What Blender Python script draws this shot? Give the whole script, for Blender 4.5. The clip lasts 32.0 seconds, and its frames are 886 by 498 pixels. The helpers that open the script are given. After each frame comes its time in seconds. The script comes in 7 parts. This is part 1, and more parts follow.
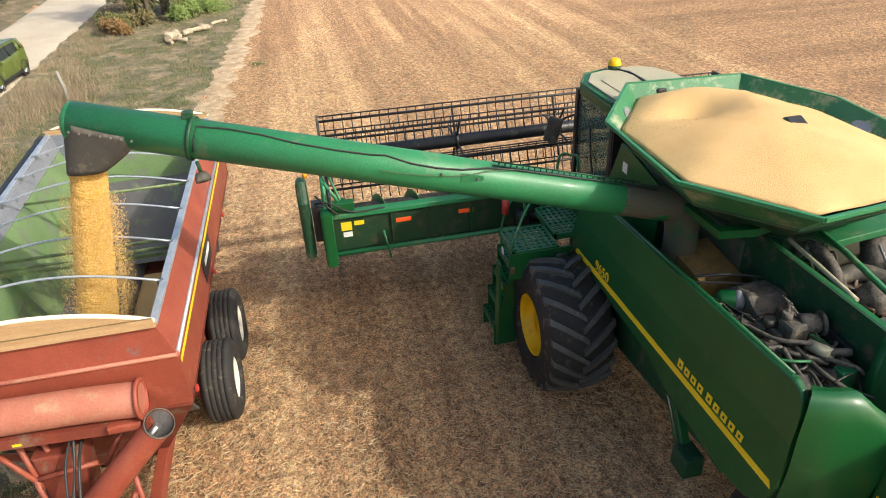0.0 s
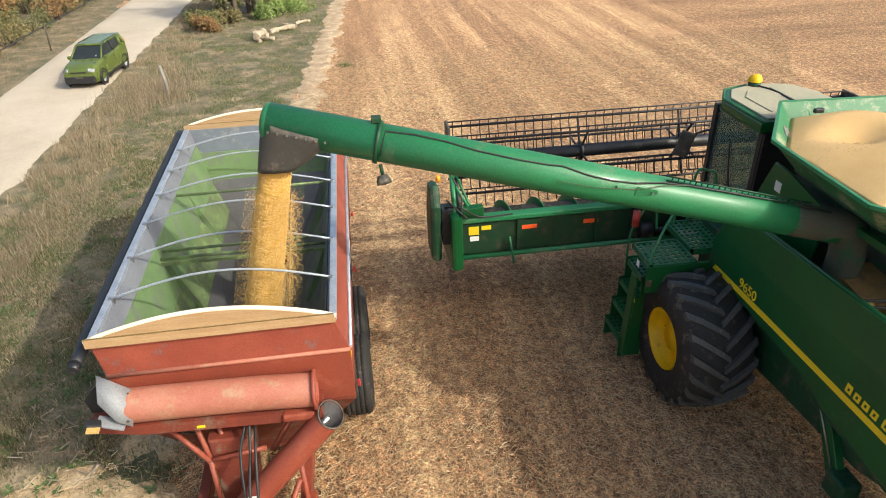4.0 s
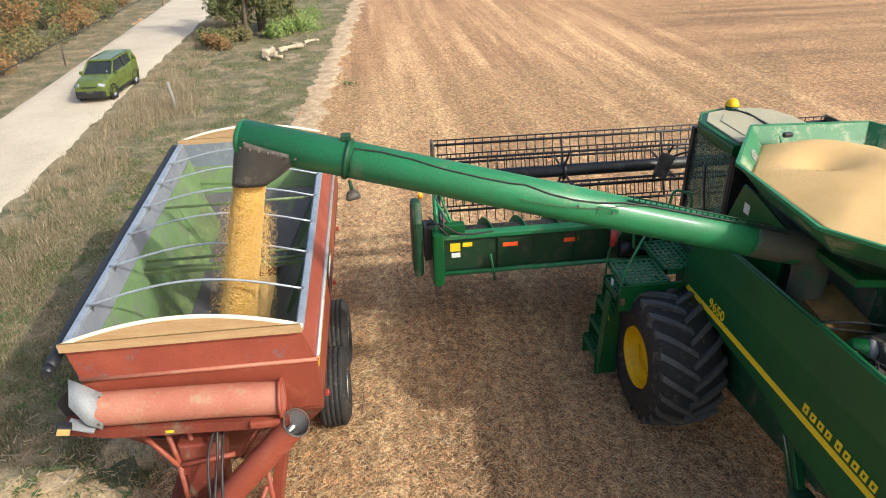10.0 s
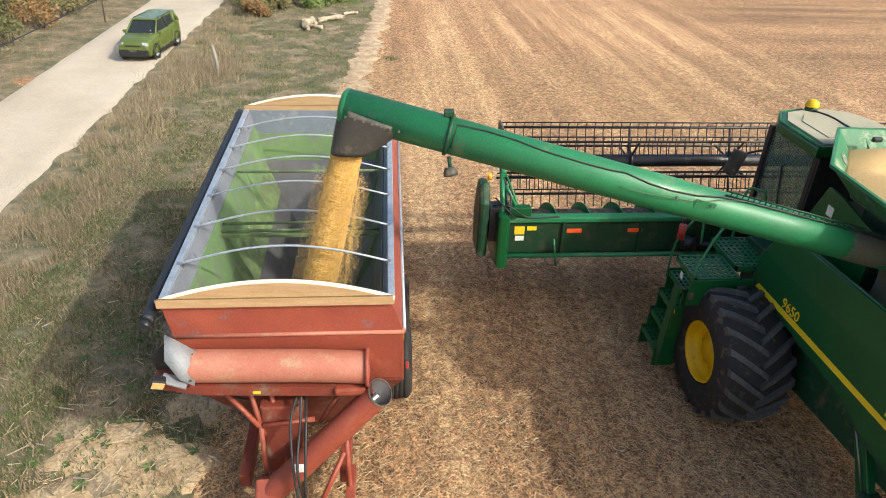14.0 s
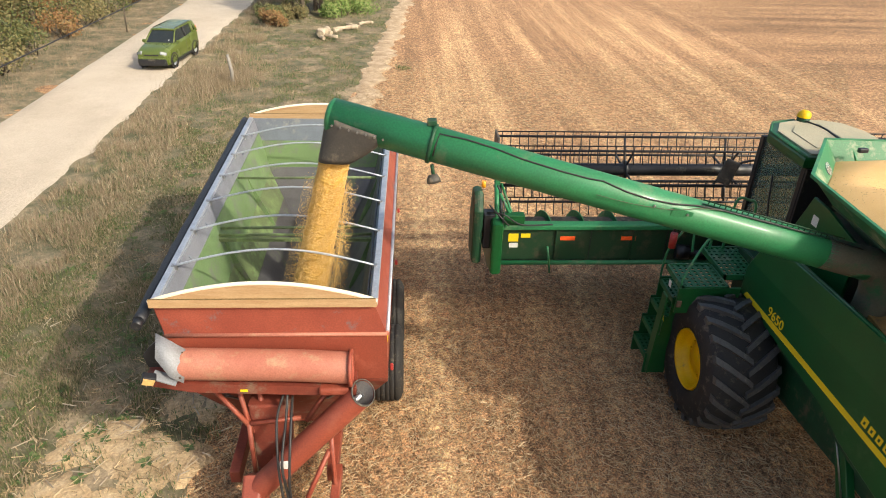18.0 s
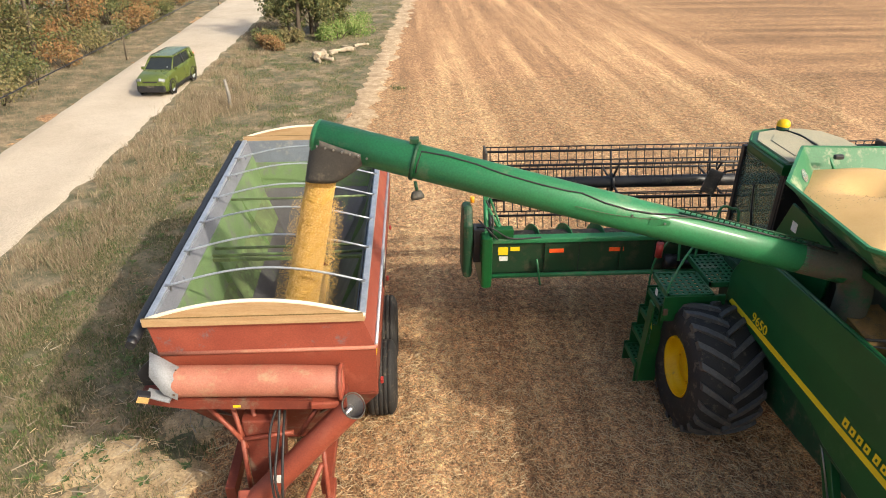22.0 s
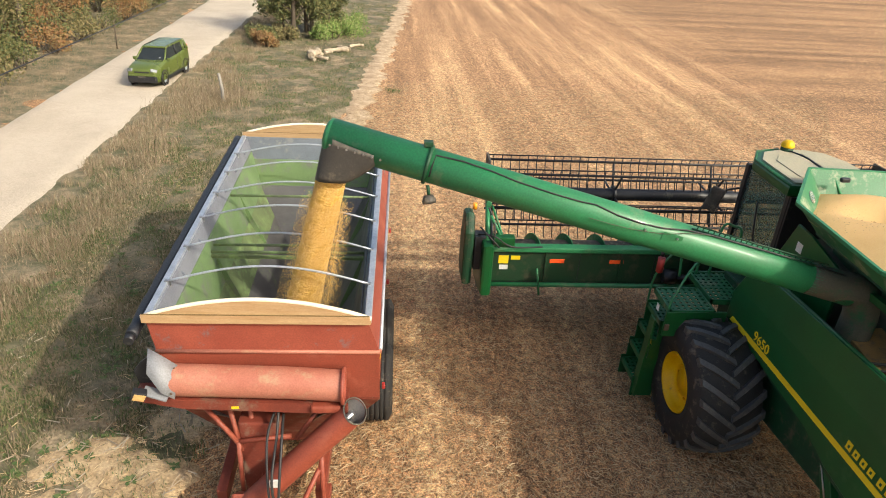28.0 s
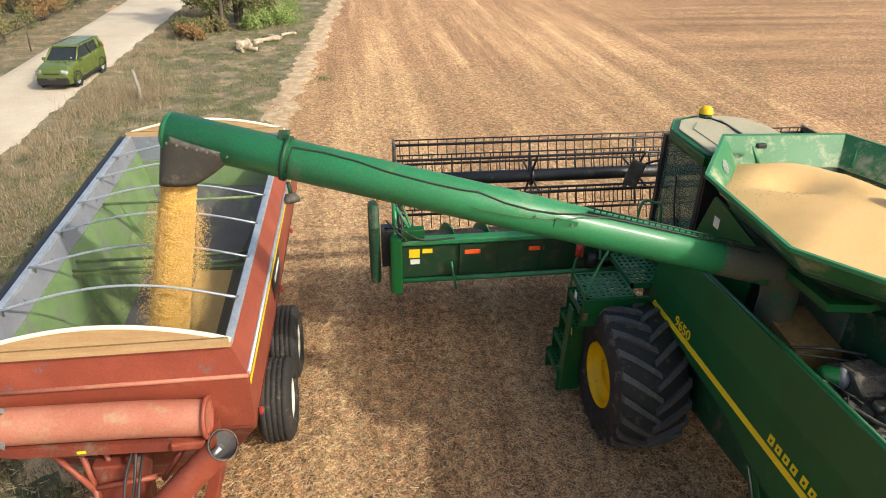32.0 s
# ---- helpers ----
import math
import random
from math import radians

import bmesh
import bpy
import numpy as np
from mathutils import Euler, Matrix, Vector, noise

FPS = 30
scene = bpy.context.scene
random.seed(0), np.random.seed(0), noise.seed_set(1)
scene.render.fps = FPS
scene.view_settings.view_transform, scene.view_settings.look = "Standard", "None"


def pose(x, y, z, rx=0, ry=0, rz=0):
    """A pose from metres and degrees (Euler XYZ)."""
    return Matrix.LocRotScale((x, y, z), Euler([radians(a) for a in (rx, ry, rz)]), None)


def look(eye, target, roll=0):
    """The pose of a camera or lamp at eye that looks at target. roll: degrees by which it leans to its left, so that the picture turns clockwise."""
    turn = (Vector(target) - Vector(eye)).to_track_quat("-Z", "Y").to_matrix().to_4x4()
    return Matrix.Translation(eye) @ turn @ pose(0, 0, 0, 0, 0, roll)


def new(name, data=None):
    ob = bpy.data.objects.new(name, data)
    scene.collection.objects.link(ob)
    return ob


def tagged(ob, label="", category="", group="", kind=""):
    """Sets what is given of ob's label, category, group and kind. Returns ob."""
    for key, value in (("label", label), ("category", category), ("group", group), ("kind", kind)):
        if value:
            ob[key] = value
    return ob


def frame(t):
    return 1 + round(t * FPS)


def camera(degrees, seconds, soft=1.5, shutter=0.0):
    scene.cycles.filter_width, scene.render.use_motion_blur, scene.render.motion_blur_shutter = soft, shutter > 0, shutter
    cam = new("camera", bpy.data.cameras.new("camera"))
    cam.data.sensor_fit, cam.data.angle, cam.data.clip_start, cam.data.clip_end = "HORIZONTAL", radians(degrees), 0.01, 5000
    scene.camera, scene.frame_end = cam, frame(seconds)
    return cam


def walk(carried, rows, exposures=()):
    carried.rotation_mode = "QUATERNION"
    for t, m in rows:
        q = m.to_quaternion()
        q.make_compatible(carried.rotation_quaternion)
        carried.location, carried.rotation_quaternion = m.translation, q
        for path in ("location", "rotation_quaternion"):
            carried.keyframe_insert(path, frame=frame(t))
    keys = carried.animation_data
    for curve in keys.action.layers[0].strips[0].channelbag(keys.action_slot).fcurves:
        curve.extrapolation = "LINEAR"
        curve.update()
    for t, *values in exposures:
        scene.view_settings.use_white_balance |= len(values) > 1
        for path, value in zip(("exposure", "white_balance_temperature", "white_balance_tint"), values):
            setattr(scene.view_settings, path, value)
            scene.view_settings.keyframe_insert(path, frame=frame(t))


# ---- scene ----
cam = camera(68.1, 32.0, soft=1.0)
PATH = [
    (0, (-2.551, -6.783, 6.446), (-2.214, -5.096, 5.426), -2.8),
    (0.5, (-2.418, -6.747, 6.372), (-2.042, -5.066, 5.355), -3.4),
    (1, (-2.545, -6.959, 6.485), (-2.121, -5.289, 5.471), -3.5),
    (1.5, (-2.709, -7.153, 6.575), (-2.286, -5.473, 5.575), -3.9),
    (2, (-2.833, -7.285, 6.671), (-2.446, -5.593, 5.677), -4.3),
    (2.5, (-3.107, -7.157, 6.754), (-2.749, -5.464, 5.753), -3.8),
    (3, (-3.481, -6.632, 6.531), (-3.166, -4.93, 5.531), -3.0),
    (3.5, (-3.822, -6.567, 6.552), (-3.563, -4.861, 5.54), -2.4),
    (5.5, (-3.602, -7.076, 6.732), (-3.475, -5.342, 5.744), -2.2),
    (6, (-3.486, -7.033, 6.715), (-3.369, -5.295, 5.732), -2.3),
    (6.5, (-3.625, -7.036, 6.723), (-3.497, -5.292, 5.754), -1.8),
    (7, (-3.785, -7.197, 6.78), (-3.64, -5.449, 5.82), -1.2),
    (7.5, (-3.845, -7.158, 6.769), (-3.685, -5.41, 5.812), -0.7),
    (8, (-3.768, -6.988, 6.71), (-3.601, -5.238, 5.756), -0.8),
    (8.5, (-3.538, -6.94, 6.691), (-3.364, -5.193, 5.734), -1.3),
    (9, (-3.222, -6.876, 6.64), (-3.047, -5.13, 5.68), -1.9),
    (9.5, (-3.149, -6.831, 6.61), (-2.971, -5.085, 5.651), -2.1),
    (10, (-3.375, -6.886, 6.653), (-3.194, -5.14, 5.694), -1.6),
    (10.5, (-3.734, -6.926, 6.675), (-3.549, -5.183, 5.712), -0.8),
    (11, (-3.916, -6.818, 6.64), (-3.736, -5.081, 5.666), -0.4),
    (11.5, (-3.821, -6.668, 6.59), (-3.649, -4.935, 5.607), -0.3),
    (12, (-3.738, -6.665, 6.571), (-3.572, -4.936, 5.58), -0.0),
    (12.5, (-3.823, -6.675, 6.585), (-3.663, -4.95, 5.587), 0.3),
    (13, (-3.975, -6.718, 6.606), (-3.818, -4.995, 5.603), 0.9),
    (13.5, (-4.114, -6.819, 6.641), (-3.957, -5.097, 5.636), 1.6),
    (14, (-4.26, -6.844, 6.643), (-4.104, -5.124, 5.636), 1.9),
    (14.5, (-3.956, -6.817, 6.643), (-3.812, -5.096, 5.634), 1.6),
    (16.5, (-4.082, -7.083, 6.737), (-3.96, -5.353, 5.741), 2.0),
    (17, (-4.209, -7.094, 6.752), (-4.095, -5.363, 5.756), 2.0),
    (17.5, (-4.054, -7.054, 6.743), (-3.95, -5.322, 5.75), 1.8),
    (18, (-3.883, -7.053, 6.725), (-3.786, -5.316, 5.737), 1.5),
    (18.5, (-3.846, -7.112, 6.742), (-3.751, -5.37, 5.763), 1.3),
    (19, (-3.794, -7.22, 6.765), (-3.697, -5.471, 5.799), 1.0),
    (19.5, (-3.731, -7.344, 6.798), (-3.636, -5.591, 5.842), 0.7),
    (20, (-3.72, -7.286, 6.785), (-3.627, -5.53, 5.831), 0.4),
    (20.5, (-3.644, -7.17, 6.755), (-3.556, -5.413, 5.805), -0.1),
    (21, (-3.554, -7.19, 6.743), (-3.467, -5.427, 5.803), -0.5),
    (21.5, (-3.564, -7.283, 6.779), (-3.478, -5.518, 5.842), -0.6),
    (22, (-3.69, -7.243, 6.782), (-3.603, -5.48, 5.841), -0.1),
    (22.5, (-4.097, -7.118, 6.794), (-4.006, -5.358, 5.848), 0.6),
    (23, (-4.291, -7.192, 6.864), (-4.202, -5.433, 5.916), 1.0),
    (23.5, (-4.313, -7.292, 6.876), (-4.226, -5.528, 5.938), 1.4),
    (24, (-4.228, -7.406, 6.9), (-4.144, -5.639, 5.967), 1.7),
    (24.5, (-4.291, -7.366, 6.889), (-4.201, -5.602, 5.95), 2.4),
    (25, (-4.405, -7.195, 6.786), (-4.3, -5.43, 5.85), 2.9),
    (25.5, (-4.065, -7.134, 6.806), (-3.971, -5.368, 5.871), 2.0),
    (27.5, (-4.383, -7.24, 6.803), (-4.244, -5.474, 5.873), 3.5),
    (28, (-4.001, -7.13, 6.734), (-3.855, -5.363, 5.808), 3.2),
    (28.5, (-3.819, -7.175, 6.74), (-3.665, -5.408, 5.815), 3.3),
    (29, (-4.045, -7.191, 6.757), (-3.875, -5.423, 5.838), 3.8),
    (29.5, (-4.229, -7.34, 6.792), (-4.063, -5.565, 5.885), 3.7),
    (30, (-4.065, -7.533, 6.844), (-3.904, -5.75, 5.951), 3.3),
    (30.5, (-3.813, -7.489, 6.888), (-3.626, -5.71, 5.993), 3.2),
    (31, (-3.656, -7.012, 6.704), (-3.43, -5.25, 5.786), 3.3),
    (31.5, (-3.494, -6.512, 6.512), (-3.249, -4.765, 5.569), 2.6),
    (32, (-2.977, -6.424, 6.5), (-2.741, -4.686, 5.538), 0.7),
]
walk(cam, [(t, look(eye, target, roll)) for t, eye, target, roll in PATH], [(0.0, 0.13, 6500, 5), (3.5, 0.03, 6450, 4), (6.0, 0.06, 6200, 4), (14.5, 0.06, 6200, 4), (17.0, 0.07, 6700, 6), (25.0, 0.05, 6850, 7), (32.0, 0.03, 6600, 4)])

# ---- light ----
SUN_FROM = Vector((3.25, -2.7, 3.1)).normalized()
world = bpy.data.worlds.new("sky")
world.use_nodes = True
scene.world = world
wn = world.node_tree
sky = wn.nodes.new("ShaderNodeTexSky")
sky.sky_type = "NISHITA"
sky.sun_disc = False
sky.sun_elevation = math.asin(SUN_FROM.z)
sky.sun_rotation = math.atan2(SUN_FROM.x, SUN_FROM.y)
sky.air_density, sky.dust_density, sky.ozone_density = 1.0, 5.0, 1.0
wn.links.new(sky.outputs[0], wn.nodes["Background"].inputs[0])
wn.nodes["Background"].inputs[1].default_value = 0.235
sun = new("sun", bpy.data.lights.new("sun", "SUN"))
sun.data.energy, sun.data.angle, sun.data.color = 3.35, radians(0.9), (1.0, 0.93, 0.82)
sun.matrix_world = look(SUN_FROM * 60, (0, 0, 0))


# ---- materials ----
def foliage(name, cols):
    m = bpy.data.materials.new(name)
    m.use_nodes = True
    t = m.node_tree
    p = t.nodes["Principled BSDF"]
    g = t.nodes.new("ShaderNodeNewGeometry")
    r = t.nodes.new("ShaderNodeValToRGB")
    while len(r.color_ramp.elements) < len(cols):
        r.color_ramp.elements.new(0.5)
    for k, c in enumerate(cols):
        r.color_ramp.elements[k].position, r.color_ramp.elements[k].color = k / (len(cols) - 1), (*c, 1)
    t.links.new(g.outputs["Random Per Island"], r.inputs[0])
    t.links.new(r.outputs[0], p.inputs["Base Color"])
    p.inputs["Roughness"].default_value = 0.7
    p.inputs["Subsurface Weight"].default_value = 0.0
    return m


def mat(name, a, b=None, rough=0.5, metal=0.0, scale=4.0, fine=60.0, bump=0.15, c=None, wear=0.0, stretch=(1, 1, 1), ior=1.45, coat=0.0):
    """A surface with large blotches from a to b, fine grain, relief and, where wear is given, worn or dusty spots of colour c."""
    m = bpy.data.materials.new(name)
    m.use_nodes = True
    t = m.node_tree
    n, l = t.nodes, t.links
    p = n["Principled BSDF"]
    b = b or tuple(v * 0.75 for v in a)
    co = n.new("ShaderNodeTexCoord")
    mp = n.new("ShaderNodeMapping")
    mp.inputs["Scale"].default_value = stretch
    l.new(co.outputs["Object"], mp.inputs[0])
    big = n.new("ShaderNodeTexNoise")
    big.inputs["Scale"].default_value, big.inputs["Detail"].default_value, big.inputs["Roughness"].default_value = scale, 6.0, 0.6
    small = n.new("ShaderNodeTexNoise")
    small.inputs["Scale"].default_value, small.inputs["Detail"].default_value = fine, 3.0
    for q in (big, small):
        l.new(mp.outputs[0], q.inputs["Vector"])
    r1 = n.new("ShaderNodeValToRGB")
    r1.color_ramp.elements[0].position, r1.color_ramp.elements[1].position = 0.32, 0.68
    r1.color_ramp.elements[0].color, r1.color_ramp.elements[1].color = (*a, 1), (*b, 1)
    l.new(big.outputs["Fac"], r1.inputs[0])
    mx = n.new("ShaderNodeMix")
    mx.data_type, mx.blend_type = "RGBA", "OVERLAY"
    mx.inputs[0].default_value = 0.35
    l.new(r1.outputs[0], mx.inputs[6])
    l.new(small.outputs["Fac"], mx.inputs[7])
    out = mx.outputs[2]
    if c:
        r2 = n.new("ShaderNodeValToRGB")
        r2.color_ramp.elements[0].position, r2.color_ramp.elements[1].position = 0.62 - 0.3 * wear, 0.72 - 0.2 * wear
        w = n.new("ShaderNodeTexNoise")
        w.inputs["Scale"].default_value, w.inputs["Detail"].default_value, w.inputs["Roughness"].default_value = scale * 1.7, 9.0, 0.7
        mw = n.new("ShaderNodeMapping")
        mw.inputs["Location"].default_value = (7.3, 2.1, 4.4)
        l.new(mp.outputs[0], mw.inputs[0])
        l.new(mw.outputs[0], w.inputs["Vector"])
        l.new(w.outputs["Fac"], r2.inputs[0])
        m2 = n.new("ShaderNodeMix")
        m2.data_type = "RGBA"
        l.new(r2.outputs[0], m2.inputs[0])
        l.new(out, m2.inputs[6])
        m2.inputs[7].default_value = (*c, 1)
        out = m2.outputs[2]
    l.new(out, p.inputs["Base Color"])
    rr = n.new("ShaderNodeMapRange")
    rr.inputs[3].default_value, rr.inputs[4].default_value = max(rough - 0.12, 0.02), min(rough + 0.15, 1.0)
    l.new(big.outputs["Fac"], rr.inputs[0])
    l.new(rr.outputs[0], p.inputs["Roughness"])
    p.inputs["Metallic"].default_value = metal
    p.inputs["IOR"].default_value = ior
    if coat:
        p.inputs["Coat Weight"].default_value = coat
        p.inputs["Coat Roughness"].default_value = 0.15
    if bump:
        bp = n.new("ShaderNodeBump")
        bp.inputs["Strength"].default_value, bp.inputs["Distance"].default_value = bump, 0.01
        l.new(small.outputs["Fac"], bp.inputs["Height"])
        l.new(bp.outputs[0], p.inputs["Normal"])
    return m


DUST = (0.42, 0.36, 0.24)
GREEN = mat("green machine paint", (0.005, 0.088, 0.021), (0.006, 0.07, 0.018), 0.38, scale=1.3, fine=90, bump=0.02, c=(0.03, 0.1, 0.035), wear=0.1, coat=0.15)
GREEN_DUSTY = mat("dusty green paint", (0.008, 0.12, 0.036), (0.02, 0.11, 0.042), 0.45, scale=2.0, c=(0.14, 0.18, 0.1), wear=0.25, bump=0.03)
TANK_PAINT = mat("dust-filmed green tank paint", (0.02, 0.15, 0.05), (0.05, 0.165, 0.07), 0.5, scale=1.8, c=(0.3, 0.32, 0.2), wear=0.36, bump=0.05)
# grimy green, base lowered so the header's shade is in the colour
BACKSHEET_SHADED = mat("grimy green sheet darkened for shade", (0.008, 0.045, 0.018), (0.016, 0.038, 0.018), 0.45, scale=2.4, c=(0.06, 0.06, 0.035), wear=0.34, bump=0.05)
CAKED = mat("dust-caked green paint", (0.06, 0.062, 0.042), (0.1, 0.088, 0.06), 0.75, scale=3.0, c=(0.02, 0.09, 0.038), wear=0.35, bump=0.1)
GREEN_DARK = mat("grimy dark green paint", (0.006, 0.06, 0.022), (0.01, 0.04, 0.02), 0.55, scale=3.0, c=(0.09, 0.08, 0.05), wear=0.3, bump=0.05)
GREEN_TUBE = mat("sun-faded green tube paint", (0.022, 0.19, 0.072), (0.026, 0.155, 0.06), 0.44, scale=1.6, fine=50, c=(0.11, 0.2, 0.1), wear=0.2, bump=0.03, coat=0.12)
YELLOW = mat("yellow paint", (0.78, 0.48, 0.0), (0.66, 0.38, 0.0), 0.45, scale=3, bump=0.03, c=(0.35, 0.25, 0.05), wear=0.08)
DECAL = mat("yellow decal", (0.85, 0.6, 0.02), (0.8, 0.55, 0.02), 0.4, scale=2, bump=0.0)
RED = mat("faded red paint", (0.27, 0.06, 0.034), (0.2, 0.045, 0.026), 0.5, scale=1.4, c=(0.31, 0.09, 0.055), wear=0.28, bump=0.05)
# darker copy of the red with dusty spots; shade is put into its base
RED_SHADED = mat("shade-darkened red paint with road dust", (0.2, 0.04, 0.022), (0.14, 0.03, 0.018), 0.65, scale=2, c=(0.2, 0.13, 0.09), wear=0.3, bump=0.05)
RED_TUBE = mat("sun-bleached pinkish red paint", (0.41, 0.17, 0.115), (0.35, 0.115, 0.075), 0.55, scale=2.0, c=(0.38, 0.25, 0.15), wear=0.22, bump=0.08)
RED_WORN = mat("chipped red paint", (0.31, 0.075, 0.045), (0.24, 0.052, 0.032), 0.52, scale=2.2, c=(0.15, 0.15, 0.16), wear=0.13, bump=0.08)
GALV = mat("galvanised steel", (0.5, 0.53, 0.57), (0.38, 0.41, 0.46), 0.42, metal=0.55, scale=5, bump=0.04)
STEEL = mat("bare steel", (0.4, 0.4, 0.4), (0.3, 0.3, 0.3), 0.35, metal=0.9, scale=6, bump=0.05)
PLATE = mat("weathered grey sheet metal", (0.25, 0.26, 0.275), (0.2, 0.205, 0.22), 0.6, scale=4, c=(0.2, 0.2, 0.2), wear=0.1)
LINER = mat("dull grey liner sheet", (0.22, 0.23, 0.26), (0.175, 0.18, 0.21), 0.55, scale=2.5, bump=0.04)
GREY = mat("grey liner paint", (0.2, 0.23, 0.27), (0.15, 0.17, 0.2), 0.6, scale=2.5, c=(0.3, 0.3, 0.28), wear=0.2)
# scoured steel; its dark grey also stands for shade on the cart's right wall
SCOURED_SHADE = mat("grain-scoured bare steel, also wall shade", (0.135, 0.13, 0.13), (0.1, 0.095, 0.095), 0.45, metal=0.3, scale=1.6, c=(0.17, 0.22, 0.1), wear=0.2, bump=0.05)
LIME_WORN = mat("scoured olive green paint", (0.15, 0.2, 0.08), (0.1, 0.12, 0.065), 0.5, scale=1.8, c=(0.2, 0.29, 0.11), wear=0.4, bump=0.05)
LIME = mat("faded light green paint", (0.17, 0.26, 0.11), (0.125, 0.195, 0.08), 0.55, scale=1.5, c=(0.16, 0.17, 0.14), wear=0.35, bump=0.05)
WOOD = mat("pale pine board", (0.46, 0.31, 0.165), (0.37, 0.225, 0.11), 0.65, scale=3, fine=40, c=(0.4, 0.25, 0.13), wear=0.1, stretch=(1, 8, 8), bump=0.1)
WOOD_EDGE = mat("fresh sawn pine edge", (0.85, 0.77, 0.62), (0.8, 0.7, 0.52), 0.7, scale=8, bump=0.1)
RUBBER = mat("dusty black tyre rubber", (0.016, 0.016, 0.016), (0.028, 0.025, 0.022), 0.75, scale=4, c=(0.11, 0.09, 0.065), wear=0.22, bump=0.2)
LUG = mat("worn lug rubber", (0.05, 0.05, 0.05), (0.085, 0.082, 0.078), 0.55, scale=5, c=(0.13, 0.12, 0.1), wear=0.3, bump=0.15)
BLACK = mat("black paint", (0.014, 0.015, 0.018), (0.022, 0.022, 0.025), 0.4, scale=4, c=(0.08, 0.075, 0.06), wear=0.15, bump=0.05)
BOOT = mat("dark rubber spout", (0.05, 0.046, 0.042), (0.075, 0.068, 0.058), 0.6, scale=3, c=(0.14, 0.12, 0.09), wear=0.25, bump=0.1)
TARP = mat("black tarpaulin", (0.014, 0.016, 0.02), (0.02, 0.022, 0.028), 0.5, scale=6, bump=0.3)
RIMWHITE = mat("off-white wheel paint", (0.68, 0.66, 0.6), (0.58, 0.55, 0.48), 0.5, scale=5, c=(0.3, 0.24, 0.17), wear=0.15)
GRAIN = mat("golden soybeans", (0.7, 0.455, 0.195), (0.62, 0.385, 0.15), 0.6, scale=1.2, fine=120, bump=0.9)
KERNEL_PALE = foliage("falling soybeans", [(0.4, 0.23, 0.055), (0.68, 0.44, 0.14), (0.5, 0.3, 0.08), (0.76, 0.55, 0.25), (0.58, 0.36, 0.1)])
POD = mat("brown pod bits", (0.2, 0.13, 0.05), (0.12, 0.08, 0.03), 0.7, scale=30, bump=0.0)
KERNEL = mat("soybean kernels", (0.6, 0.37, 0.085), (0.5, 0.29, 0.06), 0.55, scale=60, fine=160, bump=0.5)
SPILL = mat("dusty spilled beans and chaff", (0.3, 0.17, 0.05), (0.2, 0.12, 0.045), 0.8, scale=5, c=(0.12, 0.09, 0.05), wear=0.3, bump=0.5)
GRUBBY = mat("grease and dust on castings", (0.11, 0.1, 0.085), (0.05, 0.046, 0.04), 0.6, metal=0.2, scale=6, c=(0.2, 0.17, 0.12), wear=0.3, bump=0.3)
IRON = mat("dusty grey-brown iron", (0.15, 0.128, 0.105), (0.075, 0.064, 0.054), 0.75, scale=9, c=(0.035, 0.031, 0.027), wear=0.4, bump=0.45)
GRIME = mat("oily grime on castings", (0.05, 0.043, 0.034), (0.025, 0.022, 0.019), 0.65, scale=7, c=(0.13, 0.105, 0.07), wear=0.25, bump=0.3)
RUSTY = mat("rusty casting", (0.16, 0.1, 0.065), (0.1, 0.065, 0.045), 0.7, metal=0.2, scale=8, bump=0.2)
HOSE = mat("black hose", (0.02, 0.02, 0.022), (0.035, 0.033, 0.03), 0.5, scale=10, bump=0.05)
LENS = mat("pale amber lens plastic", (0.62, 0.42, 0.17), (0.5, 0.31, 0.11), 0.3, scale=20, bump=0.0)
ORANGE = mat("orange reflector", (0.9, 0.13, 0.03), (0.8, 0.09, 0.02), 0.3, scale=20, bump=0.0)
EXT_RED = mat("dusty signal red", (0.4, 0.04, 0.03), (0.32, 0.03, 0.025), 0.45, scale=10, c=(0.3, 0.15, 0.1), wear=0.2, bump=0.0)
AMBER = mat("amber lamp lens", (0.9, 0.4, 0.03), (0.85, 0.33, 0.02), 0.25, scale=20, bump=0.0)
WHITE = mat("white label", (0.75, 0.75, 0.72), (0.65, 0.64, 0.6), 0.5, scale=20, bump=0.0)
ROOF = mat("dust-covered cab roof", (0.34, 0.32, 0.22), (0.4, 0.355, 0.25), 0.7, scale=2.5, c=DUST, wear=0.35, bump=0.1)
STRAW = mat("straw pieces", (0.55, 0.4, 0.22), (0.42, 0.29, 0.15), 0.7, scale=3, bump=0.0)
BARK = mat("bark", (0.11, 0.085, 0.06), (0.07, 0.055, 0.04), 0.85, scale=6, stretch=(1, 1, 0.25), bump=0.6)
GREYWOOD = mat("weathered grey wood", (0.3, 0.28, 0.25), (0.2, 0.18, 0.15), 0.85, scale=5, stretch=(1, 1, 0.2), bump=0.5)
LOGWOOD = mat("bleached dead wood", (0.5, 0.42, 0.31), (0.3, 0.24, 0.165), 0.8, scale=5, stretch=(1, 1, 0.3), bump=0.4)
CARPAINT = mat("lime green car paint", (0.105, 0.135, 0.03), (0.09, 0.122, 0.026), 0.26, scale=0.8, bump=0.0, coat=0.4)


def glass_mat(name, tint, rough=0.06, spec=0.5):
    m = bpy.data.materials.new(name)
    m.use_nodes = True
    p = m.node_tree.nodes["Principled BSDF"]
    p.inputs["Base Color"].default_value = (*tint, 1)
    p.inputs["Roughness"].default_value = rough
    p.inputs["Transmission Weight"].default_value = 0.85
    p.inputs["IOR"].default_value = 1.2
    return m


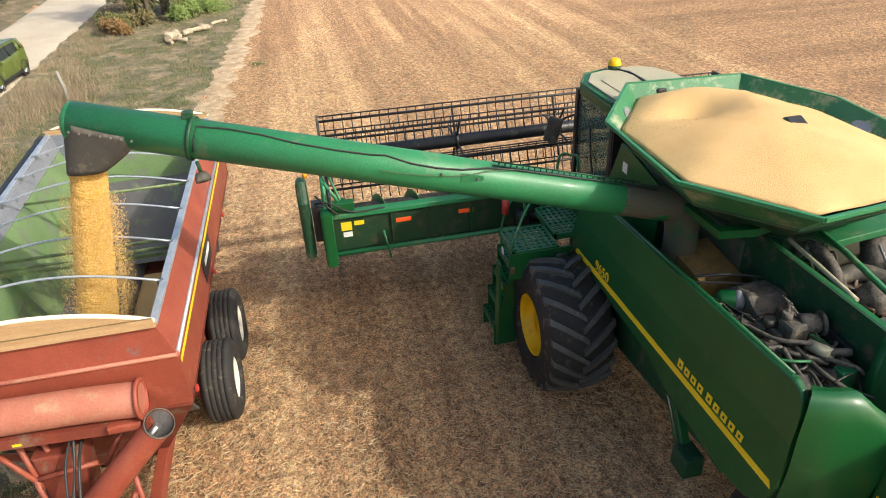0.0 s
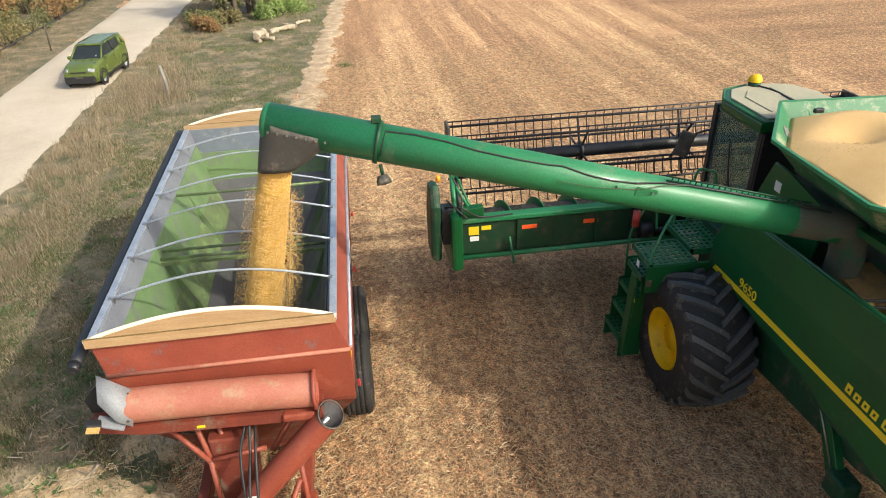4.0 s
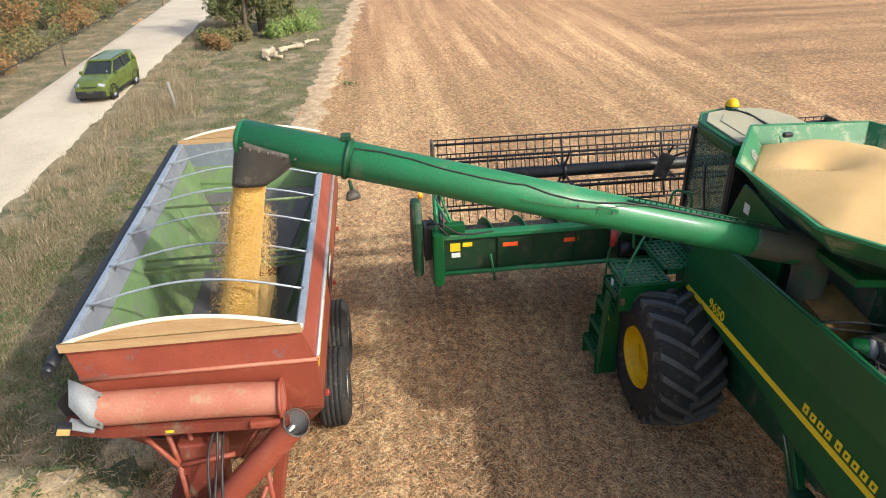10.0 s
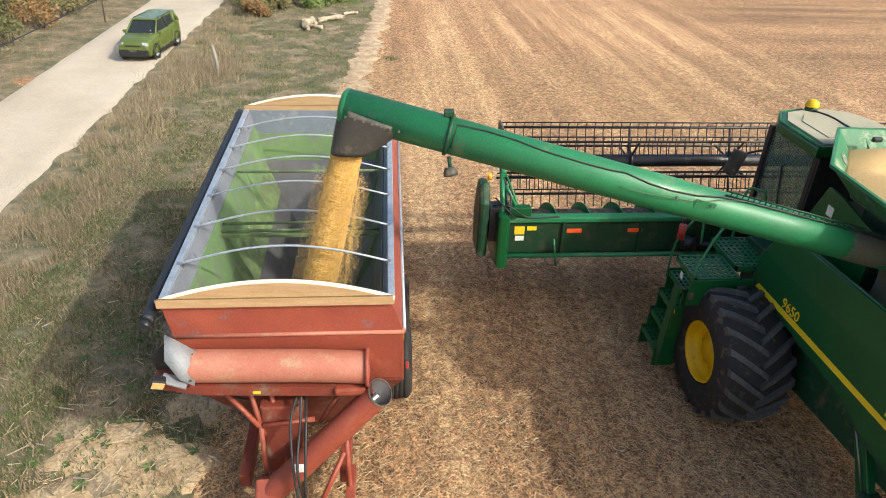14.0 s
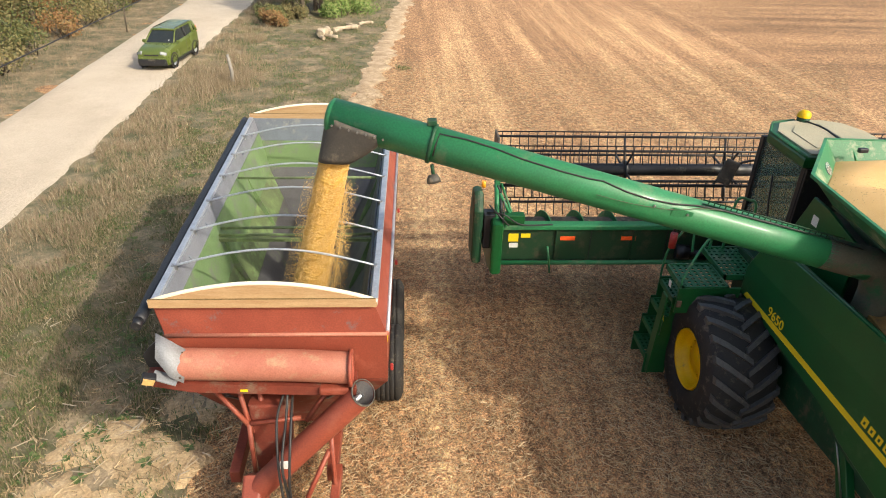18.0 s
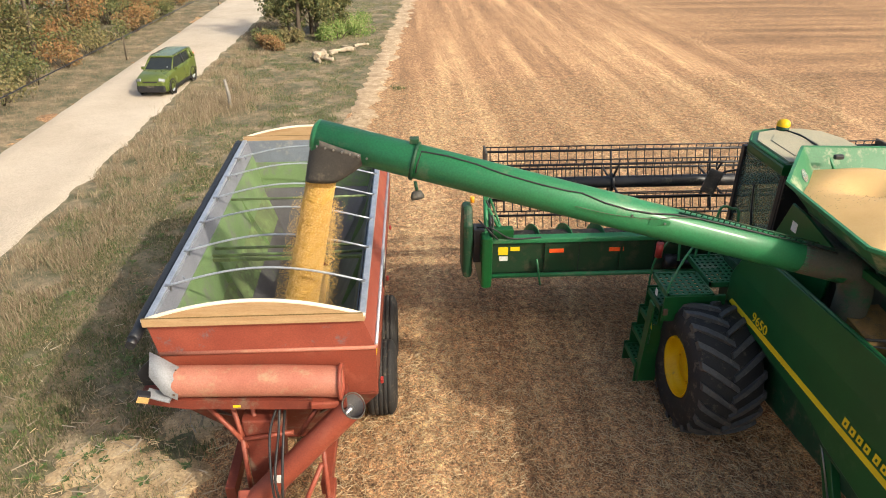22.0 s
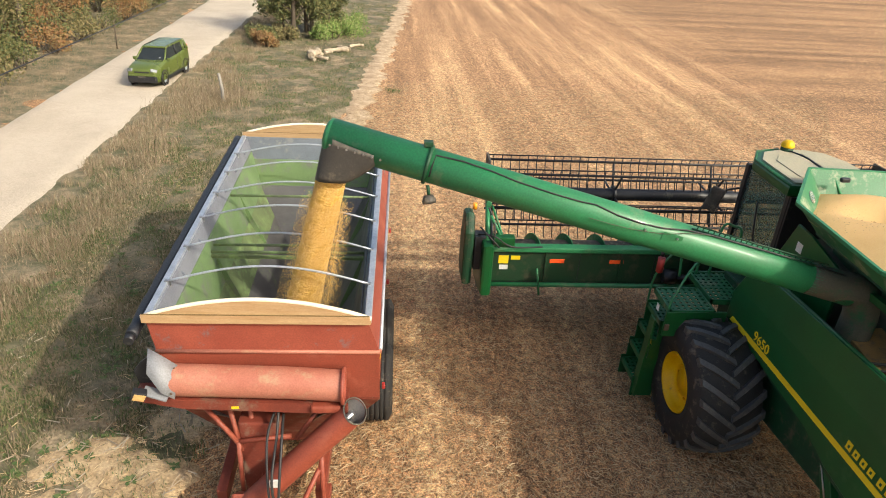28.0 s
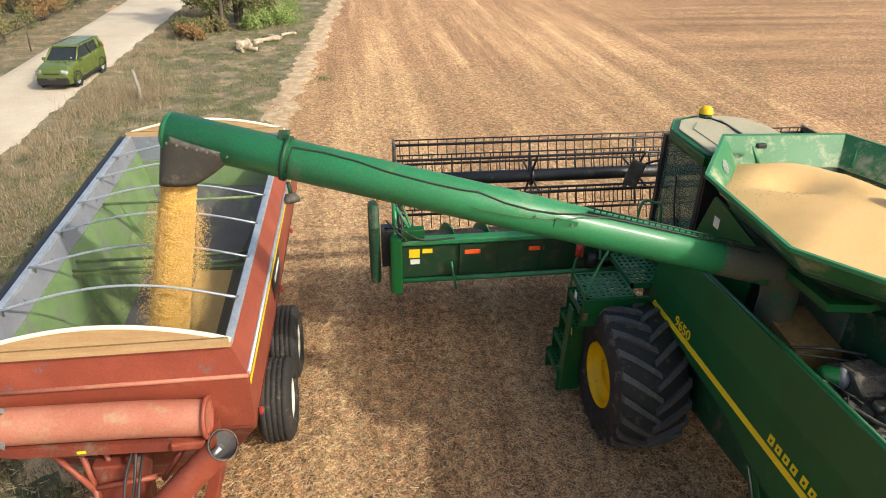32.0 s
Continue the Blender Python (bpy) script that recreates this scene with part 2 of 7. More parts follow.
CAB_GLASS = glass_mat("tinted cab glass", (0.35, 0.45, 0.4))
CAR_GLASS = mat("dark car glass", (0.02, 0.025, 0.028), (0.03, 0.035, 0.035), 0.08, scale=2, bump=0.0)
LAMP_GLASS = mat("clear headlamp", (0.34, 0.36, 0.36), (0.26, 0.28, 0.28), 0.12, metal=0.4, scale=10, bump=0.0)


# ---- mesh helpers ----
def part(name, bm, material, parent=None, label=""):
    me = bpy.data.meshes.new(name)
    bmesh.ops.recalc_face_normals(bm, faces=bm.faces)
    bm.to_mesh(me)
    bm.free()
    me.materials.append(material)
    ob = new(name, me)
    if parent is not None:
        ob.parent = parent
    if label:
        ob["label"] = label
    return ob


def thing(name, label, category, group="", kind="", at=(0, 0, 0, 0)):
    ob = new(name)
    ob.empty_display_size = 0.2
    ob.matrix_basis = pose(at[0], at[1], at[2], 0, 0, at[3])
    return tagged(ob, label, category, group, kind)


def B():
    return bmesh.new()


def add_box(bm, lo, hi, bevel=0.0, m=None):
    r = bmesh.ops.create_cube(bm, size=1.0)
    vs = r["verts"]
    for v in vs:
        v.co = Vector([lo[i] + (v.co[i] + 0.5) * (hi[i] - lo[i]) for i in range(3)])
    if bevel:
        es = list({e for v in vs for e in v.link_edges})
        out = bmesh.ops.bevel(bm, geom=es, offset=bevel, segments=2, affect="EDGES", profile=0.5)
        vs = list({v for f in out["faces"] for v in f.verts} | {v for v in vs if v.is_valid})
    if m is not None:
        bmesh.ops.transform(bm, matrix=m, verts=[v for v in vs if v.is_valid])
    return vs


def box(lo, hi, bevel=0.0, m=None):
    bm = B()
    add_box(bm, lo, hi, bevel, m)
    return bm


def add_prism(bm, pts, axis, a, b, bevel=0.0):
    """A slab: the outline pts in the two axes other than axis, from a to b along it."""
    def v3(p, d):
        return {"x": (d, p[0], p[1]), "y": (p[0], d, p[1]), "z": (p[0], p[1], d)}[axis]
    lo = [bm.verts.new(v3(p, a)) for p in pts]
    hi = [bm.verts.new(v3(p, b)) for p in pts]
    faces = [bm.faces.new(lo), bm.faces.new(hi)]
    for i in range(len(pts)):
        j = (i + 1) % len(pts)
        faces.append(bm.faces.new((lo[i], lo[j], hi[j], hi[i])))
    if bevel:
        es = list({e for f in faces[:2] for e in f.edges})
        bmesh.ops.bevel(bm, geom=es, offset=bevel, segments=2, affect="EDGES", profile=0.5)
    return bm


def prism(pts, axis, a, b, bevel=0.0):
    return add_prism(B(), pts, axis, a, b, bevel)


def add_tube(bm, pts, r, seg=10, caps=True, smooth=True):
    """A round bar along the points; r is one radius or one for each point."""
    pts = [Vector(p) for p in pts]
    rs = r if isinstance(r, (list, tuple)) else [r] * len(pts)
    rings, ref = [], None
    for i, p in enumerate(pts):
        d = (pts[min(i + 1, len(pts) - 1)] - pts[max(i - 1, 0)]).normalized()
        if ref is None:
            ref = d.orthogonal().normalized()
        u = (ref - d * ref.dot(d)).normalized()
        ref, w = u, d.cross(u)
        rings.append([bm.verts.new(p + rs[i] * (math.cos(k * math.tau / seg) * u + math.sin(k * math.tau / seg) * w)) for k in range(seg)])
    for a, b in zip(rings, rings[1:]):
        for k in range(seg):
            f = bm.faces.new((a[k], a[(k + 1) % seg], b[(k + 1) % seg], b[k]))
            f.smooth = smooth
    if caps:
        bm.faces.new(rings[0])
        bm.faces.new(rings[-1])
    return bm


def tube(pts, r, seg=10, caps=True):
    return add_tube(B(), pts, r, seg, caps)


def add_lathe(bm, profile, seg=32, m=None, close=False):
    """Turns (radius, along) pairs round the local x axis."""
    rings = []
    for rad, al in profile:
        rings.append([bm.verts.new((al, rad * math.cos(k * math.tau / seg), rad * math.sin(k * math.tau / seg))) for k in range(seg)])
    pairs = list(zip(rings, rings[1:])) + ([(rings[-1], rings[0])] if close else [])
    for a, b in pairs:
        for k in range(seg):
            f = bm.faces.new((a[k], a[(k + 1) % seg], b[(k + 1) % seg], b[k]))
            f.smooth = True
    if m is not None:
        bmesh.ops.transform(bm, matrix=m, verts=[v for r in rings for v in r])
    return bm


def lathe(profile, seg=32, m=None, close=False):
    return add_lathe(B(), profile, seg, m, close)


def bez(points, n=24):
    """A smooth curve through the points."""
    pts = [Vector(p) for p in points]
    out = []
    for i in range(len(pts) - 1):
        p0, p1, p2, p3 = pts[max(i - 1, 0)], pts[i], pts[i + 1], pts[min(i + 2, len(pts) - 1)]
        k = max(2, n // (len(pts) - 1))
        for s in range(k):
            t = s / k
            out.append(0.5 * ((2 * p1) + (p2 - p0) * t + (2 * p0 - 5 * p1 + 4 * p2 - p3) * t * t + (3 * p1 - p0 - 3 * p2 + p3) * t ** 3))
    return out + [pts[-1]]


def soup(name, verts, faces, material, label, category, kind="stuff"):
    me = bpy.data.meshes.new(name)
    me.from_pydata(verts, [], faces)
    me.materials.append(material)
    return tagged(new(name, me), label, category, "", kind)


def words(name, text, size, m, material, parent, depth=0.004):
    """Raised lettering as a mesh, in the plane of m."""
    cu = bpy.data.curves.new(name, "FONT")
    cu.body, cu.size, cu.extrude, cu.align_x, cu.align_y = text, size, depth, "LEFT", "CENTER"
    ob = bpy.data.objects.new(name, cu)
    scene.collection.objects.link(ob)
    me = bpy.data.meshes.new_from_object(ob.evaluated_get(bpy.context.evaluated_depsgraph_get()))
    bpy.data.objects.remove(ob)
    me.transform(m)
    me.materials.clear()
    me.materials.append(material)
    t = new(name, me)
    t.parent = parent
    return t


# ---- ground ----
def ground_mat():
    """Bean stubble: rows of straw and bare soil along y, paler wheel tracks, fine litter."""
    m = bpy.data.materials.new("bean stubble and dry soil")
    m.use_nodes = True
    t = m.node_tree
    n, l = t.nodes, t.links
    p = n["Principled BSDF"]
    p.inputs["Roughness"].default_value = 0.9
    co = n.new("ShaderNodeTexCoord")

    def noise_at(scale, stretch, detail=6.0, rot=0.0, loc=(0, 0, 0)):
        mp = n.new("ShaderNodeMapping")
        mp.inputs["Scale"].default_value, mp.inputs["Rotation"].default_value, mp.inputs["Location"].default_value = stretch, (0, 0, radians(rot)), loc
        l.new(co.outputs["Object"], mp.inputs[0])
        q = n.new("ShaderNodeTexNoise")
        q.inputs["Scale"].default_value, q.inputs["Detail"].default_value, q.inputs["Roughness"].default_value = scale, detail, 0.62
        l.new(mp.outputs[0], q.inputs["Vector"])
        return q.outputs["Fac"]

    def ramp(fac, stops):
        r = n.new("ShaderNodeValToRGB")
        e = r.color_ramp.elements
        while len(e) < len(stops):
            e.new(0.5)
        for k, (pos, col) in enumerate(stops):
            e[k].position, e[k].color = pos, (*col, 1)
        l.new(fac, r.inputs[0])
        return r.outputs[0]

    def mix(kind, fac, a, b):
        x = n.new("ShaderNodeMix")
        x.data_type, x.blend_type = "RGBA", kind
        if isinstance(fac, float):
            x.inputs[0].default_value = fac
        else:
            l.new(fac, x.inputs[0])
        l.new(a, x.inputs[6])
        if isinstance(b, tuple):
            x.inputs[7].default_value = (*b, 1)
        else:
            l.new(b, x.inputs[7])
        return x.outputs[2]

    rows = ramp(noise_at(1.0, (0.7, 0.03, 1), 7.0), [(0.36, (0.26, 0.147, 0.074)), (0.5, (0.38, 0.22, 0.115)), (0.64, (0.57, 0.367, 0.2))])
    cross = ramp(noise_at(1.0, (0.035, 0.42, 1), 5.0, -14, (3, 8, 0)), [(0.36, (0.21, 0.118, 0.058)), (0.62, (0.38, 0.225, 0.115))])
    sep = n.new("ShaderNodeSeparateXYZ")
    l.new(co.outputs["Object"], sep.inputs[0])
    far = n.new("ShaderNodeMapRange")
    l.new(sep.outputs[0], far.inputs[0])
    far.inputs[1].default_value, far.inputs[2].default_value = 9.0, 16.0
    base = mix("MIX", far.outputs[0], rows, cross)
    litter = ramp(noise_at(34.0, (1, 1, 1), 4.0), [(0.38, (0.1, 0.1, 0.1)), (0.5, (0.48, 0.48, 0.47)), (0.62, (0.92, 0.9, 0.86))])
    base = mix("OVERLAY", 0.75, base, litter)
    clods = ramp(noise_at(9.0, (1, 0.7, 1), 5.0, 0, (2, 4, 0)), [(0.38, (0.26, 0.26, 0.26)), (0.5, (0.5, 0.5, 0.5)), (0.6, (0.8, 0.79, 0.77))])
    base = mix("OVERLAY", 0.75, base, clods)
    chips = ramp(noise_at(90.0, (1, 1, 1), 3.0, 20, (1, 7, 0)), [(0.4, (0.2, 0.19, 0.18)), (0.5, (0.5, 0.5, 0.5)), (0.6, (0.82, 0.8, 0.77))])
    base = mix("OVERLAY", 0.6, base, chips)
    patch = ramp(noise_at(0.8, (1, 1, 1), 4.0, 0, (5, 1, 0)), [(0.4, (0.44, 0.43, 0.42)), (0.62, (0.56, 0.55, 0.53))])
    base = mix("OVERLAY", 0.6, base, patch)
    l.new(base, p.inputs["Base Color"])
    bp = n.new("ShaderNodeBump")
    bp.inputs["Strength"].default_value, bp.inputs["Distance"].default_value = 0.7, 0.03
    l.new(noise_at(30.0, (1, 1, 1), 5.0), bp.inputs["Height"])
    l.new(bp.outputs[0], p.inputs["Normal"])
    return m


def patchy_mat(name, cols, scale, fine, bump):
    """A ground cover of three colours in ragged patches."""
    m = bpy.data.materials.new(name)
    m.use_nodes = True
    t = m.node_tree
    n, l = t.nodes, t.links
    p = n["Principled BSDF"]
    p.inputs["Roughness"].default_value = 0.92
    co = n.new("ShaderNodeTexCoord")
    q = n.new("ShaderNodeTexNoise")
    q.inputs["Scale"].default_value, q.inputs["Detail"].default_value, q.inputs["Roughness"].default_value = scale, 9.0, 0.68
    f = n.new("ShaderNodeTexNoise")
    f.inputs["Scale"].default_value, f.inputs["Detail"].default_value = fine, 5.0
    for x in (q, f):
        l.new(co.outputs["Object"], x.inputs["Vector"])
    r = n.new("ShaderNodeValToRGB")
    r.color_ramp.elements.new(0.5)
    for e, (pos, c) in zip(r.color_ramp.elements, cols):
        e.position, e.color = pos, (*c, 1)
    l.new(q.outputs["Fac"], r.inputs[0])
    x = n.new("ShaderNodeMix")
    x.data_type, x.blend_type = "RGBA", "OVERLAY"
    x.inputs[0].default_value = 0.6
    l.new(r.outputs[0], x.inputs[6])
    l.new(f.outputs["Fac"], x.inputs[7])
    l.new(x.outputs[2], p.inputs["Base Color"])
    b = n.new("ShaderNodeBump")
    b.inputs["Strength"].default_value, b.inputs["Distance"].default_value = bump, 0.03
    l.new(f.outputs["Fac"], b.inputs["Height"])
    l.new(b.outputs[0], p.inputs["Normal"])
    return m


FIELD = ground_mat()
VERGE = patchy_mat("dry roadside turf", [(0.36, (0.075, 0.08, 0.035)), (0.5, (0.16, 0.135, 0.08)), (0.64, (0.33, 0.25, 0.155))], 1.1, 22, 0.7)
GRAVEL = patchy_mat("pale crushed limestone", [(0.3, (0.42, 0.35, 0.265)), (0.5, (0.49, 0.415, 0.32)), (0.7, (0.55, 0.475, 0.375))], 0.4, 40, 0.3)

MARGIN = patchy_mat("pale soil and straw", [(0.34, (0.3, 0.21, 0.125)), (0.5, (0.44, 0.32, 0.2)), (0.64, (0.58, 0.45, 0.3))], 2.2, 34, 0.8)

def bumpy_sheet(name, xs, ys, z, rough, material, label, kind="structure"):
    bm = B()
    grid = [[bm.verts.new((x, y, z + rough * noise.noise((x * 0.9, y * 0.9, 3)) + 0.5 * rough * noise.noise((x * 3, y * 3, 7)))) for y in ys] for x in xs]
    for i in range(len(xs) - 1):
        for j in range(len(ys) - 1):
            f = bm.faces.new((grid[i][j], grid[i + 1][j], grid[i + 1][j + 1], grid[i][j + 1]))
            f.smooth = True
    return tagged(part(name, bm, material), label, "ground", "", kind)


def steps(lo, hi, n):
    return [lo + (hi - lo) * k / n for k in range(n + 1)]


bumpy_sheet("ground", [-1500, -400, -120, -60] + steps(-30, 30, 150) + [60, 120, 400, 1500], [-900, -200, -60, -20] + steps(-12, 60, 140) + [90, 140, 300, 900, 2500], -0.02, 0.03, FIELD, "harvested bean field with straw and pale wheel tracks")


def edge_x(y):
    """The line between the roadside turf and the field."""
    return -6.6 + 0.28 * noise.noise((0, y * 0.5, 1)) + 0.3 * noise.noise((0, y * 1.7, 5)) + 0.062 * max(y - 2, 0)


def road_right(y):
    return -12.2 - 0.022 * y + 0.05 * noise.noise((4, y * 0.7, 1))


def road_left(y):
    return -15.75 - 0.042 * y + 0.07 * noise.noise((9, y * 0.5, 1))


def strip(name, left, right, z, material, label, n=9, rough=0.02, ys=None):
    bm = B()
    ys = ys or steps(-14, 70, 190) + [90, 120, 200, 400]
    grid = []
    for y in ys:
        a, b = left(y), right(y)
        row = []
        for k in range(n + 1):
            x = a + (b - a) * k / n
            lift = 0 if k in (0, n) else rough
            row.append(bm.verts.new((x, y, (z if k not in (0, n) else -0.04) + lift * (noise.noise((x, y, 0)) + 0.6 * noise.noise((x * 3, y * 3, 2))))))
        grid.append(row)
    for a, b in zip(grid, grid[1:]):
        for k in range(n):
            f = bm.faces.new((a[k], a[k + 1], b[k + 1], b[k]))
            f.smooth = True
    return tagged(part(name, bm, material), label, "ground", "", "structure")


strip("verge", lambda y: road_right(y) - 1.0, edge_x, 0.03, VERGE, "dry patchy roadside turf with bare spots", 24, 0.05)
strip("far_verge", lambda y: road_left(y) - 60, lambda y: road_left(y) + 1.2, 0.03, VERGE, "mown dry turf on the far side of the road", 20, 0.03)
strip("road", road_left, road_right, 0.06, GRAVEL, "pale gravel country road with a smooth worn surface", 12, 0.015)

strip("field_margin", lambda y: edge_x(y) - 0.25 + 0.3 * noise.noise((3, y * 1.1, 2)), lambda y: edge_x(y) + 0.75 + 0.5 * noise.noise((6, y * 0.8, 4)) + 0.25 * noise.noise((6, y * 3.1, 4)), 0.02, MARGIN, "pale trodden soil and straw along the field's edge", 6, 0.02, steps(7, 60, 260))


def bare_patch(x, y, rx, ry, seed):
    """A low mound of bare trodden soil with a ragged edge."""
    bm = B()
    rings = [[bm.verts.new((x, y, 0.055))]]
    for i in range(1, 9):
        f = i / 8
        row = []
        for k in range(40):
            a = k * math.tau / 40
            q = f * (1 + 0.35 * noise.noise((2 * math.cos(a), 2 * math.sin(a), seed)) + 0.2 * noise.noise((5 * math.cos(a), 5 * math.sin(a), seed)))
            px, py = x + rx * q * math.cos(a), y + ry * q * math.sin(a)
            row.append(bm.verts.new((px, py, 0.05 * (1 - f ** 4) + 0.015 * noise.noise((px * 4, py * 4, seed)) - (0.06 if i == 8 else 0))))
        rings.append(row)
    for k in range(40):
        bm.faces.new((rings[0][0], rings[1][k], rings[1][(k + 1) % 40]))
    for a, b in zip(rings[1:], rings[2:]):
        for k in range(40):
            bm.faces.new((a[k], b[k], b[(k + 1) % 40], a[(k + 1) % 40]))
    for f in bm.faces:
        f.smooth = True
    return tagged(part("bare_soil", bm, SOIL), "bare pale trodden soil in the turf", "soil", "", "structure")


SOIL = patchy_mat("bare pale soil", [(0.33, (0.3, 0.2, 0.11)), (0.48, (0.48, 0.34, 0.19)), (0.66, (0.58, 0.44, 0.27))], 3.5, 30, 1.0)
PATCHES = [(-8.1, -0.5, 0.7, 0.5), (-7.3, -0.9, 0.8, 0.7), (-8.0, -1.6, 0.9, 0.7), (-7.0, 0.2, 0.5, 0.45), (-7.6, 2.2, 0.4, 0.5)]
for k, (x, y, rx, ry) in enumerate(PATCHES):
    bare_patch(x, y, rx, ry, k + 1)


# ---- grain cart ----
CX0, CX1, CY0, CY1, CZ = -6.36, -4.18, -1.74, 3.9, 3.1


def road_wheel(name, r, width, rim_r, seg, parent, m, rim_mat, grooves=4):
    """A ribbed transport tyre on a dished rim, axle along x, outside towards +x."""
    h = width / 2
    prof = [(rim_r, -h * 0.8), (rim_r + 0.04, -h), (r - 0.12, -h * 1.05), (r - 0.03, -h * 0.86)]
    for k in range(grooves + 1):
        a = -h * 0.78 + k * (1.56 * h / (grooves + 1))
        b = a + 1.56 * h / (grooves + 1)
        prof += [(r - 0.018, a), (r, a + 0.012), (r, b - 0.012), (r - 0.018, b)]
    prof += [(r - 0.03, h * 0.86), (r - 0.12, h * 1.05), (rim_r + 0.04, h), (rim_r, h * 0.8)]
    tyre = part(name, lathe(prof, seg, m, True), RUBBER, parent, "dusty black ribbed tyre")
    bm = lathe([(rim_r + 0.012, h * 0.82), (rim_r - 0.01, h * 0.86), (rim_r - 0.03, h * 0.6), (rim_r - 0.06, h * 0.2), (rim_r * 0.5, h * 0.25), (rim_r * 0.42, h * 0.55), (0.1, h * 0.6), (0.08, h * 0.8), (0.001, h * 0.8)], seg, m)
    rim = part("rim", bm, rim_mat, tyre)
    for k in range(8):
        a = k * math.tau / 8
        bm = tube([(h * 0.56, 0.15 * math.cos(a), 0.15 * math.sin(a)), (h * 0.68, 0.15 * math.cos(a), 0.15 * math.sin(a))], 0.014, 6)
        bmesh.ops.transform(bm, matrix=m, verts=bm.verts)
        part("wheel_nut", bm, STEEL, rim)
    return tyre


def cart_size(p):
    q = 1.06 * p + Vector((0.16, 0.51, -0.48))
    q.x += (CX1 - p.x) / (CX1 - CX0) * (0.03 - 0.042 * (p.y - CY0))
    q.z = max(q.z, 0.3)
    return q


def grain_cart():
    c = thing("grain_cart", "faded red tandem-axle grain cart with light green inside, parked on stubble", "grain cart", at=(0, 0, 0, 0))
    xm = (CX0 + CX1) / 2
    ox0, ox1, oy0, oy1 = CX0 + 0.06, CX1 + 0.12, CY0 - 0.004, CY1 + 0.07
    zr, zb = 2.74, 1.75

    def ring(bm, a, b):
        lo = [bm.verts.new(p) for p in a]
        hi = [bm.verts.new(p) for p in b]
        for k in range(4):
            bm.faces.new((lo[k], lo[(k + 1) % 4], hi[(k + 1) % 4], hi[k]))

    def corners(x0, x1, y0, y1, z):
        return [(x0, y0, z), (x1, y0, z), (x1, y1, z), (x0, y1, z)]

    # flared upper band, one panel a side
    top, low = corners(CX0, CX1, CY0, CY1, CZ), corners(ox0, ox1, oy0, oy1, zr)
    for k in range(4):
        j = (k + 1) % 4
        bm = B()
        vs = [bm.verts.new(p) for p in (top[k], top[j], low[j], low[k])]
        bm.faces.new(vs)
        r = bmesh.ops.extrude_face_region(bm, geom=list(bm.faces))
        bmesh.ops.translate(bm, vec=(0, 0, -0.03), verts=[v for v in r["geom"] if isinstance(v, bmesh.types.BMVert)])
        part("rim_panel", bm, RED_WORN if k in (0, 1) else RED, c, "worn red sloping rim panel with scuffed grey spots")
    # walls: upright, then hopper slopes
    for k, (a, b) in enumerate((((ox0, oy0), (ox1, oy0)), ((ox1, oy0), (ox1, oy1)), ((ox1, oy1), (ox0, oy1)), ((ox0, oy1), (ox0, oy0)))):
        d = Vector((b[0] - a[0], b[1] - a[1], 0)).normalized()
        nrm = Vector((d.y, -d.x, 0))
        bm = B()
        pts = []
        for off in (0, -0.03):
            q = nrm * (off - 0.004)
            pts.append([bm.verts.new(Vector((*p, z)) + q) for p, z in ((a, zr - 0.02), (b, zr - 0.02), (b, zb + 0.4), (a, zb + 0.4))])
        bm.faces.new(pts[0])
        bm.faces.new(pts[1])
        for i in range(4):
            bm.faces.new((pts[0][i], pts[0][(i + 1) % 4], pts[1][(i + 1) % 4], pts[1][i]))
        part("wall", bm, RED, c, "faded red steel box wall")
    # hopper underside and sump: shade painted in with the darker red
    bm = B()
    ring(bm, corners(ox0, ox1, oy0, oy1, zb + 0.4), corners(xm - 0.5, xm + 0.5, -0.9, 3.0, 0.7))
    r = bmesh.ops.extrude_face_region(bm, geom=list(bm.faces))
    bmesh.ops.translate(bm, vec=(0, 0, -0.03), verts=[v for v in r["geom"] if isinstance(v, bmesh.types.BMVert)])
    part("hopper_bottom", bm, RED_SHADED, c, "tapered red hopper bottom, darkened for shade")
    part("sump", box((xm - 0.52, -0.95, 0.78), (xm + 0.52, 3.1, 0.95), 0.02), RED_SHADED, c)
    # beads along the ridges
    for k in range(4):
        j = (k + 1) % 4
        part("ridge_angle", tube([low[k], low[j]], 0.022, 8), RED_TUBE, c, "sun-bleached red ridge")
    # inner liners
    for y, n_ in ((CY0 + 0.03, "front"), (CY1 - 0.03, "back")):
        part("end_liner", box((CX0 + 0.03, y - 0.012, 2.5), (CX1 - 0.03, y + 0.012, CZ + 0.02)), GREY, c, "grey-painted upper end liner")
    part("side_liner", prism([(CX0 + 0.035, CZ), (CX0 + 0.05, CZ), (CX0 + 0.095, 2.88), (CX0 + 0.08, 2.88)], "y", CY0 + 0.02, CY1 - 0.02), LINER, c, "dull grey side liner")
    part("side_liner", prism([(CX1 - 0.035, CZ), (CX1 - 0.05, CZ), (CX1 - 0.1, 2.8), (CX1 - 0.085, 2.8)], "y", CY0 + 0.02, CY1 - 0.02), GREY, c, "grey side liner")
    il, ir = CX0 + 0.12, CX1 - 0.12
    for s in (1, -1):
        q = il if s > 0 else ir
        # right side gets dark grey instead of green: shade put into the colour
        part("inner_wall", prism([(q - 0.01 * s, 2.88), (q - 0.025 * s, 2.88), (q + 0.1 * s, 2.25), (q + 0.13 * s, 2.25)], "y", CY0 + 0.1, CY1 - 0.1), LIME if s > 0 else SCOURED_SHADE, c, "inner wall, faded light green left, right darkened for shade")
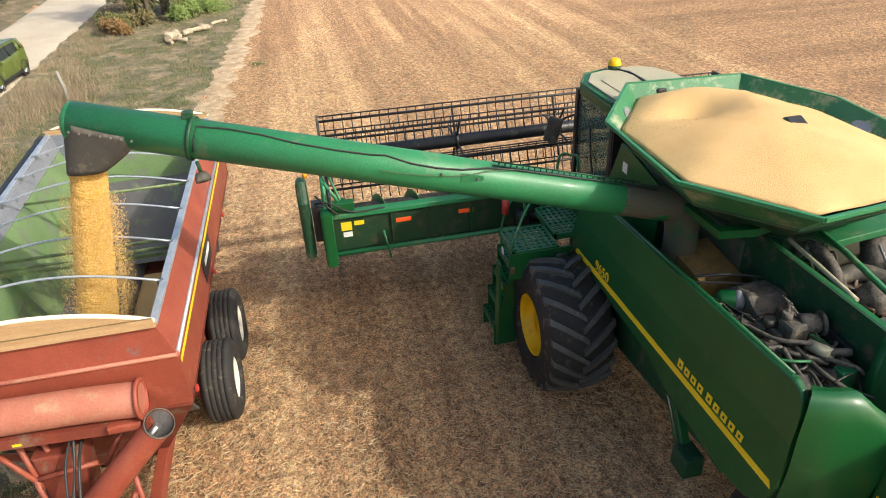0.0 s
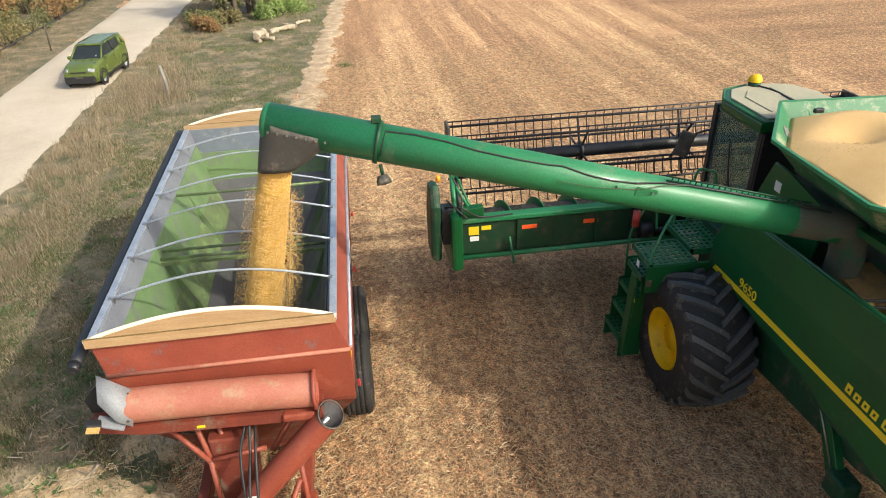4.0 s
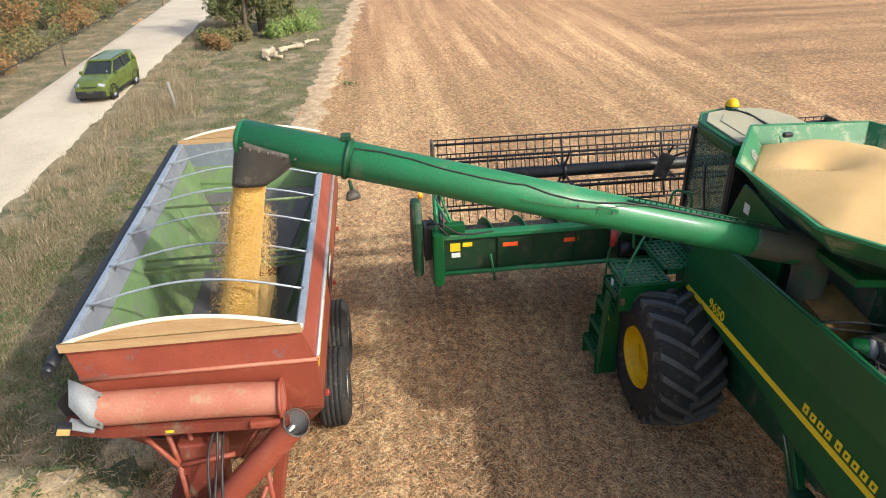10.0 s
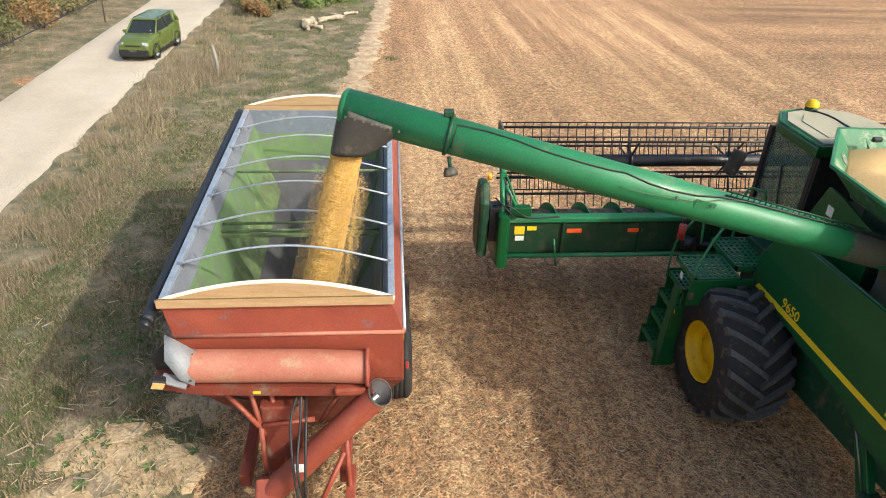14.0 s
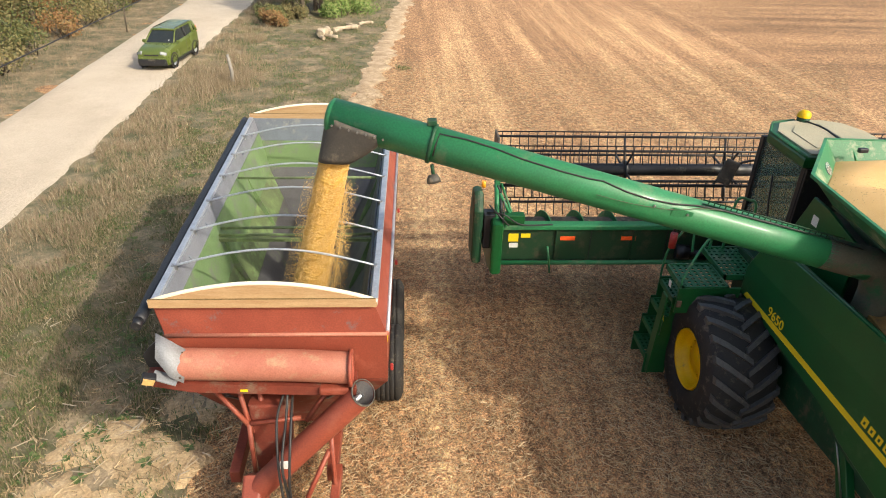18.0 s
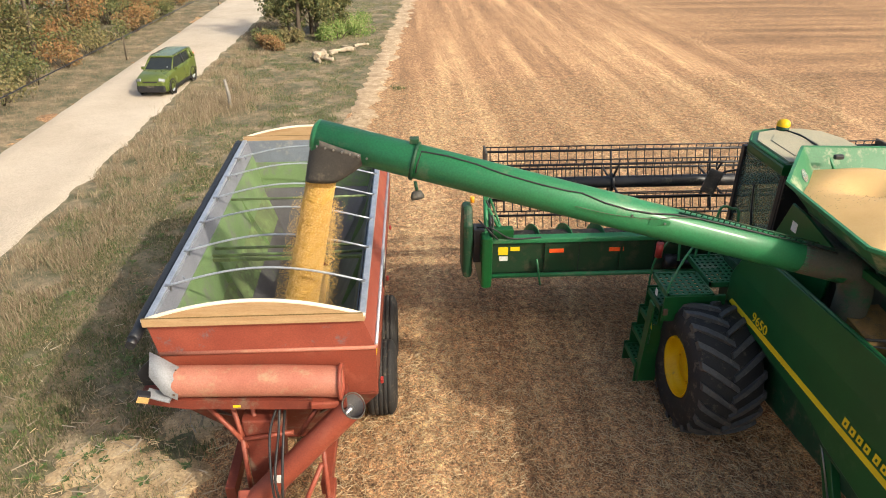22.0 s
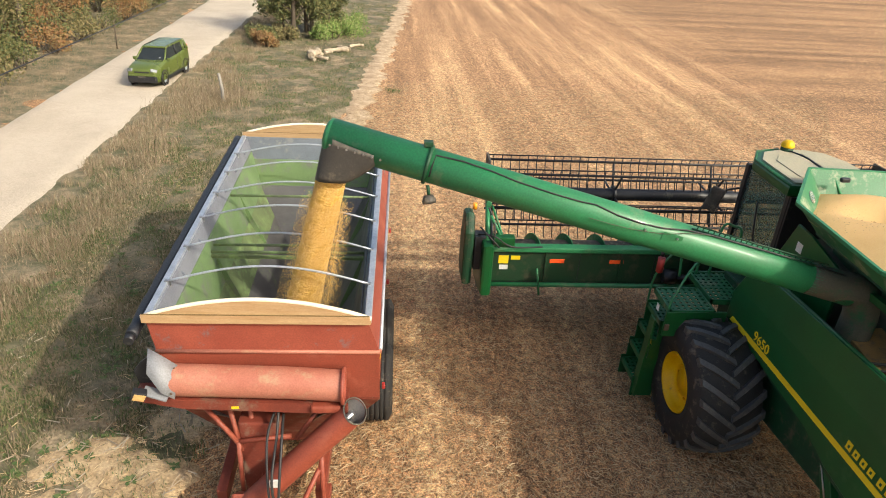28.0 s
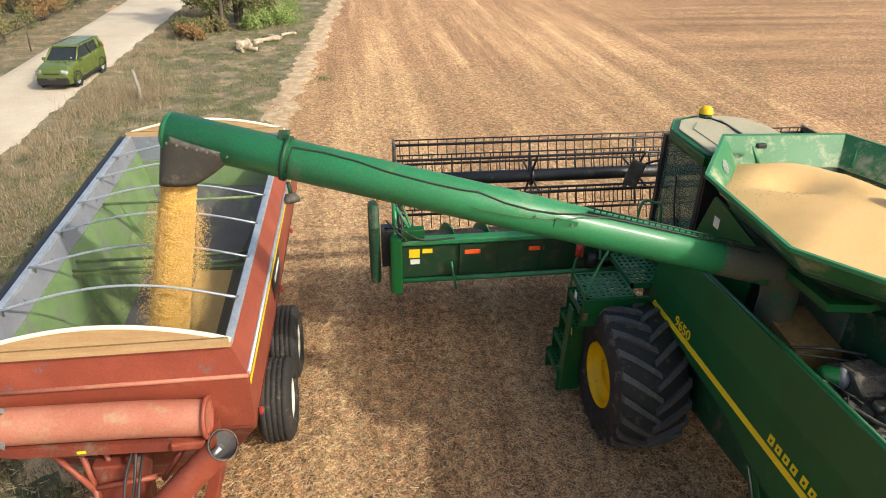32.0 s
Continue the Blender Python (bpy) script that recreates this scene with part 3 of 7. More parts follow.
        part("hopper_slope", prism([(q + 0.13 * s, 2.245), (q + 0.1 * s, 2.245), (q + 0.31 * s, 1.85), (q + 0.34 * s, 1.85)], "y", CY0 + 0.1, CY1 - 0.1), LIME_WORN if s > 0 else SCOURED_SHADE, c, "upper hopper slope, worn olive green left, right darkened for shade")
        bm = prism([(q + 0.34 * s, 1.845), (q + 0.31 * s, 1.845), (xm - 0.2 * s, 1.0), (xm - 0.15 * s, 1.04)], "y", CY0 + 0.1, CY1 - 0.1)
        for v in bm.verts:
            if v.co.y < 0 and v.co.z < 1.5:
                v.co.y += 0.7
        part("hopper_slope", bm, SCOURED_SHADE, c, "grain-scoured dark grey hopper slope")
        for y in (0.45, 2.3):
            part("wall_gusset", prism([(q + 0.02 * s, 2.7), (q + 0.03 * s, 2.7), (q + 0.36 * s, 1.88), (q + 0.33 * s, 1.84), (q + 0.12 * s, 2.24)], "y", y, y + 0.012), LIME, c, "light green wall gusset")
    for s, y in ((1, CY0 + 0.1), (-1, CY1 - 0.1)):
        part("inner_end", prism([(y, 2.75), (y + 0.02 * s, 2.75), (y + 0.1 * s, 2.3), (y + 0.06 * s, 2.3)], "x", il, ir), LIME, c, "faded light green inner end wall")
        part("end_slope", prism([(y + 0.1 * s, 2.295), (y + 0.06 * s, 2.295), (y + 0.86 * s, 1.2), (y + 0.9 * s, 1.2)], "x", il, ir), SCOURED_SHADE, c, "worn inner end slope")
    # rails on the rim
    for x in (CX0, CX1):
        part("rim_rail", box((x - 0.035, CY0, CZ - 0.01), (x + 0.035, CY1, CZ + 0.035), 0.008), GALV, c, "galvanised rim rail")
    part("side_strip", tube([(ox1 + 0.005, oy0 + 0.02, zr + 0.02), (ox1 + 0.005, oy1, zr + 0.02)], 0.022, 6), GALV, c, "pale metal strip along the ridge")
    # wooden end boards with a bowed top
    for y, lab in ((CY0 - 0.02, "bowed pine end board"), (CY1 + 0.02, "bowed pine end board")):
        pts = [(CX0 - 0.03, CZ - 0.0), (CX1 + 0.03, CZ - 0.0)]
        arc = [(CX1 + 0.03 - (CX1 - CX0 + 0.06) * k / 20, CZ + 0.045 + 0.21 * math.sin(math.pi * k / 20) ** 0.85) for k in range(21)]
        bd = part("end_board", prism(pts + arc, "y", y - 0.02, y + 0.02), WOOD, c, lab)
        part("top_edge", tube([(x, y, z + 0.01) for x, z in arc], 0.022, 6), WOOD_EDGE, bd, "pale fresh wood edge")
        part("board_seam", box((CX0 - 0.01, y - 0.037, CZ + 0.1), (CX1 + 0.01, y - 0.02, CZ + 0.1035)), POD, bd)
        part("bottom_batten", box((CX0 - 0.02, y - 0.035, CZ + 0.005), (CX1 + 0.02, y - 0.021, CZ + 0.1)), WOOD, bd)
    # bows and their brackets
    for k in range(6):
        y = -1.05 + 0.8 * k
        arc = [(CX0 + (CX1 - CX0) * s / 16, y + 0.03 * math.sin(math.pi * s / 16), CZ + 0.03 + 0.19 * math.sin(math.pi * s / 16)) for s in range(17)]
        b = part("tarp_bow", tube(arc, 0.013, 8), GALV, c, "bowed galvanised tarp hoop")
        for x in (CX0 + 0.03, CX1 - 0.03):
            part("bracket", box((x - 0.03, y - 0.02, CZ - 0.03), (x + 0.03, y + 0.02, CZ + 0.05), 0.005), STEEL, b)
        part("gusset", prism([(CX0 + 0.04, CZ - 0.04), (CX0 + 0.1, CZ - 0.1), (CX0 + 0.055, CZ - 0.16)], "y", y + 0.38, y + 0.4), GREY, c)
    # cross braces inside
    for y, z in ((0.36, 2.74), (0.52, 2.76), (1.75, 2.93)):
        part("cross_brace", tube([(il + 0.02, y, z), (ir - 0.02, y, z + 0.02)], 0.02, 8), LIME_WORN, c, "worn green cross brace")
    part("inner_bar", box((il + 0.02, 0.3, 2.68), (ir - 0.02, 0.345, 2.72)), LIME_WORN, c)
    # rolled tarp on the far rim
    bm = tube(bez([(CX0 - 0.12, CY0 - 0.12, CZ - 0.1), (CX0 - 0.11, -0.5, CZ - 0.06), (CX0 - 0.11, 1.5, CZ - 0.05), (CX0 - 0.11, CY1 + 0.05, CZ - 0.05)], 30), 0.06, 14)
    for v in bm.verts:
        v.co += 0.012 * noise.noise_vector(v.co * 5)
    t = part("rolled_tarp", bm, TARP, c, "black tarpaulin rolled along the rim")
    part("roll_pipe", tube([(CX0 - 0.12, CY0 - 0.2, CZ - 0.11), (CX0 - 0.12, CY0 - 0.1, CZ - 0.1)], 0.05, 12), BLACK, t)
    # the box is drawn to a round plan, then brought to full size
    for ob in c.children_recursive:
        for v in ob.data.vertices:
            v.co = cart_size(v.co)
    done = set(c.children_recursive)
    # running gear
    for x, m in ((ox1 - 0.12, pose(0, 0, 0)), (ox0 + 0.12, pose(0, 0, 0, 0, 0, 180))):
        for y in (0.42, 1.66):
            road_wheel("wheel", 0.55, 0.42, 0.28, 40, c, Matrix.Translation((x - 0.04, y + 0.05, 0.55)) @ m, RIMWHITE)
        part("walking_beam", box((x - 0.42, 0.24, 0.5), (x - 0.3, 1.84, 0.72), 0.02), RED, c)
    part("axle", tube([(ox0 + 0.3, 1.04, 0.62), (ox1 - 0.3, 1.04, 0.62)], 0.08, 12), RED, c)
    for x in (xm - 0.55, xm + 0.55):
        part("frame_rail", box((x - 0.06, -1.9, 0.78), (x + 0.06, 3.2, 0.95), 0.01), RED, c)
    for x, y in ((ox1 + 0.02, -1.6), (ox1 + 0.02, 0.6), (ox1 + 0.02, 2.2)):
        part("marker_lamp", box((x, y - 0.03, 2.16), (x + 0.035, y + 0.03, 2.22), 0.01), EXT_RED, c, "small red marker lamp")
    part("name_plate", box((ox1, 0.2, 2.28), (ox1 + 0.006, 0.95, 2.6)), BLACK, c, "black plate with a plain white bar")
    part("plate_bar", box((ox1 + 0.006, 0.35, 2.43), (ox1 + 0.01, 0.85, 2.5)), WHITE, c)
    part("pin_stripe", box((ox1, oy0 + 0.05, zr - 0.14), (ox1 + 0.004, oy1 - 0.05, zr - 0.09)), DECAL, c)
    for ob in c.children_recursive:
        if ob not in done and ob.name.split(".")[0] in ("frame_rail", "marker_lamp", "name_plate", "plate_bar", "pin_stripe"):
            for v in ob.data.vertices:
                v.co = cart_size(v.co)
    done = set(c.children_recursive)
    # front shelf, folded auger and its lower tube
    part("folded_auger_tube", tube(bez([(CX0 + 0.36, -2.3, 2.83), (CX0 + 0.9, -2.3, 2.815), (CX0 + 1.5, -2.3, 2.795), (CX1 - 0.2, -2.3, 2.76)], 24), 0.15, 28), RED_TUBE, c, "sun-bleached red folded unloading auger tube")
    part("tube_flange", lathe([(0.148, -0.02), (0.178, -0.02), (0.178, 0.012), (0.135, 0.012), (0.135, -0.2), (0.001, -0.2)], 28, Matrix.Translation((CX1 - 0.2, -2.3, 2.76))), RED_WORN, c)
    # cradle shade comes from the darker red
    part("tube_cradle", prism([(CX0 + 0.1, 2.74), (CX0 + 0.42, 2.68), (CX1 - 0.16, 2.6), (CX1 - 0.16, 2.5), (CX0 + 0.5, 2.57), (CX0 + 0.1, 2.66)], "y", -2.4, -2.14), RED_SHADED, c, "red channel carrying the folded tube, darkened for shade")
    part("cradle_plate", box((CX0 + 0.95, -2.407, 2.575), (CX0 + 1.02, -2.402, 2.6)), DECAL, c, "small yellow plate")
    part("tube_hinge", box((CX1 - 0.5, -2.44, 2.54), (CX1 - 0.22, -2.2, 2.62), 0.02), RED, c)
    bm = B()
    rows_ = [[(-5.88, -2.47, 2.74), (-5.86, -2.4, 2.9), (-5.88, -2.28, 2.98)], [(-5.98, -2.5, 2.84), (-5.97, -2.42, 2.99), (-6.01, -2.28, 3.09)], [(-6.09, -2.46, 3.02), (-6.1, -2.38, 3.09), (-6.12, -2.27, 3.16)]]
    g = [[bm.verts.new(p) for p in r] for r in rows_]
    for i in range(2):
        for j in range(2):
            bm.faces.new((g[i][j], g[i + 1][j], g[i + 1][j + 1], g[i][j + 1])).smooth = True
    hood = part("discharge_hood", bm, PLATE, c, "bent grey metal discharge hood")
    hood.modifiers.new("thick", "SOLIDIFY").thickness = 0.012
    for y, z in ((-2.44, 2.8), (-2.36, 2.9), (-2.28, 2.96)):
        part("hood_rivet", tube([(-5.9, y - 0.03, z), (-5.9, y - 0.045, z + 0.02)], 0.009, 6), RUSTY, hood)
    part("hood_lip", prism([(-5.94, 2.75), (-6.14, 2.83), (-6.14, 2.845), (-5.94, 2.765)], "y", -2.52, -2.4), PLATE, c, "grey metal lip under the hood")
    part("hood_flap", prism([(-6.02, 2.8), (-6.24, 2.79), (-6.27, 2.93), (-6.2, 3.02), (-6.08, 3.12), (-6.04, 3.0)], "y", -2.3, -2.27), BLACK, c, "black rubber flap")
    lamp_turn = Matrix.Translation((-6.16, -2.52, 2.84)) @ pose(0, 0, 0, 10, 25, 20)
    lamp = part("hood_lamp", box((-0.06, -0.04, -0.045), (0.06, 0.04, 0.045), 0.012, lamp_turn), BLACK, c, "lamp in a black housing")
    part("lamp_lens", box((-0.05, -0.048, -0.036), (0.05, -0.04, 0.036), 0.003, lamp_turn), LENS, lamp, "pale amber lens")
    lo, hi = Vector((-5.34, -2.62, 1.5)), Vector((-4.27, -2.42, 2.56))
    d = (hi - lo).normalized()
    cut = Vector((0.6, -0.3, 0.74)).normalized()
    e1 = d.cross(cut).normalized()
    e2 = cut.cross(e1)

    def cut_tube(p0, p1, r, caps):
        bm = tube([p0, p1], r, 36, caps)
        bmesh.ops.bisect_plane(bm, geom=list(bm.verts) + list(bm.edges) + list(bm.faces), plane_co=hi, plane_no=cut, clear_outer=True)
        return bm

    lt = part("lower_auger_tube", cut_tube(lo, hi + 0.3 * d, 0.122, False), RED, c, "red lower auger tube rising from the sump")
    part("mouth_lining", cut_tube(hi - 0.4 * d, hi + 0.3 * d, 0.11, True), SCOURED_SHADE, lt, "dark scoured tube mouth")
    long = 0.122 / d.dot(cut)
    part("mouth_ring", tube([hi + 0.124 * math.cos(k * math.tau / 40) * e1 + long * 1.02 * math.sin(k * math.tau / 40) * e2 for k in range(41)], 0.007, 8), GRUBBY, lt, "thin worn steel ring round the open mouth")
    part("mouth_shaft", tube([hi - 0.35 * d, hi - 0.02 * d], 0.032, 10), STEEL, lt)
    bm = B()
    fl = []
    for k in range(15):
        a = -0.4 + 4.2 * k / 14
        cen = hi - (0.3 - 0.2 * k / 14) * d
        w = d.cross(e1)
        rad = math.cos(a) * e1 + math.sin(a) * w
        fl.append((bm.verts.new(cen + 0.03 * rad), bm.verts.new(cen + 0.105 * rad)))
    for p, q in zip(fl, fl[1:]):
        bm.faces.new((p[0], p[1], q[1], q[0])).smooth = True
    part("mouth_flighting", bm, GALV, lt, "polished steel auger flighting")
    part("sticker", box((-5.06, -2.7, 1.87), (-4.97, -2.675, 1.95)), WHITE, c)
    part("gear_housing", prism([(-2.9, 1.0), (-2.45, 1.0), (-2.45, 1.55), (-2.6, 1.68), (-2.9, 1.45)], "x", -5.46, -5.27, 0.03), RED, c, "red gear housing with a warning sticker")
    for a, b in (((-5.75, -2.2, 2.46), (-5.4, -2.35, 2.1)), ((-5.5, -2.2, 2.48), (-5.38, -2.35, 2.0)), ((-5.38, -2.35, 2.12), (-4.9, -2.3, 2.14)), ((-4.62, -2.2, 2.42), (-4.85, -2.3, 2.1)), ((-5.4, -2.35, 2.12), (-5.4, -2.4, 0.6)), ((-4.6, -2.45, 2.05), (-4.58, -2.55, 0.6)), ((-4.62, -2.5, 1.9), (-4.95, -2.75, 1.2)), ((-5.3, -2.2, 2.4), (-5.2, -2.3, 1.4))):
        part("front_brace", tube([a, b], 0.026, 6), RED, c)
    # casing painted darker to stand for the shade behind the braces
    part("auger_trough", prism([(-5.4, 2.3), (-5.0, 2.3), (-5.1, 1.2), (-5.4, 1.2)], "y", -2.3, -2.0, 0.02), RED_SHADED, c, "red auger casing behind the braces, darkened for shade")
    part("warning_sticker", prism([(-5.4, 1.3), (-5.3, 1.3), (-5.33, 1.45)], "y", -2.906, -2.902), LIME, c)
    for x in (-5.6, -4.75):
        part("tongue_rail", box((x - 0.05, -4.2, 0.5), (x + 0.05, -1.5, 0.64), 0.01), RED, c)
    part("tongue", box((-5.3, -5.6, 0.5), (-5.1, -3.6, 0.66), 0.02), RED, c)
    part("jack_stand", box((-4.72, -3.2, 0.0), (-4.62, -3.1, 0.9), 0.01), RED, c)
    for k, pts in enumerate(([(-5.0, -2.3, 2.5), (-5.0, -2.5, 2.3), (-5.02, -2.78, 2.0), (-4.98, -2.86, 1.6), (-5.02, -3.0, 1.1), (-5.1, -3.4, 0.8), (-5.15, -4.6, 0.75)], [(-5.04, -2.3, 2.45), (-5.1, -2.45, 2.25), (-5.06, -2.76, 1.95), (-5.02, -2.9, 1.5), (-5.05, -3.1, 0.9), (-5.1, -4.5, 0.72)], [(-4.96, -2.3, 2.42), (-4.94, -2.6, 2.3), (-4.95, -2.85, 1.9), (-5.0, -3.0, 1.0), (-5.12, -5.2, 0.7)])):
        part("hydraulic_hose", tube(bez(pts, 24), 0.013, 6), HOSE, c, "black hydraulic hose")
    part("drive_shaft", tube([(-5.3, -2.8, 0.95), (-5.2, -5.0, 0.8)], 0.045, 10), BLACK, c)
    for ob in c.children_recursive:
        if ob not in done and ob.name.split(".")[0] not in ("tongue_rail", "tongue", "jack_stand", "drive_shaft"):
            for v in ob.data.vertices:
                v.co = 1.14 * v.co + Vector((0.47, 1.08, -1.02))
                v.co.z = max(v.co.z, 0.3)
    return c


grain_cart()


# ---- combine harvester ----
MX = 2.1
TANK = [(0.6, -0.46), (1.42, 0.72), (2.95, 0.6), (3.38, -0.6), (3.25, -1.85), (2.55, -2.88), (1.24, -3.02), (0.53, -2.06)]
TANK_LOW_PLAN = [(1.2, -0.6), (1.65, 0.2), (2.65, 0.15), (2.9, -0.6), (2.85, -1.6), (2.35, -2.15), (1.6, -2.2), (1.15, -1.75)]
TZ, TZ0 = 3.91, 3.58
TANK_LOW = [((ax + bx) / 2, (ay + by) / 2) for (ax, ay), (bx, by) in zip(TANK_LOW_PLAN, TANK)]
TANK_DEEP = 3.12
TANK_FOOT = [(1.62, -0.6), (1.75, 0.2), (2.65, 0.15), (2.9, -0.6), (2.85, -1.6), (2.35, -2.0), (1.85, -2.0), (1.62, -1.75)]


def drive_wheel(parent, m):
    """A wide lugged drive tyre on a yellow dished rim; outside towards -x."""
    r, x0, x1 = 0.94, -0.07, 0.84
    prof = [(0.42, x0 + 0.1), (0.46, x0 + 0.02), (0.6, x0 - 0.02), (0.76, x0), (r - 0.06, x0 + 0.08), (r - 0.03, (x0 + x1) / 2), (r - 0.06, x1 - 0.08), (0.76, x1), (0.6, x1 + 0.02), (0.42, x1 - 0.1)]
    tyre = part("wheel", lathe(prof, 56, m, True), RUBBER, parent, "large dusty black lugged drive tyre")
    xm = (x0 + x1) / 2
    n = 20
    for side in (0, 1):
        quads = []
        for k in range(4):
            f = k / 3
            x = (xm + 0.03 - (xm - x0 - 0.0) * f) if side == 0 else (xm - 0.03 + (x1 - xm) * f)
            a = -0.36 * f
            top = r + 0.02 - 0.06 * f ** 2.5
            wdt = (0.05 + 0.016 * f) / r
            for rad, ww in ((top - 0.1, wdt), (top, wdt * 0.72)):
                quads.append([(x, rad * math.cos(a - ww), rad * math.sin(a - ww)), (x, rad * math.cos(a + ww), rad * math.sin(a + ww))])
        bm = B()
        vs = [[bm.verts.new(p) for p in q] for q in quads]
        for k in range(3):
            l0, t0, l1, t1 = vs[2 * k : 2 * k + 4]
            bm.faces.new((t0[0], t0[1], t1[1], t1[0]))
            bm.faces.new((l0[0], t0[0], t1[0], l1[0]))
            bm.faces.new((l0[1], l1[1], t1[1], t0[1]))
        bm.faces.new((vs[0][0], vs[0][1], vs[1][1], vs[1][0]))
        bm.faces.new((vs[6][0], vs[7][0], vs[7][1], vs[6][1]))
        first = part("lug", bm, LUG, tyre)
        first.matrix_basis = m @ pose(0, 0, 0, 360 / n * 0.5 * side)
        for k in range(1, n):
            o = new("lug", first.data)
            o.parent = tyre
            o.matrix_basis = m @ pose(0, 0, 0, 360 / n * (k + 0.5 * side))
    bm = lathe([(0.435, x0 + 0.06), (0.425, x0 + 0.03), (0.405, x0 + 0.04), (0.39, x0 + 0.12), (0.365, x0 + 0.2), (0.2, x0 + 0.21), (0.18, x0 + 0.16), (0.001, x0 + 0.15)], 48, m)
    rim = part("rim", bm, YELLOW, tyre, "yellow painted dished rim")
    for k in range(10):
        a = k * math.tau / 10
        bm = tube([(x0 + 0.21, 0.25 * math.cos(a), 0.25 * math.sin(a)), (x0 + 0.18, 0.25 * math.cos(a), 0.25 * math.sin(a))], 0.018, 6)
        bmesh.ops.transform(bm, matrix=m, verts=bm.verts)
        part("wheel_nut", bm, YELLOW, rim)


def perforated(name, x0, x1, y0, y1, z, parent):
    """A tread plate with a grid of round holes punched through."""
    nx, ny = max(2, round((x1 - x0) / 0.085)), max(2, round((y1 - y0) / 0.085))
    bm = B()
    for i in range(nx):
        for j in range(ny):
            cx, cy = x0 + (i + 0.5) * (x1 - x0) / nx, y0 + (j + 0.5) * (y1 - y0) / ny
            hx, hy = (x1 - x0) / nx / 2, (y1 - y0) / ny / 2
            inner = [bm.verts.new((cx + 0.026 * math.cos(k * math.tau / 8), cy + 0.026 * math.sin(k * math.tau / 8), z)) for k in range(8)]
            outer = [bm.verts.new((cx + hx * q[0], cy + hy * q[1], z)) for q in ((1, 0), (1, 1), (0, 1), (-1, 1), (-1, 0), (-1, -1), (0, -1), (1, -1))]
            low = [bm.verts.new(v.co - Vector((0, 0, 0.012))) for v in inner]
            for k in range(8):
                j2 = (k + 1) % 8
                bm.faces.new((inner[k], outer[k], outer[j2], inner[j2]))
                bm.faces.new((inner[k], inner[j2], low[j2], low[k]))
    bmesh.ops.remove_doubles(bm, verts=bm.verts, dist=0.0005)
    p = part(name, bm, GREEN_DUSTY, parent, "perforated green tread plate")
    fr = B()
    for a, b in (((x0, y0), (x1, y0)), ((x1, y0), (x1, y1)), ((x1, y1), (x0, y1)), ((x0, y1), (x0, y0))):
        add_box(fr, (min(a[0], b[0]) - 0.015, min(a[1], b[1]) - 0.015, z - 0.07), (max(a[0], b[0]) + 0.015, max(a[1], b[1]) + 0.015, z + 0.012))
    part("tread_frame", fr, GREEN_DUSTY, p)
    return p


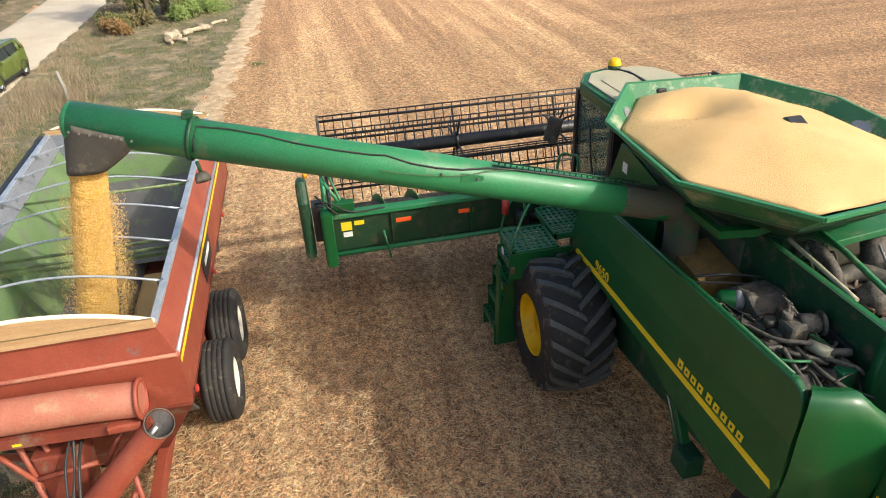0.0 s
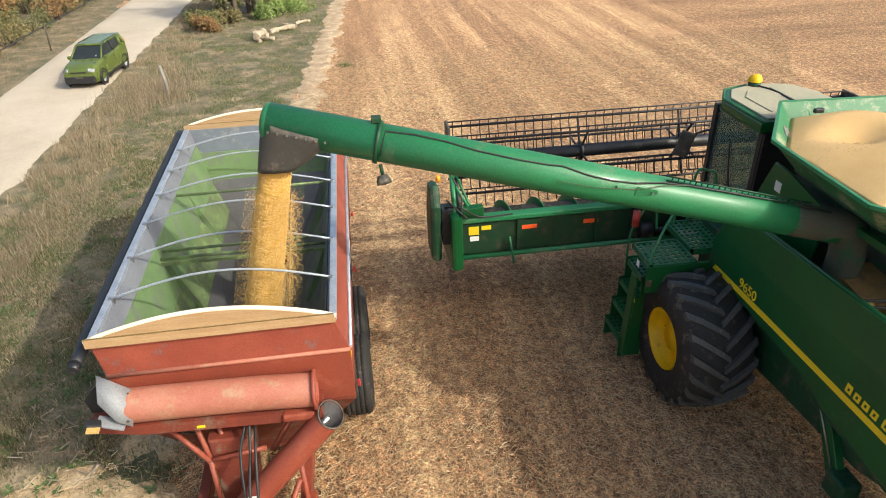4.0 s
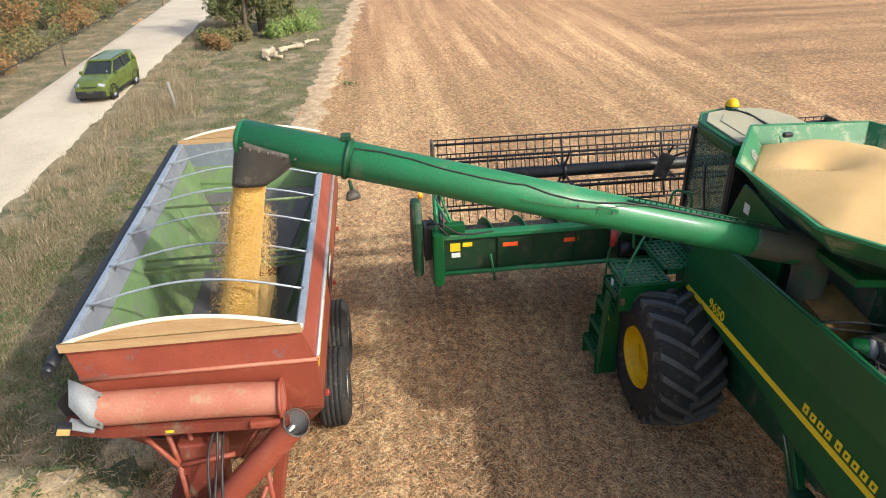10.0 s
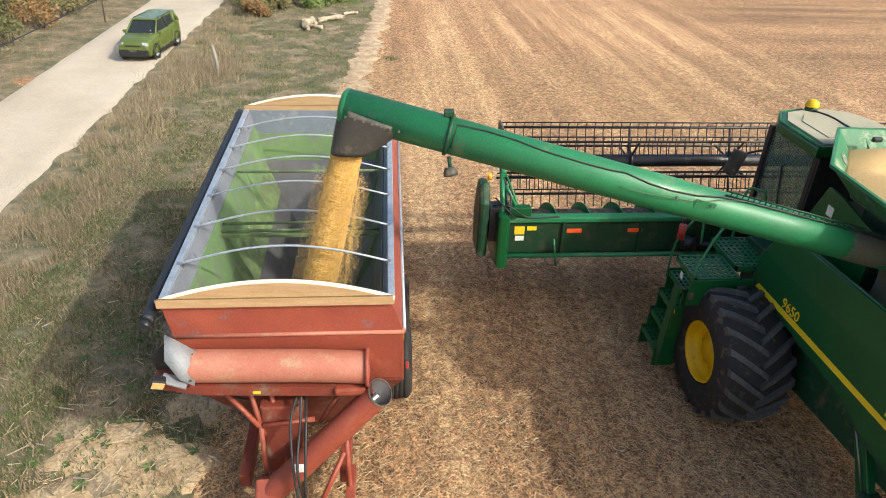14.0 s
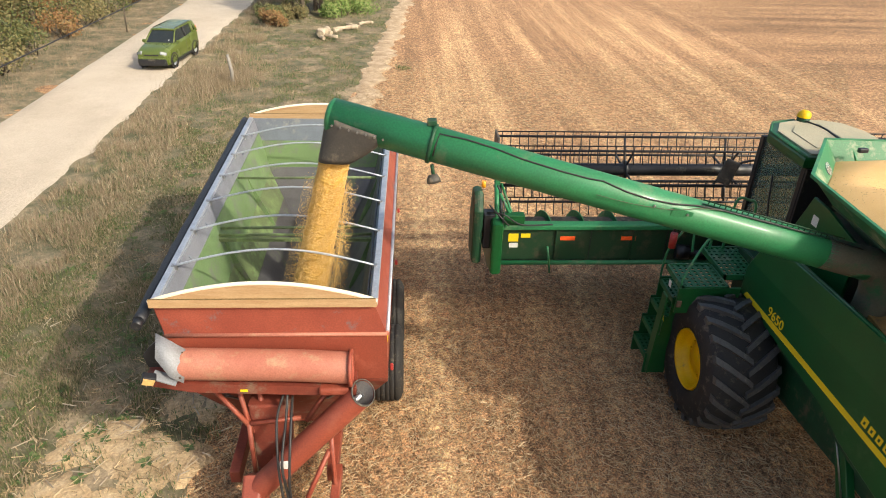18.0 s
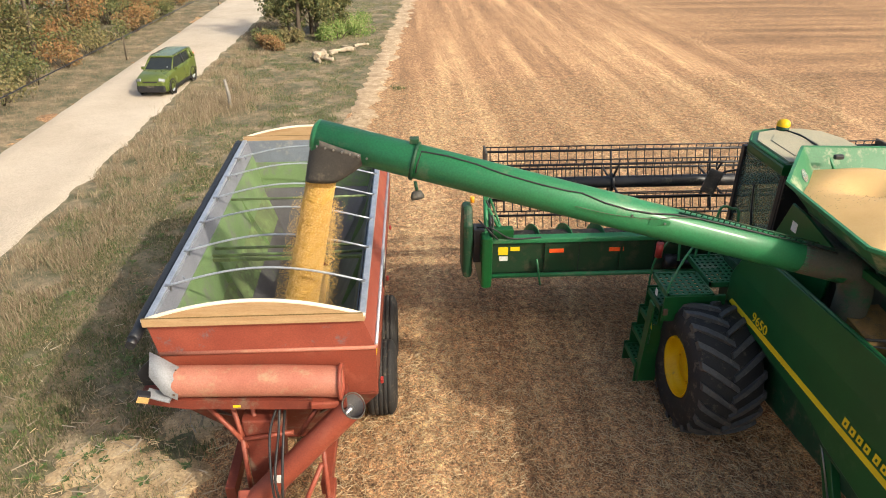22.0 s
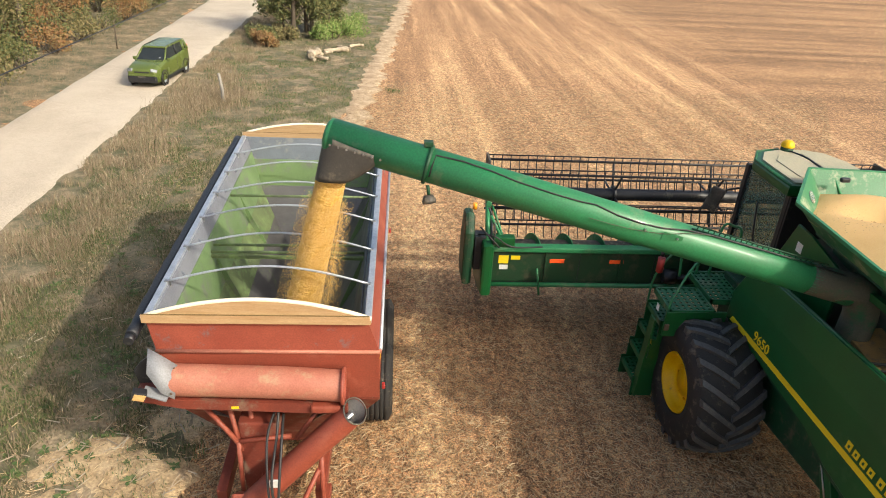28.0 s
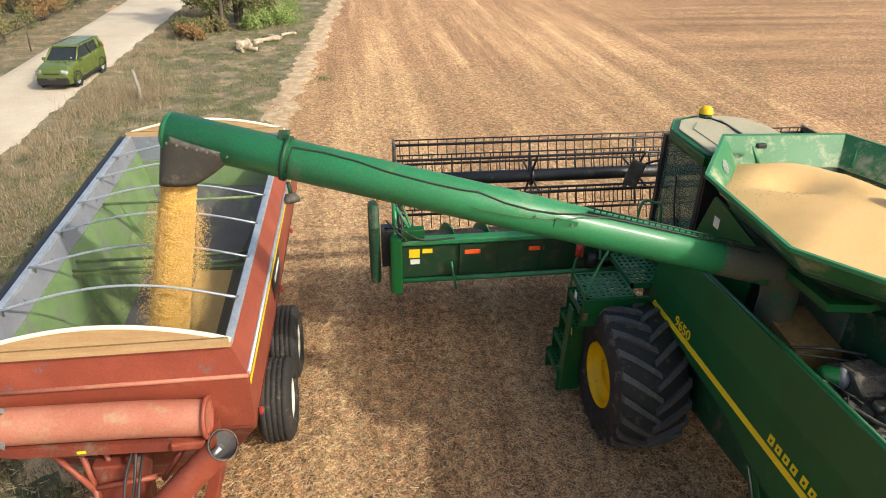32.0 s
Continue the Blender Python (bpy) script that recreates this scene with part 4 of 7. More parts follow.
def combine():
    c = thing("combine_harvester", "green combine harvester with a full grain tank and raised header", "combine harvester")
    # wheels
    drive_wheel(c, Matrix.Translation((0, 0, 0.94)))
    drive_wheel(c, Matrix.Translation((2 * MX, 0, 0.94)) @ pose(0, 0, 0, 0, 0, 180))
    for x, m in ((1.25, pose(0, 0, 0, 0, 0, 180)), (3.15, pose(0, 0, 0))):
        road_wheel("rear_wheel", 0.62, 0.42, 0.3, 36, c, Matrix.Translation((x, -3.6, 0.62)) @ m, YELLOW)
    part("rear_axle", box((1.3, -3.72, 0.55), (3.1, -3.48, 0.75), 0.03), GREEN_DARK, c)
    part("front_axle", box((0.6, -0.2, 0.7), (3.8, 0.2, 1.1), 0.03), GREEN_DARK, c)
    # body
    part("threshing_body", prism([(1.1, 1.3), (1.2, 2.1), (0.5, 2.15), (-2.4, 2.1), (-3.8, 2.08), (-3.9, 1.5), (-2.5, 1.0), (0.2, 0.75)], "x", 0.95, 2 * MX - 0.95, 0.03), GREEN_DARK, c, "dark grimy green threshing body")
    # left side shield
    out = [(0.42, 1.76), (-0.7, 1.74), (-1.7, 1.7), (-2.15, 1.53), (-3.2, 1.44), (-3.55, 1.5), (-3.75, 1.66), (-3.84, 1.95), (-3.85, 2.3), (-3.84, 2.62), (-3.825, 2.75), (-3.79, 2.85), (-3.74, 2.91), (-3.66, 2.94), (-1.9, 2.86), (-0.1, 2.78), (0.25, 2.55), (0.42, 2.2)]
    def creased(x0, x1, side):
        bm = prism(out, "x", x0, x1, 0.02)
        co, no = Vector((0, -0.1, 2.34)), Vector((0, 0.03, 1)).normalized()
        bmesh.ops.bisect_plane(bm, geom=list(bm.verts) + list(bm.edges) + list(bm.faces), plane_co=co, plane_no=no)
        for v in bm.verts:
            v.co.x += side * 0.1 * max(0.0, (v.co - co).dot(no))
        return bm

    shield = part("side_shield", creased(0.69, 0.76, 1), GREEN, c, "glossy dark green side shield with a yellow stripe")
    part("stripe", prism([(0.3, 1.82), (0.24, 1.9), (-3.76, 1.955), (-3.79, 1.88)], "x", 0.684, 0.69), DECAL, shield, "long yellow stripe")
    mt = Matrix(((0, 0, -1, 0.684), (-1, 0, 0, 0), (0, 1, 0, 0), (0, 0, 0, 1)))
    words("model_number", "9650", 0.19, Matrix.Translation((0, -0.33, 1.99)) @ mt, DECAL, shield)
    # maker's lettering as plain bars
    for k in range(9):
        y = -2.32 - 0.118 * k - (0.03 if k > 3 else 0)
        bar = prism([(y, 1.985), (y - 0.082, 1.985), (y - 0.092, 2.09 if k in (0, 4) else 2.075), (y - 0.01, 2.09 if k in (0, 4) else 2.075)], "x", 0.678, 0.683)
        part("lettering_bar", bar, DECAL, shield)
        part("bar_slot", prism([(y - 0.03, 2.012), (y - 0.056, 2.012), (y - 0.062, 2.05), (y - 0.036, 2.05)], "x", 0.6765, 0.6785), GREEN, shield)
    part("shield_edge", prism([(-0.7, 1.7), (-1.7, 1.66), (-2.15, 1.49), (-3.2, 1.4), (-3.2, 1.44), (-2.15, 1.53), (-1.7, 1.7), (-0.7, 1.74)], "x", 0.7, 0.9), GREEN_DARK, shield)
    # right side shield
    part("side_shield", creased(2 * MX - 0.76, 2 * MX - 0.69, -1), GREEN, c, "glossy dark green side shield")
    # rear corner, wrapping round
    bm = B()
    edge = [
        [(0.86, -3.7, 2.9), (0.96, -3.76, 2.9), (1.12, -3.8, 2.9), (1.24, -3.86, 2.8), (1.38, -3.92, 2.68)],
        [(0.765, -3.82, 2.95), (0.92, -3.87, 2.955), (1.1, -3.91, 2.95), (1.22, -3.97, 2.83), (1.37, -4.0, 2.71)],
        [(0.715, -3.87, 2.89), (0.89, -3.95, 2.9), (1.09, -4.0, 2.89), (1.22, -4.06, 2.76), (1.38, -4.07, 2.65)],
        [(0.695, -3.885, 2.6), (0.87, -3.98, 2.6), (1.07, -4.04, 2.6), (1.22, -4.08, 2.58), (1.38, -4.095, 2.56)],
        [(0.71, -3.88, 2.2), (0.86, -3.98, 2.2), (1.04, -4.04, 2.22), (1.19, -4.08, 2.25), (1.38, -4.1, 2.28)],
        [(0.735, -3.83, 1.72), (0.86, -3.93, 1.72), (1.0, -3.99, 1.75), (1.15, -4.03, 1.8), (1.36, -4.08, 1.88)]]
    g = [[bm.verts.new(p) for p in r] for r in edge]
    for i in range(5):
        for k in range(4):
            bm.faces.new((g[i][k], g[i][k + 1], g[i + 1][k + 1], g[i + 1][k])).smooth = True
    bmesh.ops.recalc_face_normals(bm, faces=bm.faces)
    bmesh.ops.subdivide_edges(bm, edges=bm.edges, cuts=1, use_grid_fill=True, smooth=0.15)
    for f in bm.faces:
        f.smooth = True
    part("rear_corner_shield", bm, GREEN, c, "rounded glossy green rear corner shield")
    part("tail_reflector", box((0.8, -4.09, 1.8), (0.88, -4.05, 1.87), 0.01), ORANGE, c, "orange tail reflector")
    part("hose_loop", tube(bez([(0.95, -4.0, 1.7), (0.9, -4.05, 1.5), (1.0, -4.1, 1.3), (1.2, -4.0, 1.25)], 12), 0.018, 6), GREEN_TUBE, c)
    # rear hood and straw spreader
    bm = prism([(1.62, -3.5), (1.6, -3.6), (1.62, -3.67), (1.67, -3.72), (1.76, -3.74), (3.4, -3.74), (3.4, -3.5)], "z", 2.2, 3.06)
    for v in bm.verts:
        if v.co.z < 2.5:
            v.co.x -= 0.16 if v.co.x < 2 else 0
            v.co.y -= 0.42 if v.co.y < -3.6 else 0.1
    bmesh.ops.bevel(bm, geom=[e for e in bm.edges if abs(e.verts[0].co.z - e.verts[1].co.z) < 0.01 and e.verts[0].co.z > 3], offset=0.03, segments=3, affect="EDGES")
    for f in bm.faces:
        f.smooth = f.calc_area() < 0.1
    part("rear_hood", bm, GREEN, c, "glossy green rear hood")
    low = part("straw_hood", prism([(-4.09, 1.0), (-4.09, 2.62), (-4.3, 2.66), (-5.9, 2.2), (-6.1, 1.2), (-5.6, 0.9)], "x", 1.36, 3.4, 0.03), GREEN, c, "green straw hood dusted with chaff")
    part("hood_stripe", prism([(-4.14, 1.93), (-4.14, 2.01), (-6.0, 1.75), (-6.0, 1.67)], "x", 1.352, 1.36), DECAL, low)
    bm = B()
    n = 56
    g = []
    for i in range(n + 1):
        row = []
        for j in range(n + 1):
            y = -4.13 - 1.6 * j / n
            z = 2.606 + 0.29 * (-4.09 - y) if y > -4.3 else 2.666 - 0.2875 * (-4.3 - y)
            row.append(bm.verts.new((1.42 + 1.93 * i / n, y, z + 0.012 + 0.012 * noise.noise((i, j, 3)))))
        g.append(row)
    for i in range(n):
        for j in range(n):
            if noise.noise((i * 0.11, j * 0.11, 9)) + 0.5 * noise.noise((i * 0.45, j * 0.45, 2)) > -0.2:
                bm.faces.new((g[i][j], g[i + 1][j], g[i + 1][j + 1], g[i][j + 1]))
    part("chaff", bm, STRAW, low, "pale chaff lying on the hood")
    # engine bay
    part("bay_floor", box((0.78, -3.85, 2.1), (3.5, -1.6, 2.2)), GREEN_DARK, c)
    part("shield_lip", tube([(0.775, -0.4, 2.79), (0.782, -1.9, 2.86), (0.786, -3.6, 2.93)], 0.022, 8), GREEN, shield)
    part("bay_divider", prism([(-1.7, 2.55), (-1.7, 3.1), (-3.5, 3.08), (-3.5, 2.62)], "x", 1.655, 1.69), GREEN_DARK, c, "upright dark green divider plate")
    part("divider_flange", box((1.69, -3.5, 3.05), (1.75, -1.9, 3.075), 0.004), GREEN_DUSTY, c)
    part("divider_pipe", tube(bez([(1.86, -2.05, 3.1), (1.82, -2.5, 3.09), (1.78, -3.05, 3.06)], 8), 0.022, 8), ROOF, c, "pale dusty pipe along the divider")
    part("bay_rail", tube([(2.02, -2.02, 3.28), (2.0, -2.6, 3.24), (1.95, -3.57, 3.1)], 0.028, 4), GREEN_DUSTY, c, "dusty green rail over the engine")
    part("rail_strut", tube([(2.4, -2.55, 3.22), (2.2, -3.0, 3.1)], 0.012, 6), PLATE, c)
    part("radiator_box", prism([(2.81, -2.38), (2.72, -2.66), (2.9, -2.83), (3.7, -2.83), (3.7, -2.3)], "z", 2.2, 3.1, 0.02), GREEN, c, "green radiator housing")
    part("housing_handle", box((2.82, -2.8, 2.86), (2.86, -2.76, 2.98), 0.008), GREEN_TUBE, c)
    part("housing_foot", box((2.5, -3.5, 2.3), (3.5, -2.86, 2.62), 0.03), GREEN_DARK, c)
    part("tank_deck", prism([(2.04, -1.98), (2.04, -2.42), (3.1, -2.3), (3.3, -1.8), (2.3, -1.6)], "z", 3.17, 3.25, 0.012), GREEN_DUSTY, c, "dusty green deck plate behind the tank")
    rnd = random.Random(4)
    eng = part("engine_block", box((1.1, -3.3, 2.2), (1.62, -2.3, 2.56), 0.05), GRIME, c, "greasy dusty engine block")
    # bell housing with bolts, filter, pumps
    bm = prism([(-2.0, 2.3), (-2.05, 2.62), (-2.16, 2.74), (-2.42, 2.78), (-2.56, 2.66), (-2.6, 2.3)], "x", 1.24, 1.64, 0.04)
    bmesh.ops.subdivide_edges(bm, edges=bm.edges, cuts=4, use_grid_fill=True)
    for v in bm.verts:
        v.co += 0.022 * noise.noise_vector(v.co * 9)
    part("bell_housing", bm, IRON, eng, "dust-caked grey bell housing")
    for k in range(6):
        part("housing_bolt", tube([(1.235, -2.08 - 0.09 * k, 2.56), (1.215, -2.08 - 0.09 * k, 2.56)], 0.014, 6), GRUBBY, eng)
    flt = part("fuel_filter", tube([(1.06, -2.22, 2.64), (1.09, -2.23, 2.655), (1.34, -2.34, 2.66), (1.37, -2.355, 2.645)], [0.07, 0.095, 0.095, 0.07], 18), GREEN, eng, "green filter canister with a pale label")
    part("filter_label", tube([(1.2, -2.278, 2.657), (1.27, -2.309, 2.658)], 0.097, 18), PLATE, flt)
    pump = part("injection_pump", box((1.24, -3.02, 2.6), (1.44, -2.82, 2.84), 0.04), GRUBBY, eng, "dusty grey injection pump")
    part("pump_head", tube([(1.4, -2.9, 2.78), (1.56, -2.96, 2.8)], [0.1, 0.085], 16), IRON, pump)
    part("pump_flange", tube([(1.56, -2.96, 2.8), (1.59, -2.97, 2.803)], 0.115, 18), GRUBBY, pump)
    part("pump_cap", tube([(1.3, -2.86, 2.82), (1.3, -2.86, 2.9)], 0.045, 12), IRON, pump)
    part("pump_base", box((1.18, -2.95, 2.5), (1.3, -2.7, 2.72), 0.03), GRUBBY, pump)
    part("pump_boss", tube([(1.2, -2.78, 2.72), (1.2, -2.78, 2.8)], 0.05, 12), GRUBBY, pump)
    part("oil_filter", tube([(1.36, -3.1, 2.72), (1.42, -3.3, 2.74)], [0.05, 0.06], 14), ROOF, eng, "tan dust-covered filter")
    part("filter_elbow", tube(bez([(1.42, -3.28, 2.76), (1.52, -3.36, 2.8), (1.55, -3.28, 2.7)], 8), 0.03, 10), IRON, eng)
    part("thermostat", box((1.44, -2.66, 2.6), (1.6, -2.56, 2.74), 0.03), RUSTY, eng, "dark rusty thermostat housing")
    part("engine_bracket", prism([(-2.75, 2.6), (-2.75, 2.78), (-3.3, 2.76), (-3.3, 2.7), (-2.85, 2.7), (-2.85, 2.6)], "x", 1.6, 1.64, 0.008), BLACK, eng)
    part("hydraulic_block", box((1.42, -3.46, 2.46), (1.58, -3.34, 2.66), 0.02), GREEN_TUBE, eng, "green hydraulic block")
    part("alternator", tube([(1.0, -3.3, 2.5), (1.22, -3.3, 2.5)], 0.11, 14), GRUBBY, eng)
    for pts, r, m_ in (
            ([(1.02, -2.5, 2.66), (1.12, -2.95, 2.72), (1.3, -3.12, 2.76), (1.52, -3.2, 2.72)], 0.02, IRON),
            ([(0.98, -2.6, 2.6), (1.1, -3.05, 2.68), (1.28, -3.25, 2.7), (1.4, -3.3, 2.66)], 0.024, GRUBBY),
            ([(0.95, -2.05, 2.62), (1.06, -2.4, 2.56), (1.04, -2.8, 2.6), (1.2, -3.2, 2.58), (1.5, -3.4, 2.56)], 0.026, HOSE),
            ([(1.0, -1.85, 2.7), (1.3, -2.0, 2.76), (1.6, -2.1, 2.74)], 0.016, HOSE),
            ([(1.0, -1.9, 2.66), (1.28, -2.06, 2.7), (1.62, -2.2, 2.7)], 0.012, HOSE),
            ([(1.12, -3.1, 2.72), (1.05, -3.4, 2.7), (1.16, -3.6, 2.6)], 0.022, IRON),
            ([(1.24, -3.1, 2.7), (1.22, -3.45, 2.72), (1.4, -3.62, 2.6)], 0.024, GRIME),
            ([(1.36, -3.3, 2.72), (1.5, -3.48, 2.74), (1.62, -3.5, 2.62)], 0.018, IRON),
            ([(0.9, -3.2, 2.74), (1.05, -3.3, 2.76), (1.2, -3.32, 2.74)], 0.014, GREEN_DUSTY)):
        part("engine_hose", tube(bez(pts, 16), r, 9), m_, eng)
    for k in range(5):
        part("fuel_line", tube(bez([(1.28 + 0.03 * k, -2.88, 2.86), (1.36, -2.8 + 0.03 * k, 2.95), (1.5, -2.75 - 0.09 * k, 2.72)], 10), 0.006, 5), GRUBBY, eng)
    for k in range(56):
        a = Vector((rnd.uniform(0.92, 1.6), rnd.uniform(-3.68, -2.3), rnd.uniform(2.45, 2.72)))
        b = a + Vector((rnd.uniform(-0.3, 0.3), rnd.uniform(-0.45, 0.45), rnd.uniform(-0.2, 0.1)))
        b.x, b.y = min(max(b.x, 0.88), 1.62), max(b.y, -3.7)
        mid = (a + b) / 2 + Vector((rnd.uniform(-0.1, 0.1), rnd.uniform(-0.1, 0.1), rnd.uniform(0.0, 0.08)))
        part("engine_hose", tube(bez([a, mid, b], 10), rnd.choice((0.006, 0.008, 0.01, 0.016)), 7), rnd.choice((HOSE, HOSE, GRIME, GRIME, GRUBBY)), eng)
    for k in range(48):
        p = Vector((rnd.uniform(0.94, 1.58), rnd.uniform(-3.66, -2.45), rnd.uniform(2.35, 2.64)))
        w = Vector((rnd.uniform(0.03, 0.08), rnd.uniform(0.03, 0.1), rnd.uniform(0.04, 0.1)))
        part("engine_fitting", box(p - w, p + w, 0.015, Matrix.Translation(p) @ pose(0, 0, 0, rnd.uniform(-30, 30), rnd.uniform(-30, 30), rnd.uniform(0, 90)) @ Matrix.Translation(-p)), rnd.choice((GRIME, GRIME, BLACK, GRUBBY, RUSTY)), eng)
    # exhaust and intake side, beyond the divider
    mani = part("exhaust_elbow", tube(bez([(2.02, -2.02, 2.9), (2.06, -2.14, 3.04), (2.08, -2.4, 2.98), (2.02, -2.7, 2.82)], 16), 0.06, 14), IRON, eng, "dusty exhaust elbow")
    part("elbow_clamp", tube([(2.06, -2.12, 3.03), (2.07, -2.16, 3.03)], 0.068, 14), PLATE, mani)
    part("turbo", lathe([(0.05, -0.16), (0.085, -0.16), (0.085, -0.1), (0.12, -0.08), (0.16, -0.02), (0.16, 0.05), (0.11, 0.1), (0.1, 0.3), (0.09, 0.34)], 22, Matrix.Translation((2.18, -2.84, 2.86)) @ pose(0, 0, 0, 0, 0, -20)), IRON, eng, "dust-caked turbocharger")
    part("turbo_mouth", tube([(2.03, -2.785, 2.86), (2.02, -2.78, 2.86)], 0.07, 16), BLACK, eng, "dark open duct")
    part("intake_cone", tube([(2.7, -2.2, 3.06), (2.66, -2.32, 2.94), (2.56, -2.55, 2.72)], [0.12, 0.13, 0.09], 20), IRON, eng, "grey dusty intake duct")
    part("air_duct", tube(bez([(2.1, -2.45, 2.84), (2.35, -2.5, 2.9), (2.5, -2.75, 2.86), (2.5, -3.2, 2.7)], 14), 0.09, 16), GRUBBY, eng, "dusty grey air duct")
    part("air_cleaner", tube([(2.1, -3.2, 2.72), (2.5, -3.3, 2.74)], 0.15, 20), IRON, eng, "grey dusty canister")
    for k in range(26):
        a = Vector((rnd.uniform(1.76, 2.4), rnd.uniform(-3.3, -2.0), rnd.uniform(2.6, 2.84)))
        w = Vector((rnd.uniform(0.03, 0.07), rnd.uniform(0.03, 0.09), rnd.uniform(0.03, 0.08)))
        if k % 2:
            part("engine_fitting", box(a - w, a + w, 0.02, Matrix.Translation(a) @ pose(0, 0, 0, rnd.uniform(-30, 30), rnd.uniform(-30, 30), rnd.uniform(0, 90)) @ Matrix.Translation(-a)), rnd.choice((GRIME, GRUBBY, IRON, RUSTY)), eng)
        else:
            b = a + Vector((rnd.uniform(-0.2, 0.3), rnd.uniform(-0.4, 0.4), rnd.uniform(-0.1, 0.1)))
            b.x = max(b.x, 1.75)
            part("engine_hose", tube(bez([a, (a + b) / 2 + Vector((0, 0, 0.08)), b], 8), rnd.choice((0.012, 0.018, 0.026)), 7), rnd.choice((HOSE, GRIME, GRUBBY, IRON)), eng)
    res = part("coolant_tank", box((1.72, -3.52, 2.92), (2.0, -3.28, 3.05), 0.03), ROOF, eng, "pale dusty plastic tank with a round cap")
    part("coolant_cap", tube([(1.84, -3.38, 3.05), (1.84, -3.38, 3.12)], 0.042, 14), WHITE, res)
    # dark space and clean grain elevator under the tank
    part("tank_understructure", box((1.6, -1.75, 2.1), (3.2, 0.6, 2.95), 0.02), CAKED, c, "dust-caked sheet metal below the tank")
    part("well_floor", box((0.78, -1.75, 2.1), (1.5, 0.4, 2.16)), GREEN_DARK, c)
    part("grain_spill", prism([(-1.86, 2.62), (-1.2, 2.7), (-1.2, 2.2), (-1.86, 2.2)], "x", 1.1, 1.58), SPILL, c, "spilled beans lying in the well below the auger")
    # grain tank with flared extensions, one plate a side
    n = len(TANK)
    for k in range(n):
        j = (k + 1) % n
        bm = B()
        a, b, p, q = (Vector((*TANK_LOW[k], TZ0)), Vector((*TANK_LOW[j], TZ0)), Vector((*TANK[j], TZ)), Vector((*TANK[k], TZ)))
        f = bm.faces.new([bm.verts.new(v) for v in (a, b, p, q)])
        bm.normal_update()
        nn = f.normal * 0.02
        if nn.z < 0:
            nn = -nn
        r = bmesh.ops.extrude_face_region(bm, geom=[f])
        bmesh.ops.translate(bm, vec=nn, verts=[v for v in r["geom"] if isinstance(v, bmesh.types.BMVert)])
        pl = part("tank_plate", bm, TANK_PAINT, c, "flared green tank extension plate, dusty inside")
        part("tank_rim", box((-0.02, 0, -0.02), (0.02, (q - p).length, 0.02), 0.004, Matrix.Translation(p) @ (q - p).to_track_quat("Y", "Z").to_matrix().to_4x4()), GREEN_TUBE, pl)
        if k in (0, 3, 7, 5):
            cen = (a + b + p + q) / 4 + nn * 1.15
            z = nn.normalized()
            x = (b - a).normalized()
            mm = Matrix((x, z.cross(x), z)).transposed().to_4x4()
            mm.translation = cen + 0.15 * (q + p - a - b) / 4
            bm = B()
            add_prism(bm, [(0.15 * math.cos(s * math.tau / 20), 0.075 * math.sin(s * math.tau / 20)) for s in range(20)], "z", 0.0, 0.008)
            bmesh.ops.transform(bm, matrix=mm, verts=bm.verts)
            part("inspection_window", bm, LAMP_GLASS, pl, "oval clear inspection window")
    deep = TANK_FOOT
    for k in range(n):
        j = (k + 1) % n
        bm = B()
        inn = [bm.verts.new(v) for v in ((*deep[k], TANK_DEEP), (*deep[j], TANK_DEEP), (*TANK_LOW[j], TZ0 - 0.002), (*TANK_LOW[k], TZ0 - 0.002))]
        bm.faces.new(inn)
        r = bmesh.ops.extrude_face_region(bm, geom=list(bm.faces))
        bmesh.ops.translate(bm, vec=(0, 0, -0.025), verts=[v for v in r["geom"] if isinstance(v, bmesh.types.BMVert)])
        part("hopper_plate", bm, GREEN_DARK, c, "grimy green lower tank plate")
    part("tank_body", prism(TANK_FOOT, "z", 2.5, TANK_DEEP - 0.06), GREEN_DARK, c, "dark green lower tank body")
    part("tank_floor", prism(deep, "z", TANK_DEEP - 0.05, TANK_DEEP - 0.03), GREEN_DARK, c)
    # stiffening ribs on the inside of the far plates
    for k, fr in ((1, 0.2), (2, 0.15), (2, 0.75), (3, 0.5)):
        j = (k + 1) % n
        hi = Vector((*TANK[k], TZ - 0.02)).lerp(Vector((*TANK[j], TZ - 0.02)), fr)
        lo = Vector((*TANK_LOW[k], TZ0 + 0.03)).lerp(Vector((*TANK_LOW[j], TZ0 + 0.03)), fr)
        part("plate_rib", tube([lo + Vector((0, 0, 0.03)), hi + Vector((0, 0, 0.0))], 0.018, 6), GREEN_TUBE, c)
    # fountain auger standing in the tank
    fa = part("fountain_auger", tube([(2.55, -0.9, 3.1), (2.4, -1.2, 3.72)], 0.13, 18), GREEN_DARK, c, "dark upright filler auger in the tank")
    part("auger_shroud", box((2.28, -1.3, 3.55), (2.62, -0.95, 3.74), 0.03), GREEN_DUSTY, fa)
    part("well_frame", prism([(1.04, -1.36), (1.06, -2.06), (1.43, -2.12), (1.95, -2.0), (1.95, -1.92), (1.45, -2.02), (1.13, -1.97), (1.11, -1.36)], "z", 3.24, 3.32), GREEN, c, "green beam under the tank corner")
    # fountain auger cover poking through the heap
    part("fill_auger_hood", prism([(-1.52, 4.05), (-1.4, 4.1), (-1.3, 4.03), (-1.36, 3.5), (-1.52, 3.5)], "x", 2.05, 2.24), GREEN_DUSTY, c, "green filler auger hood, its mouth dark")
